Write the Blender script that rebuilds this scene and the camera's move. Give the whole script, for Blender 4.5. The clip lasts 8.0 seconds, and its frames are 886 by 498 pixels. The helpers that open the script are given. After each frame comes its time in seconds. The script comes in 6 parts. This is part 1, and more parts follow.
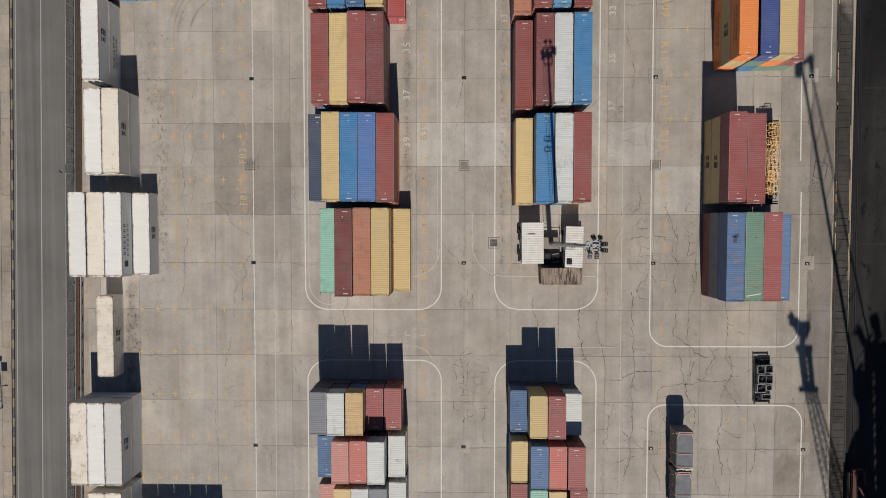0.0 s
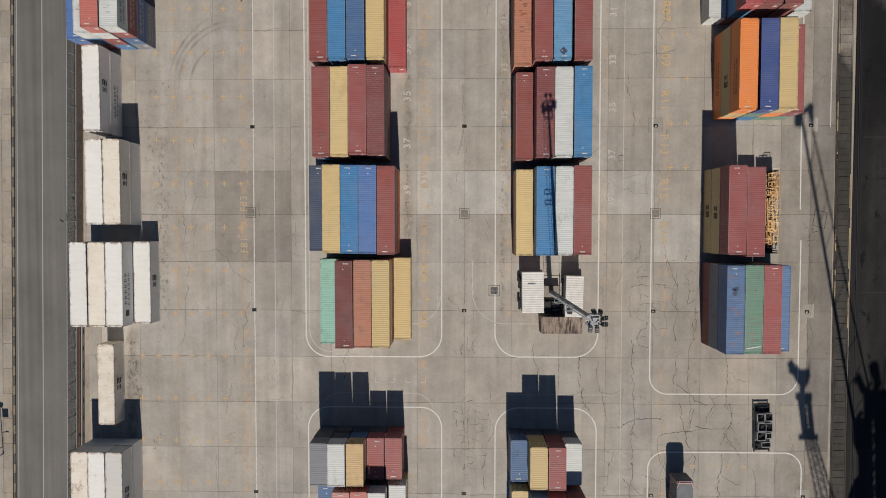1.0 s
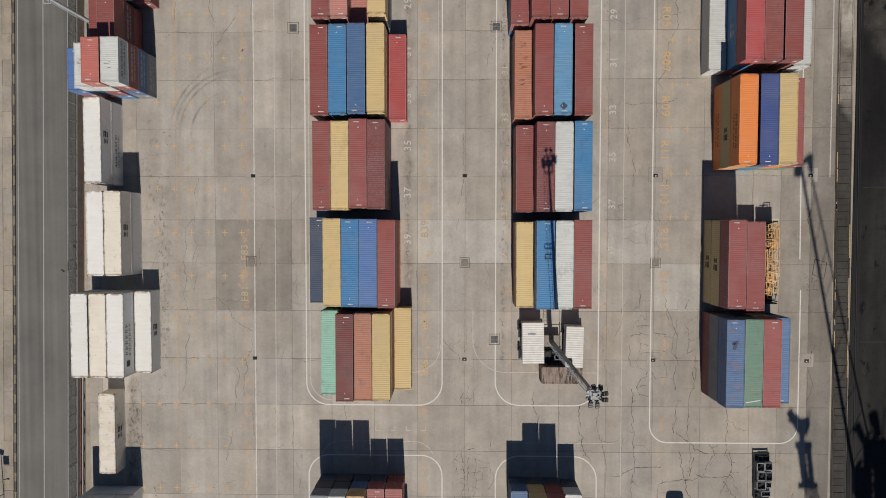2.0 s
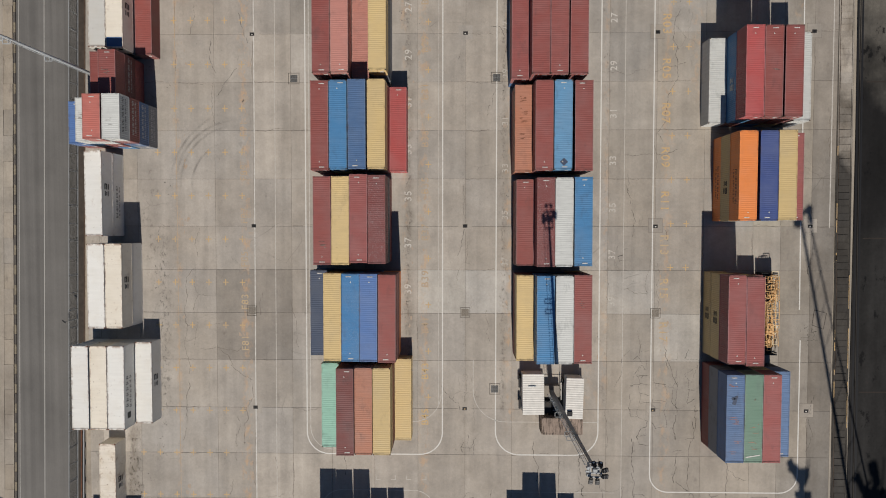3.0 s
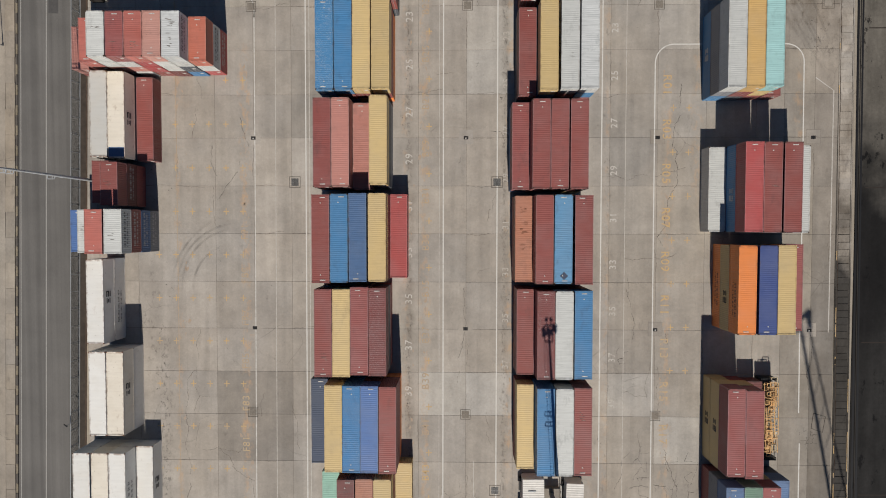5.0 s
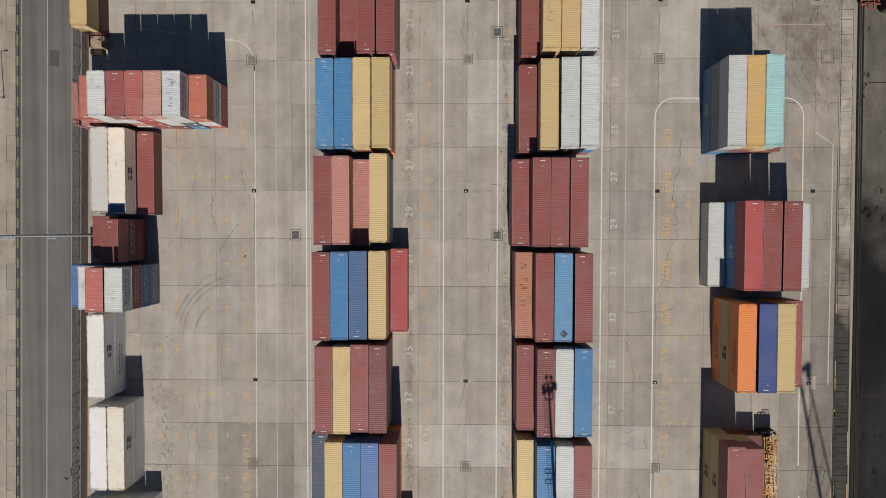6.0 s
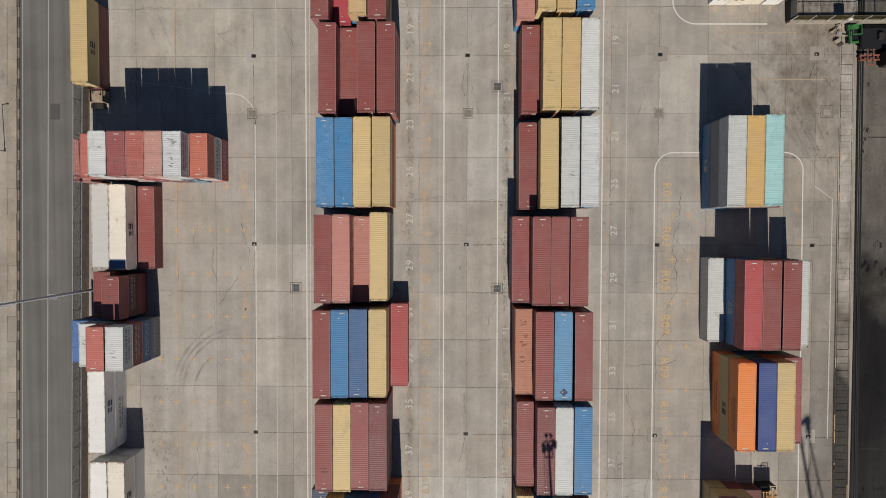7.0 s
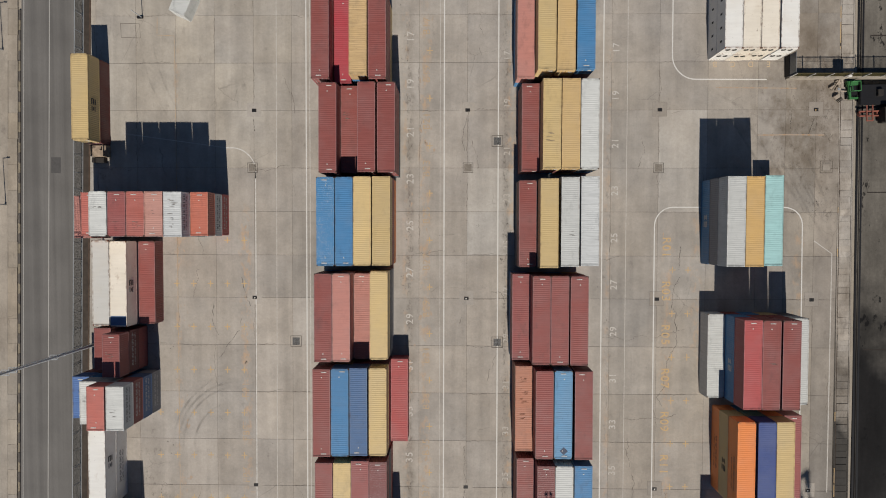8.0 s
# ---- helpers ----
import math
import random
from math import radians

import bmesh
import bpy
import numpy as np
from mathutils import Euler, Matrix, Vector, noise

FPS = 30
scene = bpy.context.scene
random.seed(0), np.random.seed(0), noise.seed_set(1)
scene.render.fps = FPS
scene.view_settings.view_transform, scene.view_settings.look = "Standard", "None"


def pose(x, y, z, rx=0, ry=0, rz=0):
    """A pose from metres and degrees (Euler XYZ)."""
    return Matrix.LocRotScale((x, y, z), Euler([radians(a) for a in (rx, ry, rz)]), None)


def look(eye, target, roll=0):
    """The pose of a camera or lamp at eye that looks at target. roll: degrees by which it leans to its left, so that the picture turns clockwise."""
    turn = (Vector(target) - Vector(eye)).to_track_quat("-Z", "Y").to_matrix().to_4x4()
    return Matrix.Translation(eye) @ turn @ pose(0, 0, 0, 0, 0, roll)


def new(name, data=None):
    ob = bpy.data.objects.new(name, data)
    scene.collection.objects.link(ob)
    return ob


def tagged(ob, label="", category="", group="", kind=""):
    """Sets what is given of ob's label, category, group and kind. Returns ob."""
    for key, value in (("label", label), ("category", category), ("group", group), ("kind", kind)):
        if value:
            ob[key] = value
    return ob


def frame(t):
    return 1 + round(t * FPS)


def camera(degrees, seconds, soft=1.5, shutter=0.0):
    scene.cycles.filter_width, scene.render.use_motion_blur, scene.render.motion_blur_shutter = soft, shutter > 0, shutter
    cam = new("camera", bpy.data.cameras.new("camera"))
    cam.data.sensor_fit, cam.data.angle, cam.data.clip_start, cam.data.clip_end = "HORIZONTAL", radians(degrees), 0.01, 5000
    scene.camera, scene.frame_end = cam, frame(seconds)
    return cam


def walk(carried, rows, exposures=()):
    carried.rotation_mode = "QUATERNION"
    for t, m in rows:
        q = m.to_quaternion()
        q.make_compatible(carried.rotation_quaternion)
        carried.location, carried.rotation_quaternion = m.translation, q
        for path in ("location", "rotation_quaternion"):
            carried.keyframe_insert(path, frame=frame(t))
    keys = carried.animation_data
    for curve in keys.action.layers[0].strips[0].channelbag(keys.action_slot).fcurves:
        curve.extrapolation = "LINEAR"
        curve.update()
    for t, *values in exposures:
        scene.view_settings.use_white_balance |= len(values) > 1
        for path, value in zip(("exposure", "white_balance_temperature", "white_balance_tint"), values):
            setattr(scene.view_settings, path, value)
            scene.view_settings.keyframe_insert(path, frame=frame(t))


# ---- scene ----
cam = camera(72.68, 8.0, soft=1.0)
PATH = [
    (0.0, 0.000, 0.000, 91.089, -2.128, 1.195, 0.020),
    (0.5, -0.047, 3.545, 91.048, -2.101, 1.188, 0.028),
    (1.0, -0.093, 7.136, 91.007, -2.073, 1.181, 0.035),
    (1.5, -0.137, 10.772, 90.966, -2.045, 1.174, 0.042),
    (3.0, -0.262, 21.924, 90.844, -1.962, 1.152, 0.064),
    (3.5, -0.301, 25.717, 90.803, -1.935, 1.145, 0.071),
    (4.0, -0.339, 29.542, 90.763, -1.907, 1.137, 0.079),
    (4.5, -0.375, 33.400, 90.722, -1.880, 1.130, 0.086),
    (6.0, -0.477, 45.140, 90.600, -1.797, 1.108, 0.108),
    (6.5, -0.508, 49.101, 90.559, -1.769, 1.101, 0.115),
    (7.0, -0.538, 53.084, 90.518, -1.741, 1.094, 0.122),
    (7.5, -0.566, 57.085, 90.477, -1.714, 1.087, 0.130),
    (8.0, -0.594, 61.103, 90.437, -1.686, 1.079, 0.137),
]
walk(cam, [(t, pose(x, y, z, rx, ry, rz)) for t, x, y, z, rx, ry, rz in PATH], exposures=[(0.0, 0.08), (8.0, 0.08)])

# ---- light: clear sky, sun from the south, a little east ----
SUN_DX, SUN_DY = -0.048, 1.07      # how far a shadow runs for each metre of height
sun = new("sun", bpy.data.lights.new("sun", "SUN"))
sun.data.energy, sun.data.angle, sun.data.color = 4.95, radians(0.53), (1.0, 0.938, 0.857)
sun.matrix_world = look((0, 0, 0), (SUN_DX, SUN_DY, -1.0))
world = bpy.data.worlds.new("world")
scene.world = world
world.use_nodes = True
sky = world.node_tree.nodes.new("ShaderNodeTexSky")
sky.sky_type, sky.sun_disc = "NISHITA", False
sky.ozone_density, sky.dust_density = 6.0, 0.3
sky.sun_elevation, sky.sun_rotation = math.atan(1 / 1.071), radians(177.4)
world.node_tree.links.new(sky.outputs[0], world.node_tree.nodes["Background"].inputs[0])
world.node_tree.nodes["Background"].inputs[1].default_value = 0.046


# ---- materials ----
def lin(r, g, b):
    """A base colour from 8-bit values as sunlight shows them, brought down to the dusty surface's own reflectance."""
    return tuple(0.72 * ((c / 255 + 0.055) / 1.055) ** 2.4 for c in (r, g, b))


class Nodes:
    """A node material with its usual nodes at hand."""

    def __init__(self, name, rough=0.6, metal=0.0):
        self.mat = bpy.data.materials.new(name)
        self.mat.use_nodes = True
        self.tree = self.mat.node_tree
        self.bsdf = self.tree.nodes["Principled BSDF"]
        self.bsdf.inputs["Roughness"].default_value = rough
        self.bsdf.inputs["Metallic"].default_value = metal
        self.bsdf.inputs["Specular IOR Level"].default_value = 0.3
        self.place = self.add("ShaderNodeNewGeometry").outputs["Position"]

    def add(self, kind, operation="", feature="", data_type="", blend_type=""):
        node = self.tree.nodes.new(kind)
        if operation:
            node.operation = operation
        if feature:
            node.feature = feature
        if data_type:
            node.data_type, node.blend_type = data_type, blend_type
        return node

    def put(self, value, socket):
        if isinstance(value, bpy.types.NodeSocket):
            self.tree.links.new(value, socket)
        elif isinstance(value, tuple) and len(value) == 3 and socket.type == "RGBA":
            socket.default_value = (*value, 1)
        else:
            socket.default_value = value

    def noise(self, scale, stretch=(1, 1, 1), detail=4, rough=0.55):
        m = self.add("ShaderNodeMapping")
        m.inputs["Scale"].default_value = [scale * s for s in stretch]
        self.put(self.place, m.inputs[0])
        n = self.add("ShaderNodeTexNoise")
        n.inputs["Scale"].default_value, n.inputs["Detail"].default_value, n.inputs["Roughness"].default_value = 1.0, detail, rough
        self.put(m.outputs[0], n.inputs["Vector"])
        return n.outputs[0]

    def cells(self, scale, stretch=(1, 1, 1), feature="F1"):
        m = self.add("ShaderNodeMapping")
        m.inputs["Scale"].default_value = [scale * s for s in stretch]
        self.put(self.place, m.inputs[0])
        n = self.add("ShaderNodeTexVoronoi", feature=feature)
        n.inputs["Scale"].default_value = 1.0
        self.put(m.outputs[0], n.inputs["Vector"])
        return n.outputs["Distance"]

    def span(self, value, a, b, c, d):
        n = self.add("ShaderNodeMapRange")
        for i, v in enumerate((value, a, b, c, d)):
            self.put(v, n.inputs[i])
        return n.outputs[0]

    def sum(self, a, b, how="ADD"):
        n = self.add("ShaderNodeMath", operation=how)
        self.put(a, n.inputs[0]), self.put(b, n.inputs[1])
        return n.outputs[0]

    def mix(self, factor, a, b, how="MIX"):
        n = self.add("ShaderNodeMix", data_type="RGBA", blend_type=how)
        for value, i in ((factor, 0), (a, 6), (b, 7)):
            self.put(value, n.inputs[i])
        return n.outputs[2]

    def scaled(self, colour, factor):
        """The colour, lightened or darkened by a factor."""
        n = self.add("ShaderNodeVectorMath", operation="SCALE")
        self.put(colour, n.inputs[0]), self.put(factor, n.inputs["Scale"])
        return n.outputs[0]

    def strips(self, width, own):
        """One random value for each strip of a slab."""
        x = self.add("ShaderNodeSeparateXYZ")
        self.put(self.place, x.inputs[0])
        strip = self.sum(self.sum(self.sum(x.outputs["X"], 1.3, "SUBTRACT"), width, "DIVIDE"), 0.5, "FLOOR")
        both, v = self.add("ShaderNodeCombineXYZ"), self.add("ShaderNodeTexWhiteNoise")
        self.put(strip, both.inputs[0]), self.put(own, both.inputs[1])
        self.put(both.outputs[0], v.inputs[0])
        return v.outputs[0]

    def rim(self, axis, a, b):
        """On upward faces: 0 in the middle of a mesh, 1 at its two ends along an axis, between the shares a and b of its half length."""
        n = self.add("ShaderNodeSeparateXYZ")
        self.put(self.add("ShaderNodeTexCoord").outputs["Generated"], n.inputs[0])
        off = self.sum(n.outputs[axis], 0.5, "SUBTRACT")
        up = self.add("ShaderNodeSeparateXYZ")
        self.put(self.add("ShaderNodeNewGeometry").outputs["True Normal"], up.inputs[0])
        return self.sum(self.span(self.sum(off, 0.0, "ABSOLUTE"), 0.5 * a, 0.5 * b, 0.0, 1.0), self.span(up.outputs["Z"], 0.3, 0.7, 0.0, 1.0), "MULTIPLY")

    def band(self, x, half, y0, y1):
        """1 along a north-south strip of the yard, with soft ragged borders."""
        n = self.add("ShaderNodeSeparateXYZ")
        self.put(self.place, n.inputs[0])
        ragged = self.span(self.noise(0.35, detail=4), 0.3, 0.7, -0.6 * half, 0.6 * half)
        off = self.sum(self.sum(self.sum(n.outputs["X"], x, "SUBTRACT"), 0.0, "ABSOLUTE"), ragged)
        across = self.span(off, 0.35 * half, 1.2 * half, 1.0, 0.0)
        middle, reach = (y0 + y1) / 2, (y1 - y0) / 2
        far = self.sum(self.sum(n.outputs["Y"], middle, "SUBTRACT"), 0.0, "ABSOLUTE")
        return self.sum(across, self.span(far, reach - 4.0, reach, 1.0, 0.0), "MULTIPLY")

    def northing(self):
        n = self.add("ShaderNodeSeparateXYZ")
        self.put(self.place, n.inputs[0])
        return n.outputs["Y"]

    def random(self):
        return self.add("ShaderNodeObjectInfo").outputs["Random"]

    def island(self):
        return self.add("ShaderNodeNewGeometry").outputs["Random Per Island"]

    def done(self, colour, bump=None, height=0.01, rough=None):
        self.put(colour, self.bsdf.inputs["Base Color"])
        if bump is not None:
            n = self.add("ShaderNodeBump")
            n.inputs["Distance"].default_value = height
            self.put(bump, n.inputs["Height"])
            self.put(n.outputs[0], self.bsdf.inputs["Normal"])
        if rough is not None:
            self.put(rough, self.bsdf.inputs["Roughness"])
        return self.mat


def paint(name, rgb, rust=0.5, flecks=0.0, grime=1.0, rough=0.55):
    """Weathered steel paint: sun-faded patches, streaks across the roof, rust spots, dirt in the low spots."""
    n = Nodes(name, rough)
    base = lin(*rgb)
    faded = n.scaled(base, n.span(n.random(), 0, 1, 0.9, 1.1))
    faded = n.mix(n.span(n.noise(0.3, detail=5), 0.4, 0.7, 0.0, 0.28), faded, tuple(0.55 * c + 0.11 for c in base))
    streak = n.noise(1.0, (0.35, 4.5, 0.35), 5)
    faded = n.scaled(faded, n.span(streak, 0.3, 0.7, 1 - 0.11 * grime, 1 + 0.06 * grime))
    dirt = n.span(n.noise(0.8, (1, 0.5, 1), 6, 0.7), 0.54, 0.72, 0.0, 0.42 * grime)
    dirt = n.sum(dirt, n.span(n.sum(n.sum(n.random(), 7.31, "MULTIPLY"), 1.0, "FLOORED_MODULO"), 0, 1, 0.35, 1.4), "MULTIPLY")
    faded = n.mix(dirt, faded, tuple(0.35 * c + 0.03 for c in base))
    spots = n.span(n.noise(2.3, (0.7, 2.2, 1), 6, 0.75), 0.635, 0.74, 0.0, rust)
    faded = n.mix(spots, faded, (0.09, 0.035, 0.018))
    lines = n.span(n.noise(1.0, (0.45, 8.0, 0.4), 6, 0.7), 0.61, 0.69, 0.0, 0.4 * grime)
    faded = n.mix(lines, faded, tuple(0.3 * c + 0.02 for c in base))
    ends = n.sum(n.rim("Y", 0.93, 0.995), n.span(n.noise(1.3, (1.0, 1.6, 1), 6, 0.7), 0.42, 0.6, 0.0, 0.7), "MULTIPLY")
    faded = n.mix(ends, faded, tuple(0.25 * c + 0.022 for c in base))
    rubbed = n.sum(n.rim("X", 0.9, 1.0), n.span(n.noise(1.7, (1.0, 0.8, 1), 5, 0.7), 0.5, 0.64, 0.0, 0.55), "MULTIPLY")
    faded = n.mix(rubbed, faded, (0.11, 0.06, 0.04))
    if flecks:
        spread = n.span(n.noise(0.35), 0.4, 0.6, 0.45, 1.0)
        dots = n.span(n.cells(8.0, (0.8, 1.25, 1)), 0.16, 0.30, 1.0, 0.0)
        faded = n.mix(n.sum(n.sum(dots, spread, "MULTIPLY"), flecks, "MULTIPLY"), faded, (0.5, 0.5, 0.5))
    return n.done(faded, n.noise(14, detail=3), 0.004, n.span(streak, 0.3, 0.7, rough - 0.1, rough + 0.15))


PAINT = {key: paint("paint_" + name, rgb, rust, flecks, grime) for key, name, rgb, rust, flecks, grime in (
    ("M", "maroon", (149, 84, 78), 0.35, 0, 1.0), ("m", "dull_red", (160, 92, 88), 0.4, 0, 1.0), ("f", "flecked_maroon", (138, 80, 77), 0.5, 0.45, 1.3),
    ("n", "brown", (118, 66, 62), 0.5, 0, 1.2), ("R", "red", (182, 88, 86), 0.35, 0, 0.8), ("e", "crimson", (178, 72, 80), 0.3, 0, 0.6), ("S", "salmon", (194, 134, 122), 0.4, 0, 1.0),
    ("L", "pale_salmon", (206, 154, 140), 0.4, 0, 1.0), ("s", "coral", (194, 113, 101), 0.5, 0, 1.1), ("r", "orange_coral", (201, 117, 96), 0.5, 0, 1.2), ("o", "tan_orange", (187, 127, 102), 0.8, 0, 1.3), ("O", "orange", (250, 150, 82), 0.2, 0, 0.6),
    ("Y", "yellow", (214, 187, 133), 0.45, 0, 0.65), ("D", "dirty_tan", (206, 174, 126), 0.8, 0, 1.9), ("T", "ochre", (212, 174, 112), 0.3, 0, 0.7), ("B", "blue", (76, 132, 178), 0.3, 0, 1.0),
    ("A", "chalky_blue", (70, 128, 178), 0.2, 0.3, 1.0), ("F", "flecked_blue", (80, 138, 184), 0.3, 0.95, 1.0), ("b", "slate_blue", (82, 112, 152), 0.6, 0, 1.2),
    ("N", "dark_slate", (74, 84, 104), 0.3, 0, 0.8), ("P", "periwinkle", (92, 124, 178), 0.45, 0, 1.0), ("I", "indigo", (76, 92, 146), 0.3, 0, 0.7), ("a", "sky_blue", (104, 152, 188), 0.7, 0, 1.4), ("y", "warm_yellow", (219, 186, 130), 0.4, 0, 0.6), ("p", "faded_blue", (104, 130, 168), 0.9, 0, 1.6), ("W", "white", (214, 215, 210), 0.5, 0, 1.1), ("V", "bright_white", (250, 248, 242), 0.75, 0, 0.55),
    ("w", "bluish_white", (211, 213, 211), 0.8, 0, 1.5), ("C", "cream_white", (250, 241, 226), 0.8, 0, 0.6), ("X", "rusty_white", (236, 222, 204), 1.0, 0, 1.3),
    ("g", "grey", (138, 140, 144), 0.5, 0, 1.4), ("K", "charcoal", (88, 92, 98), 0.3, 0, 0.8), ("G", "green", (122, 152, 132), 0.6, 0, 1.1),
    ("t", "mint", (152, 198, 178), 0.5, 0, 1.2), ("q", "turquoise", (168, 211, 208), 0.6, 0, 1.1))}
WORDS = {"M": "maroon", "m": "dull red", "f": "maroon white-flecked", "n": "brown", "R": "bright red", "e": "crimson", "S": "salmon pink", "L": "pale salmon", "s": "coral red", "r": "orange coral", "o": "rust-streaked tan orange",
         "O": "bright orange", "Y": "pale yellow", "T": "ochre yellow", "D": "dirty tan", "B": "blue", "A": "chalky blue", "F": "white-flecked blue", "b": "slate blue", "N": "dark slate",
         "P": "periwinkle blue", "I": "dark indigo blue", "a": "sun-faded sky blue", "y": "warm yellow", "H": "pale grey", "p": "patchy faded blue", "W": "white", "V": "bright white", "w": "bluish white stained", "C": "cream white", "X": "rust-stained white", "g": "grey", "K": "charcoal grey", "G": "faded green",
         "t": "mint green", "q": "turquoise"}


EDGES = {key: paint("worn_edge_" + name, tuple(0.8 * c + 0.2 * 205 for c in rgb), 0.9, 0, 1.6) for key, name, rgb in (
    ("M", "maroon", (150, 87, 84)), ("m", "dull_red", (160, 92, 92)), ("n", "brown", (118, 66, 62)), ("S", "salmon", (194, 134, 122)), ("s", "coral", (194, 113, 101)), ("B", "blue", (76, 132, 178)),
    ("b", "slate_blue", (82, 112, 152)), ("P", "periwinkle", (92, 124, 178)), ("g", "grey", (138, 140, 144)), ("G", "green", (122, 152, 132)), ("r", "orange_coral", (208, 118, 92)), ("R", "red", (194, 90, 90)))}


def reefer_paint(name, rgb, dirt, streaks=0.3):
    """Smooth insulated panels, yellowed in places, with rusty seams across, rust at the ends and dark specks."""
    n = Nodes(name, 0.5)
    base = lin(*rgb)
    c = n.scaled(base, n.span(n.random(), 0, 1, 0.95, 1.03))
    c = n.mix(n.span(n.noise(0.35, detail=5), 0.45, 0.7, 0.0, 0.3 * dirt), c, lin(216, 202, 178))
    c = n.scaled(c, n.span(n.noise(1.0, (0.35, 2.6, 1), 5), 0.3, 0.7, 0.95, 1.03))
    seams = n.span(n.noise(1.0, (0.3, 7.0, 0.5), 6, 0.72), 0.63 - 0.1 * streaks, 0.7 - 0.07 * streaks, 0.0, streaks)
    c = n.mix(n.sum(seams, n.span(n.noise(0.25, detail=3), 0.42, 0.6, 0.15, 1.0), "MULTIPLY"), c, lin(150, 112, 82))
    c = n.mix(n.span(n.noise(0.75, (1.3, 0.8, 1), 7, 0.75), 0.66 - 0.05 * dirt, 0.76 - 0.04 * dirt, 0.0, min(0.8, 0.45 * dirt)), c, lin(152, 116, 88))
    c = n.mix(n.span(n.noise(2.4, detail=5, rough=0.7), 0.65, 0.71, 0.0, min(0.85, 0.8 * dirt)), c, lin(96, 70, 54))
    c = n.mix(n.span(n.noise(0.9, detail=7, rough=0.8), 0.64, 0.68, 0.0, min(0.6, 0.55 * dirt)), c, lin(168, 160, 146))
    ends = n.sum(n.rim("Y", 0.94, 1.0), n.span(n.noise(1.5, detail=6, rough=0.7), 0.42, 0.56, 0.0, 0.85), "MULTIPLY")
    c = n.mix(ends, c, lin(132, 98, 76))
    rims = n.sum(n.rim("X", 0.9, 1.0), n.span(n.noise(1.9, (1, 0.7, 1), 6, 0.72), 0.48, 0.58, 0.0, 0.85), "MULTIPLY")
    c = n.mix(rims, c, lin(126, 94, 74))
    return n.done(c, n.noise(10, detail=2), 0.002)


PAINT["V"], PAINT["C"] = reefer_paint("paint_reefer_white", (242, 240, 233), 0.7, 0.22), reefer_paint("paint_reefer_cream", (243, 234, 217), 1.0, 0.4)
PAINT["X"], PAINT["H"] = reefer_paint("paint_reefer_rusty", (238, 229, 214), 2.2, 0.6), reefer_paint("paint_reefer_grey", (214, 212, 205), 0.6, 0.2)


def plain(name, rgb, rough=0.6, metal=0.0, grain=0.15, scale=3.0):
    """A plain surface with some wear at two scales."""
    n = Nodes(name, rough, metal)
    c = n.scaled(lin(*rgb), n.span(n.noise(scale, detail=6, rough=0.7), 0.3, 0.7, 1 - grain, 1 + grain))
    c = n.scaled(c, n.span(n.noise(scale / 8), 0.3, 0.7, 1 - grain / 2, 1 + grain / 2))
    return n.done(c, n.noise(scale * 5), 0.003)


# strips of the yard where oil and dirt gather beside the stacks, and where old yellow paint has smeared: x, half width, y from, y to, strength
OILY = ((-7.4, 0.7, -12, 96, 0.62), (-22.9, 0.5, -10, 96, 0.3), (7.0, 0.8, -10, 96, 0.6), (22.4, 0.7, -10, 96, 0.45), (-49.6, 1.2, -48, -4, 0.6), (-46.6, 1.3, 10, 38, 0.5), (-44.6, 2.0, 0, 24, 0.5),
        (53.5, 4.5, 60, 90, 0.8), (47.5, 6.0, 68, 86, 0.6), (1.4, 1.6, -40, 96, 0.22), (14.5, 7.0, -11, 0, 0.35), (-54.8, 2.0, -50, 100, 0.5))
GRIMY = ((51.0, 7.0, 66, 94, 0.75), (-49.8, 0.9, -50, -6, 0.6), (-7.2, 0.7, -12, 96, 0.35), (7.2, 0.6, -10, 96, 0.25), (14.5, 6.5, -10, -1, 0.3), (-24.6, 1.6, -10, 96, 0.15))
OCHRE = ((-32.0, 0.8, -45, 66, 0.65), (-5.0, 0.8, -42, 96, 0.5), (31.3, 0.9, -40, 62, 0.42), (8.0, 0.8, -10, 96, 0.5), (35.5, 0.9, 40, 66, 0.4), (50.5, 0.8, 40, 64, 0.45), (-41.6, 1.6, 55, 68, 0.3), (17.0, 4.0, -9, 3, 0.4), (-42.4, 0.5, -45, 90, 0.4), (-7.9, 0.5, 0, 96, 0.35), (22.3, 0.5, -5, 90, 0.3))


# grease dropped in sharp-edged spots: x, half width, y from, y to, strength
SPILL = ((-49.6, 1.1, -26, -7, 1.0), (-49.2, 0.7, -44, -24, 0.8), (-44.6, 0.8, -8, 22, 0.7), (-7.4, 0.45, -8, 94, 0.6), (7.0, 0.4, -8, 94, 0.6), (52.5, 3.0, 74, 84, 0.6))


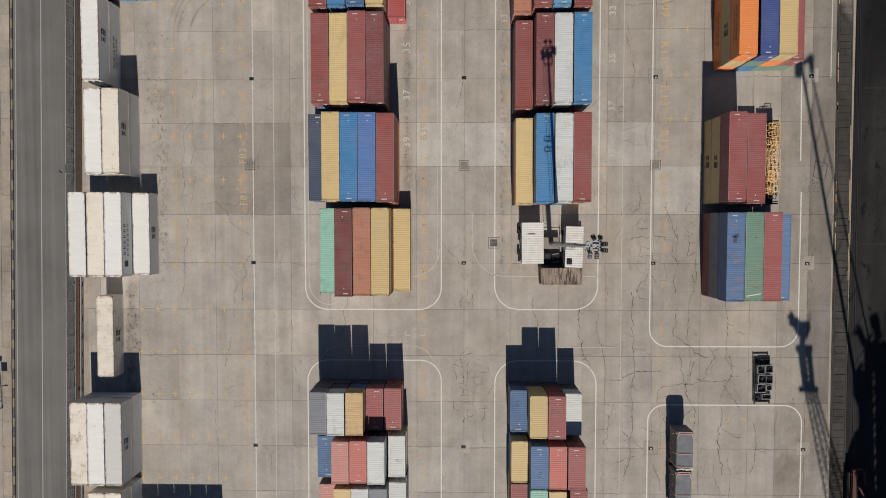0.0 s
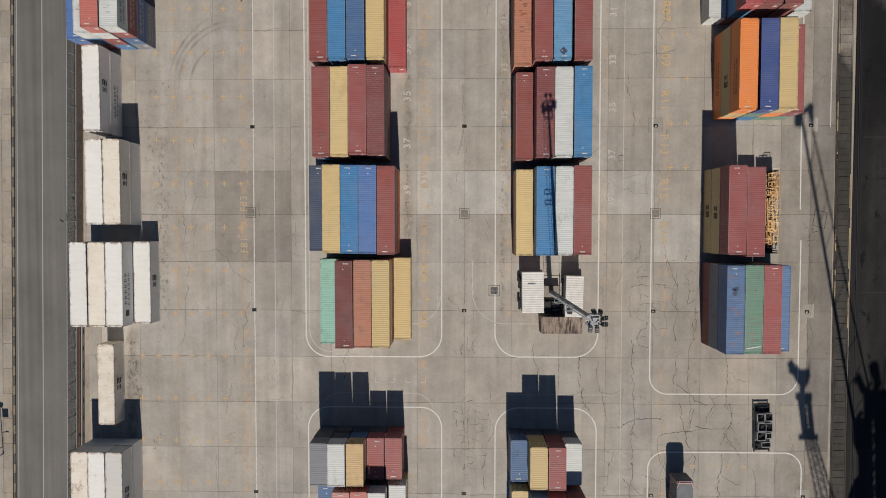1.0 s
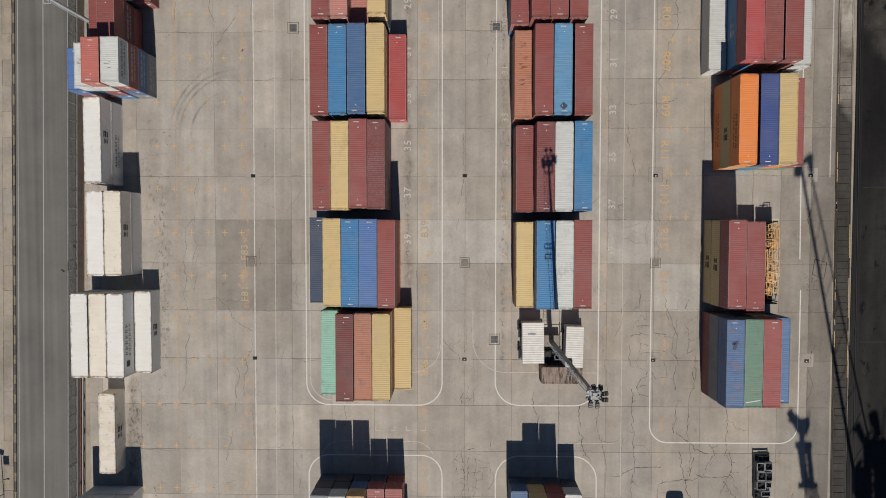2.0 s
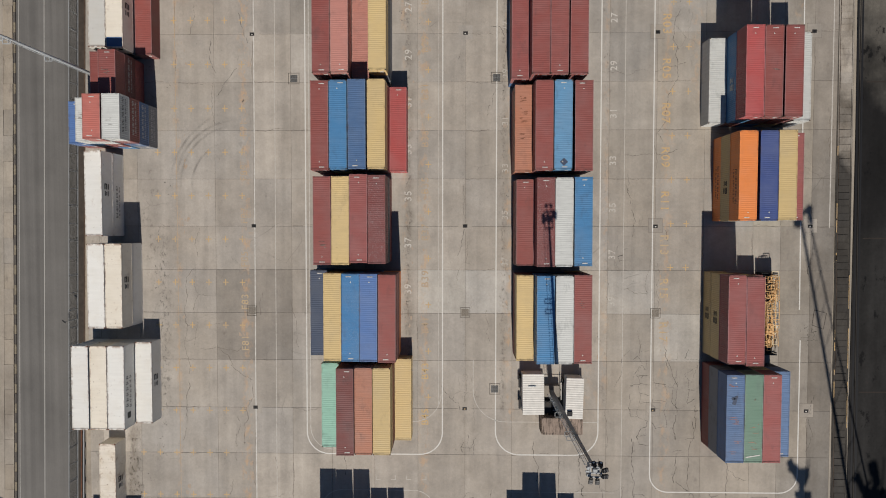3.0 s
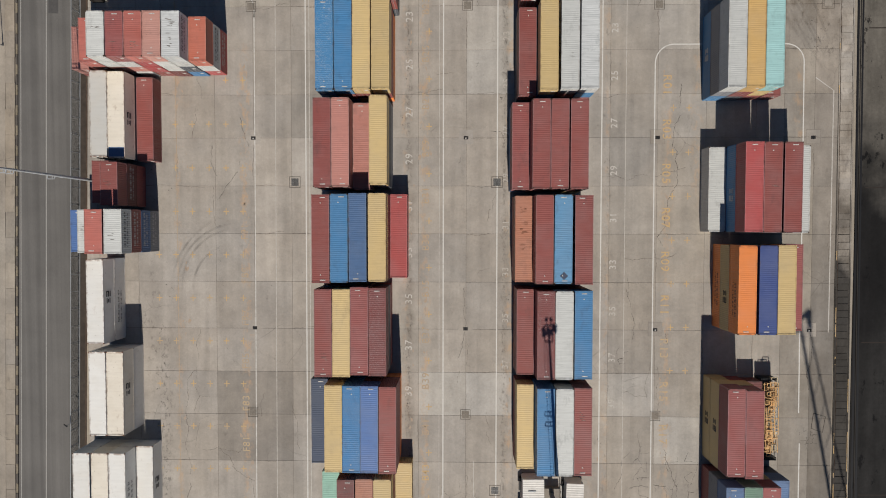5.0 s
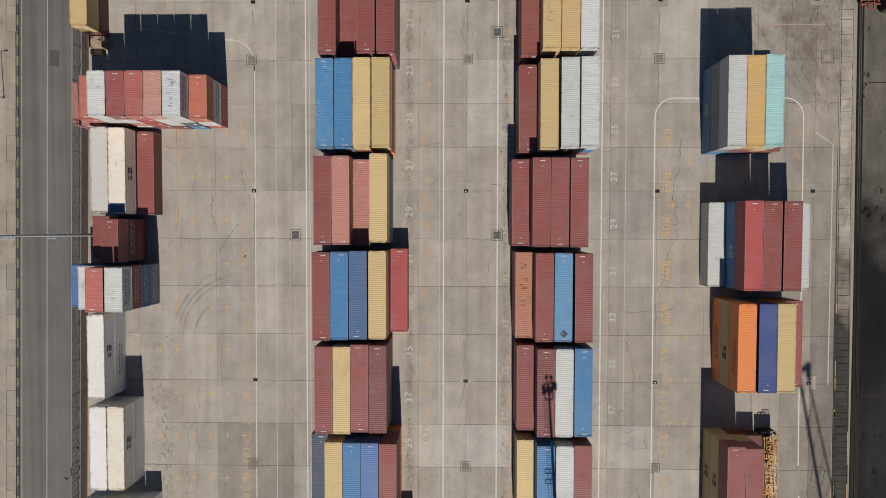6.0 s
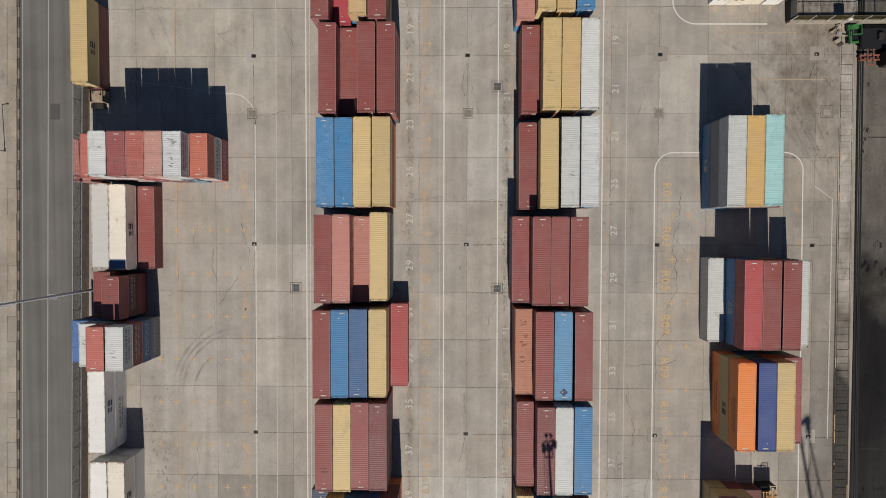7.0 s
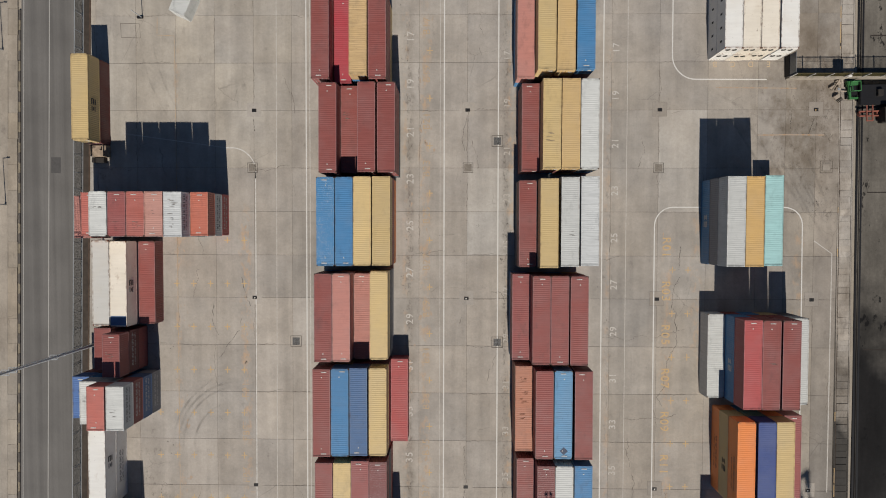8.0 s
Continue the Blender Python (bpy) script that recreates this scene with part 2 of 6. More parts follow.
def concrete(name, rgb, per_slab=0.10, island=False, south_tone=0.0, foul=0.0, bands=False, ramp=(10.0, 44.0)):
    """Worn yard concrete: slab to slab shifts, tyre tracks along the lanes, stains, fine cracks and grit."""
    n = Nodes(name, 0.85)
    own = n.island() if island else n.random()
    c = n.scaled(lin(*rgb), n.span(own, 0, 1, 1 - per_slab, 1 + per_slab))
    grey = sum(rgb) / 3
    cool = lin(grey - 1, grey - 3, grey - 6)
    shade = n.span(n.sum(n.sum(own, 17.31, "MULTIPLY"), 1.0, "FLOORED_MODULO"), 0.0, 1.0, 0.0, 0.42)
    c = n.mix(shade, c, cool)
    c = n.mix(n.span(n.noise(0.05, (1, 0.7, 1), 5, 0.6), 0.46, 0.62, 0.0, 0.35), c, cool)
    c = n.mix(n.span(n.noise(0.035, detail=3), 0.4, 0.62, 0.0, 0.35), c, lin(160, 149, 136))
    c = n.scaled(c, n.span(n.strips(3.55, own), 0, 1, 0.945, 1.05))
    c = n.mix(n.span(n.noise(0.06, (1, 0.6, 1), 4), 0.48, 0.66, 0.0, 0.5), c, lin(178, 167, 152))
    c = n.scaled(c, n.span(n.noise(0.22, detail=6, rough=0.68), 0.3, 0.7, 0.82, 1.16))
    c = n.scaled(c, n.span(n.noise(1.0, (0.75, 0.05, 1), 4), 0.3, 0.7, 0.91, 1.08))
    c = n.scaled(c, n.span(n.noise(2.4, detail=7, rough=0.8), 0.3, 0.7, 0.89, 1.09))
    c = n.scaled(c, n.span(n.noise(7.5, detail=4, rough=0.8), 0.3, 0.7, 0.93, 1.06))
    stain = n.span(n.noise(0.6, (1, 0.45, 1), 6, 0.7), 0.63 - 0.1 * foul, 0.74, 0.0, 0.42 + 0.25 * foul)
    c = n.mix(stain, c, lin(104, 96, 90))
    spots = n.span(n.noise(1.9, detail=3), 0.72, 0.78, 0.0, 0.55)
    c = n.mix(spots, c, lin(74, 68, 64))
    warp = n.noise(0.5, detail=4)
    hair = n.add("ShaderNodeVectorMath", operation="ADD")
    n.put(n.place, hair.inputs[0]), n.put(n.scaled((1.6, 1.6, 0.0), warp), hair.inputs[1])
    v = n.add("ShaderNodeTexVoronoi", feature="DISTANCE_TO_EDGE")
    v.inputs["Scale"].default_value = 0.16
    n.put(hair.outputs[0], v.inputs["Vector"])
    where = n.span(n.noise(0.09), 0.55, 0.62, 0.0, 0.4)
    c = n.mix(n.sum(n.span(v.outputs["Distance"], 0.001, 0.006, 1.0, 0.0), where, "MULTIPLY"), c, lin(92, 84, 78))
    if bands:
        oil = n.span(n.noise(0.95, (1.3, 0.75, 1), 8, 0.78), 0.54, 0.64, 0.0, 0.85)
        grit = n.span(n.noise(3.2, (1.1, 0.8, 1), 5, 0.75), 0.63, 0.68, 0.0, 0.9)
        both = n.sum(oil, grit, "MAXIMUM")
        for x, half, y0, y1, strength in OILY:
            c = n.mix(n.sum(n.sum(both, n.band(x, half, y0, y1), "MULTIPLY"), strength, "MULTIPLY"), c, lin(84, 75, 67))
        drops = n.span(n.noise(1.5, (1.5, 0.8, 1), 9, 0.8), 0.535, 0.575, 0.0, 0.85)
        for x, half, y0, y1, strength in SPILL:
            c = n.mix(n.sum(n.sum(drops, n.band(x, half, y0, y1), "MULTIPLY"), strength, "MULTIPLY"), c, lin(54, 48, 44))
        film = n.span(n.noise(0.3, (1.2, 0.8, 1), 6, 0.7), 0.36, 0.62, 0.0, 1.0)
        for x, half, y0, y1, strength in GRIMY:
            c = n.mix(n.sum(n.sum(film, n.band(x, half, y0, y1), "MULTIPLY"), strength, "MULTIPLY"), c, lin(110, 98, 84))
        smear = n.span(n.noise(0.7, (1.3, 0.7, 1), 5, 0.7), 0.49, 0.64, 0.0, 1.0)
        for x, half, y0, y1, strength in OCHRE:
            c = n.mix(n.sum(n.sum(smear, n.band(x, half, y0, y1), "MULTIPLY"), strength, "MULTIPLY"), c, lin(206, 168, 128))
    if foul:
        c = n.mix(n.span(n.noise(0.17, (1, 0.6, 1), 6, 0.72), 0.45, 0.67, 0.0, 0.75 * foul), c, lin(108, 96, 82))
    if south_tone:  # the tone falls towards the south, its border roughened by noise
        c = n.scaled(c, n.span(n.sum(n.northing(), n.span(n.noise(0.08, detail=5), 0.3, 0.7, -14.0, 14.0)), *ramp, south_tone, 1.0))
    return n.done(c, n.noise(7, detail=6), 0.006)


SLAB = concrete("slab_concrete", (180, 171, 159), 0.11, bands=True)
SLAB_EAST = concrete("slab_concrete_east", (173, 164, 151), 0.09, bands=True)
SLAB_DARK = concrete("slab_concrete_dark", (146, 140, 132), 0.05, bands=True)
SLAB_DIM = concrete("slab_concrete_dim", (161, 154, 144), 0.05, bands=True)
SLAB_LIGHT = concrete("slab_concrete_light", (190, 184, 174), 0.05, bands=True)
SLAB_REST = concrete("slab_concrete_rest", (177, 169, 158), 0.1, True, bands=True)
PALE_REST = concrete("slab_concrete_pale_rest", (188, 179, 163), 0.07, True, foul=0.2, bands=True)
EDGE_REST = concrete("slab_concrete_stained_rest", (164, 154, 140), 0.07, True, foul=0.8, bands=True)
COLLAR = concrete("drain_collar_concrete", (179, 171, 160), 0.03)
COLLAR_STAINED = concrete("drain_collar_stained", (164, 155, 143), 0.03)
JOINT = plain("joint_fill", (118, 109, 99), 0.9)
TRENCH_BED = plain("trench_bed_dirt", (84, 79, 73), 0.95, 0, 0.4, 1.0)
EARTH = concrete("dusty_ground", (168, 158, 142), 0.0)
SIDEWALK = concrete("sidewalk_concrete", (174, 160, 139), 0.14, foul=0.5)
COVER = concrete("trench_cover_concrete", (192, 182, 168), 0.14, south_tone=0.13, foul=0.95, ramp=(32.0, 48.0))
PLINTH = concrete("plinth_concrete", (128, 120, 109), 0.05)
SLAB_EDGE = concrete("slab_concrete_stained", (164, 155, 141), 0.07, foul=0.4, bands=True)
SLAB_QUAYSIDE = concrete("slab_concrete_quayside", (167, 157, 144), 0.06, south_tone=0.64, foul=0.45, bands=True, ramp=(18.0, 50.0))
EDGE_STRIP = concrete("edge_strip_concrete", (178, 165, 146), 0.0, foul=0.5)
SLAB_PALE = concrete("slab_concrete_pale", (188, 179, 163), 0.07, foul=0.2, bands=True)


def asphalt(name, rgb, tracks):
    n = Nodes(name, 0.8)
    c = n.scaled(lin(*rgb), n.span(n.noise(0.12, detail=5), 0.3, 0.7, 0.85, 1.15))
    c = n.scaled(c, n.span(n.noise(1.0, (0.85, 0.01, 1), 3), 0.35, 0.65, 1 - tracks, 1 + tracks))
    c = n.scaled(c, n.span(n.noise(9, detail=5, rough=0.8), 0.3, 0.7, 0.86, 1.14))
    return n.done(c, n.noise(40, detail=2), 0.006)


ROAD = asphalt("road_asphalt", (112, 109, 105), 0.14)
QUAY = Nodes("quay_asphalt", 0.85)
QUAY.bsdf.inputs["Specular IOR Level"].default_value = 0.1
# dark in the south, darkest in a middle band, paler in the north
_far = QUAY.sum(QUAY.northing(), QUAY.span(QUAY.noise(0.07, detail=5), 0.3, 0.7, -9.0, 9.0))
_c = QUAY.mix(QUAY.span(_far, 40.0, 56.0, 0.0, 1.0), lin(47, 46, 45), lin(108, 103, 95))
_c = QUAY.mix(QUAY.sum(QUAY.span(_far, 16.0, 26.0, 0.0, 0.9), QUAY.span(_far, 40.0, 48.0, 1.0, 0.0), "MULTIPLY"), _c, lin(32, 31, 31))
_c = QUAY.scaled(_c, QUAY.span(QUAY.noise(0.16, (1.4, 0.7, 1), 6, 0.65), 0.3, 0.7, 0.66, 1.34))
_c = QUAY.scaled(_c, QUAY.span(QUAY.noise(2.2, detail=6, rough=0.75), 0.3, 0.7, 0.85, 1.15))
_c = QUAY.scaled(_c, QUAY.span(QUAY.noise(1.0, (0.9, 0.04, 1), 4), 0.3, 0.7, 0.85, 1.15))
_c = QUAY.mix(QUAY.span(QUAY.noise(0.34, (1.3, 0.7, 1), 7, 0.72), 0.58, 0.62, 0.0, 0.85), _c, lin(20, 20, 21))
QUAY = QUAY.done(_c, QUAY.noise(20, detail=3), 0.006)


def worn(name, rgb, wear):
    """Road paint, worn through to the concrete in places."""
    n = Nodes(name, 0.75)
    gone = n.span(n.noise(1.6, detail=6, rough=0.75), 0.36 + 0.3 * (1 - wear), 0.62 + 0.3 * (1 - wear), 0.0, 0.9)
    return n.done(n.mix(gone, lin(*rgb), lin(170, 160, 148)), n.noise(12), 0.002)


DRAIN_GREY = plain("drain_grate_dusty", (146, 138, 127), 0.85)
DRAIN_RIM = plain("drain_rim_dirt", (92, 85, 77), 0.9)
LINE_WHITE = worn("line_paint_white", (222, 219, 212), 0.45)
LINE_MID = worn("line_paint_half_worn", (216, 212, 204), 0.7)
LINE_ROAD = worn("line_paint_road", (176, 174, 168), 0.55)
LINE_FAINT = worn("line_paint_faint", (202, 197, 188), 0.96)
LINE_OLD = worn("line_paint_old", (204, 199, 190), 0.74)
MARK_YELLOW = worn("mark_paint_yellow", (210, 176, 122), 0.74)
MARK_HALF = worn("mark_paint_half_gone", (208, 178, 130), 0.95)
MARK_FAINT = worn("mark_paint_faint", (200, 168, 124), 1.12)
MARK_GHOST = worn("mark_paint_ghost", (182, 142, 92), 1.15)
OIL = worn("oil_stain", (64, 57, 52), 0.85)
RUST_STAIN = worn("rust_stain", (188, 158, 128), 1.15)
MARK_WHITE = worn("mark_paint_number", (208, 203, 195), 0.72)
TAR = plain("crack_tar", (52, 45, 40), 0.9)
FINE_CRACK = plain("fine_crack", (104, 94, 84), 0.9)
EDGE_DARK = plain("edge_steel", (84, 68, 56), 0.8, 0.0, 0.4, 0.8)
BASE_PATCH = plain("asphalt_patch", (88, 86, 84), 0.85)
STEEL = plain("galvanised_steel", (176, 180, 182), 0.5, 0.0)
POLE_GREY = plain("pole_grey_steel", (132, 132, 131), 0.5, 0.0)
SCUFF = worn("black_scuff", (74, 66, 62), 0.85)
BLACK = plain("black_steel", (30, 30, 32), 0.6)
IRON = plain("cast_iron", (62, 58, 54), 0.7, 0.3)
RUST = plain("rusty_steel", (112, 72, 52), 0.8, 0.0, 0.35, 2.0)
GLASS_LAMP = plain("lamp_glass", (205, 210, 214), 0.15)
TYRE = plain("tyre", (26, 26, 27), 0.85)
TARP = plain("grey_tarp", (112, 113, 116), 0.65, 0, 0.2, 0.9)
STRAP = plain("tie_strap", (226, 176, 166), 0.7)
SIGN_WORN = plain("label_chalky", (206, 201, 195), 0.7, 0, 0.45, 9.0)
SIGN_WHITE = plain("label_white", (222, 218, 211), 0.6, 0, 0.08)
LOGO_DARK = plain("logo_dark", (44, 46, 50), 0.6)
LOGO_PALE = plain("logo_pale", (190, 190, 186), 0.6)
GALV_WHITE = plain("white_sheet_metal", (216, 212, 204), 0.5, 0, 0.12, 1.2)
ORANGE_STEEL = plain("yellow_orange_steel", (236, 190, 132), 0.6, 0, 0.2)
CREAM_STEEL = plain("cream_steel", (232, 214, 178), 0.6, 0, 0.2)
GREEN = plain("machine_green", (60, 116, 66), 0.55, 0, 0.3, 1.5)
CRATE = plain("crate_steel", (150, 151, 152), 0.6, 0, 0.3, 2.0)
WALL_GREY = plain("weathered_wall", (158, 149, 135), 0.85, 0, 0.25, 1.5)
OLIVE = plain("olive_bars", (104, 94, 58), 0.8, 0, 0.3)
DULL_RED = plain("dull_red_steel", (92, 54, 48), 0.7, 0, 0.3)
BRICK_RED = plain("primer_red", (150, 92, 78), 0.65, 0, 0.25)
DUSTY_TAN = plain("dusty_tan_steel", (164, 146, 126), 0.75, 0, 0.35, 2.0)
PALE_BROWN = plain("dusty_machine", (172, 158, 142), 0.75, 0, 0.25)
KERB_YELLOW = plain("kerb_yellow", (142, 131, 112), 0.8, 0, 0.25)
KERB_BLACK = plain("kerb_black", (98, 92, 86), 0.85)
DARK_DIRT = plain("dark_verge", (70, 62, 55), 0.95, 0, 0.3, 1.2)
CRANE_BLUE = plain("crane_steel", (120, 124, 130), 0.6)


def rubber():
    """Tyre rubber rubbed thinly into the concrete, thickest along the middle of each track."""
    n = Nodes("tyre_rubber", 0.85)
    thick = n.add("ShaderNodeAttribute")
    thick.attribute_name = "fade"
    patchy = n.span(n.noise(0.5, detail=6, rough=0.7), 0.38, 0.64, 0.05, 0.34)
    n.put(n.sum(thick.outputs["Fac"], patchy, "MULTIPLY"), n.bsdf.inputs["Alpha"])
    return n.done(n.scaled(lin(96, 90, 84), n.span(n.noise(3.0), 0.3, 0.7, 0.9, 1.1)))


RUBBER_TRACK = rubber()


def rusty_roof():
    n = Nodes("rust_streaked_roof", 0.8)
    c = n.scaled(lin(158, 140, 126), n.span(n.noise(0.9, detail=5), 0.3, 0.7, 0.8, 1.15))
    c = n.mix(n.span(n.noise(1.0, (5.5, 0.5, 1), 6, 0.75), 0.5, 0.58, 0.0, 0.92), c, lin(40, 32, 28))
    return n.done(c, n.noise(8), 0.006)


RUST_ROOF = rusty_roof()


def chain_link():
    """Wire diamonds with air between them."""
    n = Nodes("chain_link", 0.5, 0.6)
    n.put(lin(84, 84, 76), n.bsdf.inputs["Base Color"])
    parts_ = n.add("ShaderNodeSeparateXYZ")
    n.put(n.place, parts_.inputs[0])
    wires = []
    for sign in (1, -1):
        along = n.sum(parts_.outputs["Y"], n.sum(parts_.outputs["Z"], float(sign), "MULTIPLY"))
        wires.append(n.span(n.sum(n.sum(along, 0.085, "DIVIDE"), 1.0, "FLOORED_MODULO"), 0.22, 0.25, 1.0, 0.0))
    n.put(n.sum(wires[0], wires[1], "MAXIMUM"), n.bsdf.inputs["Alpha"])
    return n.mat


CHAIN = chain_link()


# ---- building helpers ----
def box(bm, x, y, z, sx, sy, sz, turn=0.0, tilt=None):
    """A box whose middle lies at x, y, z."""
    m = Matrix.Translation((x, y, z)) @ Matrix.Rotation(turn, 4, "Z") @ (tilt or Matrix.Identity(4)) @ Matrix.Diagonal((sx, sy, sz, 1))
    bmesh.ops.create_cube(bm, size=1, matrix=m)
    return bm


def soft_box(bm, x, y, z, sx, sy, sz, edge=0.05, turn=0.0):
    """A box with bevelled edges."""
    made = bmesh.new()
    box(made, 0, 0, 0, sx, sy, sz)
    bmesh.ops.bevel(made, geom=made.edges[:], offset=edge, segments=2, affect="EDGES")
    made.transform(Matrix.Translation((x, y, z)) @ Matrix.Rotation(turn, 4, "Z"))
    keep = bpy.data.meshes.new("keep")
    made.to_mesh(keep), made.free()
    bm.from_mesh(keep)
    bpy.data.meshes.remove(keep)
    return bm


def rod(bm, a, b, r1, r2=None, sides=8):
    """A round bar from a to b."""
    a, b = Vector(a), Vector(b)
    m = Matrix.Translation((a + b) / 2) @ (b - a).to_track_quat("Z", "Y").to_matrix().to_4x4()
    bmesh.ops.create_cone(bm, cap_ends=True, segments=sides, radius1=r1, radius2=r1 if r2 is None else r2, depth=(b - a).length, matrix=m)
    return bm


def as_mesh(name, bm):
    mesh = bpy.data.meshes.new(name)
    bm.to_mesh(mesh), bm.free()
    return mesh


def link(name, mesh, material, parent=None, label="", place=None):
    """An object on a mesh that others may share, with a material of its own."""
    ob = new(name, mesh)
    if not mesh.materials:
        mesh.materials.append(None)
    ob.material_slots[0].link = "OBJECT"
    ob.material_slots[0].material = material
    if parent is not None:
        ob.parent = parent
    if place is not None:
        ob.matrix_local = place
    if label:
        ob["label"] = label
    return ob


def part(name, bm, material, parent, label=""):
    return link(name, as_mesh(name, bm), material, parent, label)


def thing(name, x, y, z, turn, label, category, group="", kind=""):
    ob = new(name)
    ob.matrix_basis = pose(x, y, z, 0, 0, turn)
    return tagged(ob, label, category, group, kind)


def ribbon(bm, points, width, z):
    """A flat strip along a line of points."""
    rows = []
    for i, p in enumerate(points):
        a, b = Vector(points[max(i - 1, 0)]), Vector(points[min(i + 1, len(points) - 1)])
        side = (b - a).normalized()
        side = Vector((-side.y, side.x)) * width / 2
        rows.append([bm.verts.new((p[0] + s * side.x, p[1] + s * side.y, z)) for s in (1, -1)])
    for (a, b), (c, d) in zip(rows, rows[1:]):
        bm.faces.new((a, b, d, c))
    return bm


def arc(cx, cy, r, a0, a1, n=10):
    return [(cx + r * math.cos(radians(a0 + (a1 - a0) * i / n)), cy + r * math.sin(radians(a0 + (a1 - a0) * i / n))) for i in range(n + 1)]


# ---- the large structure ----
def sheet(name, x0, y0, x1, y1, z, material, label, category, deep=0.05):
    bm = bmesh.new()
    box(bm, (x0 + x1) / 2, (y0 + y1) / 2, z - deep / 2, x1 - x0, y1 - y0, deep)
    return tagged(link(name, as_mesh(name, bm), material), label, category, kind="structure")


ground = sheet("ground", -2500, -2500, 2500, 2500, -0.16, EARTH, "dusty pale ground running out to the horizon", "ground")
pavement = sheet("pavement", -56.6, -110, 56.2, 190, -0.035, JOINT, "container yard paved with large worn concrete slabs", "pavement", 0.1)
road = sheet("road", -67.75, -400, -58.3, 500, -0.06, ROAD, "grey asphalt road with pale lane lines beside the yard", "road")
quay = sheet("quay", 59.0, -400, 140, 500, -0.03, QUAY, "dark stained asphalt of the quay beside the yard, paler towards the north", "quay")
verge = sheet("verge", -58.4, -400, -57.2, 500, 0.002, DARK_DIRT, "dark dirty strip between fence and yard", "verge", 0.1)
sidewalk = sheet("sidewalk", -120, -400, -69.75, 500, 0.03, SIDEWALK, "dusty pale sidewalk along the road", "sidewalk", 0.15)

# the road and all that follows it run a little askew to the yard
ROAD_TURN = Matrix.Translation((-58.3, 0, 0)) @ Matrix.Rotation(-0.0199, 4, "Z") @ Matrix.Translation((58.3, 0, 0))


def along_road(ob):
    ob.matrix_basis = ROAD_TURN @ ob.matrix_basis
    return ob


for strip in (road, verge, sidewalk):
    along_road(strip)

# the uneven strip left between the straight slabs and the askew verge
bm = bmesh.new()
corners = [(ROAD_TURN @ Vector((-57.25, -110, 0))).xy, (-56.5, -110), (-56.5, 37.0), (ROAD_TURN @ Vector((-57.25, 36.5, 0))).xy]
rim = [[bm.verts.new((x, y, z)) for x, y in corners] for z in (-0.09, 0.008)]
for k in range(4):
    bm.faces.new((rim[0][k], rim[0][(k + 1) % 4], rim[1][(k + 1) % 4], rim[1][k]))
bm.faces.new(rim[1])
tagged(link("yard_edge", as_mesh("yard_edge", bm), EDGE_STRIP), "pale dusty concrete strip along the edge of the yard", "pavement", kind="structure")

# slabs of the yard
SLAB_X = [-56.55, -54.5, -48.5, -42.5, -36.62, -30.75, -25.02, -19.0, -12.5, -5.88, 1.3, 8.4, 15.55, 22.65, 29.7, 36.85, 44.2, 48.3, 52.75, 56.15]
SLAB_Y = [-12.59 - 7.05 * k for k in range(14, 0, -1)] + [-12.59, -5.5, 1.87, 9.07, 15.65, 22.24, 29.38, 36.66, 43.84, 51.04, 57.49, 64.06, 70.59, 79.18] + [79.18 + 7.05 * k for k in range(1, 16)]
GAP = 0.03


def slab_mesh(w, d):
    """A slab whose arrises are worn round, its top at z = 0."""
    bm = bmesh.new()
    hx, hy, e = w / 2 - GAP / 2, d / 2 - GAP / 2, 0.03
    rings = [[bm.verts.new((sx * (hx - i), sy * (hy - i), z)) for sx, sy in ((-1, -1), (1, -1), (1, 1), (-1, 1))] for i, z in ((0, -0.034), (0, -0.015), (e, 0.0))]
    for a, b in zip(rings, rings[1:]):
        for i in range(4):
            bm.faces.new((a[i], a[(i + 1) % 4], b[(i + 1) % 4], b[i]))
    bm.faces.new(rings[2])
    return bm


# ---- containers ----
W = 2.44


def corrugated(bm, length, pitch, deep, at):
    """A folded sheet along a length; at(s, fold, end) gives the place of each point."""
    count = round(length / pitch)
    step = length / count
    rows = []
    for i in range(count):
        for share, fold in ((0.0, 0.0), (0.28, 0.0), (0.5, deep), (0.78, deep)):
            rows.append([bm.verts.new(at(-length / 2 + (i + share) * step, fold, end)) for end in (0, 1)])
    rows.append([bm.verts.new(at(length / 2, 0.0, end)) for end in (0, 1)])
    for (a, b), (c, d) in zip(rows, rows[1:]):
        bm.faces.new((a, b, d, c))
    return bm


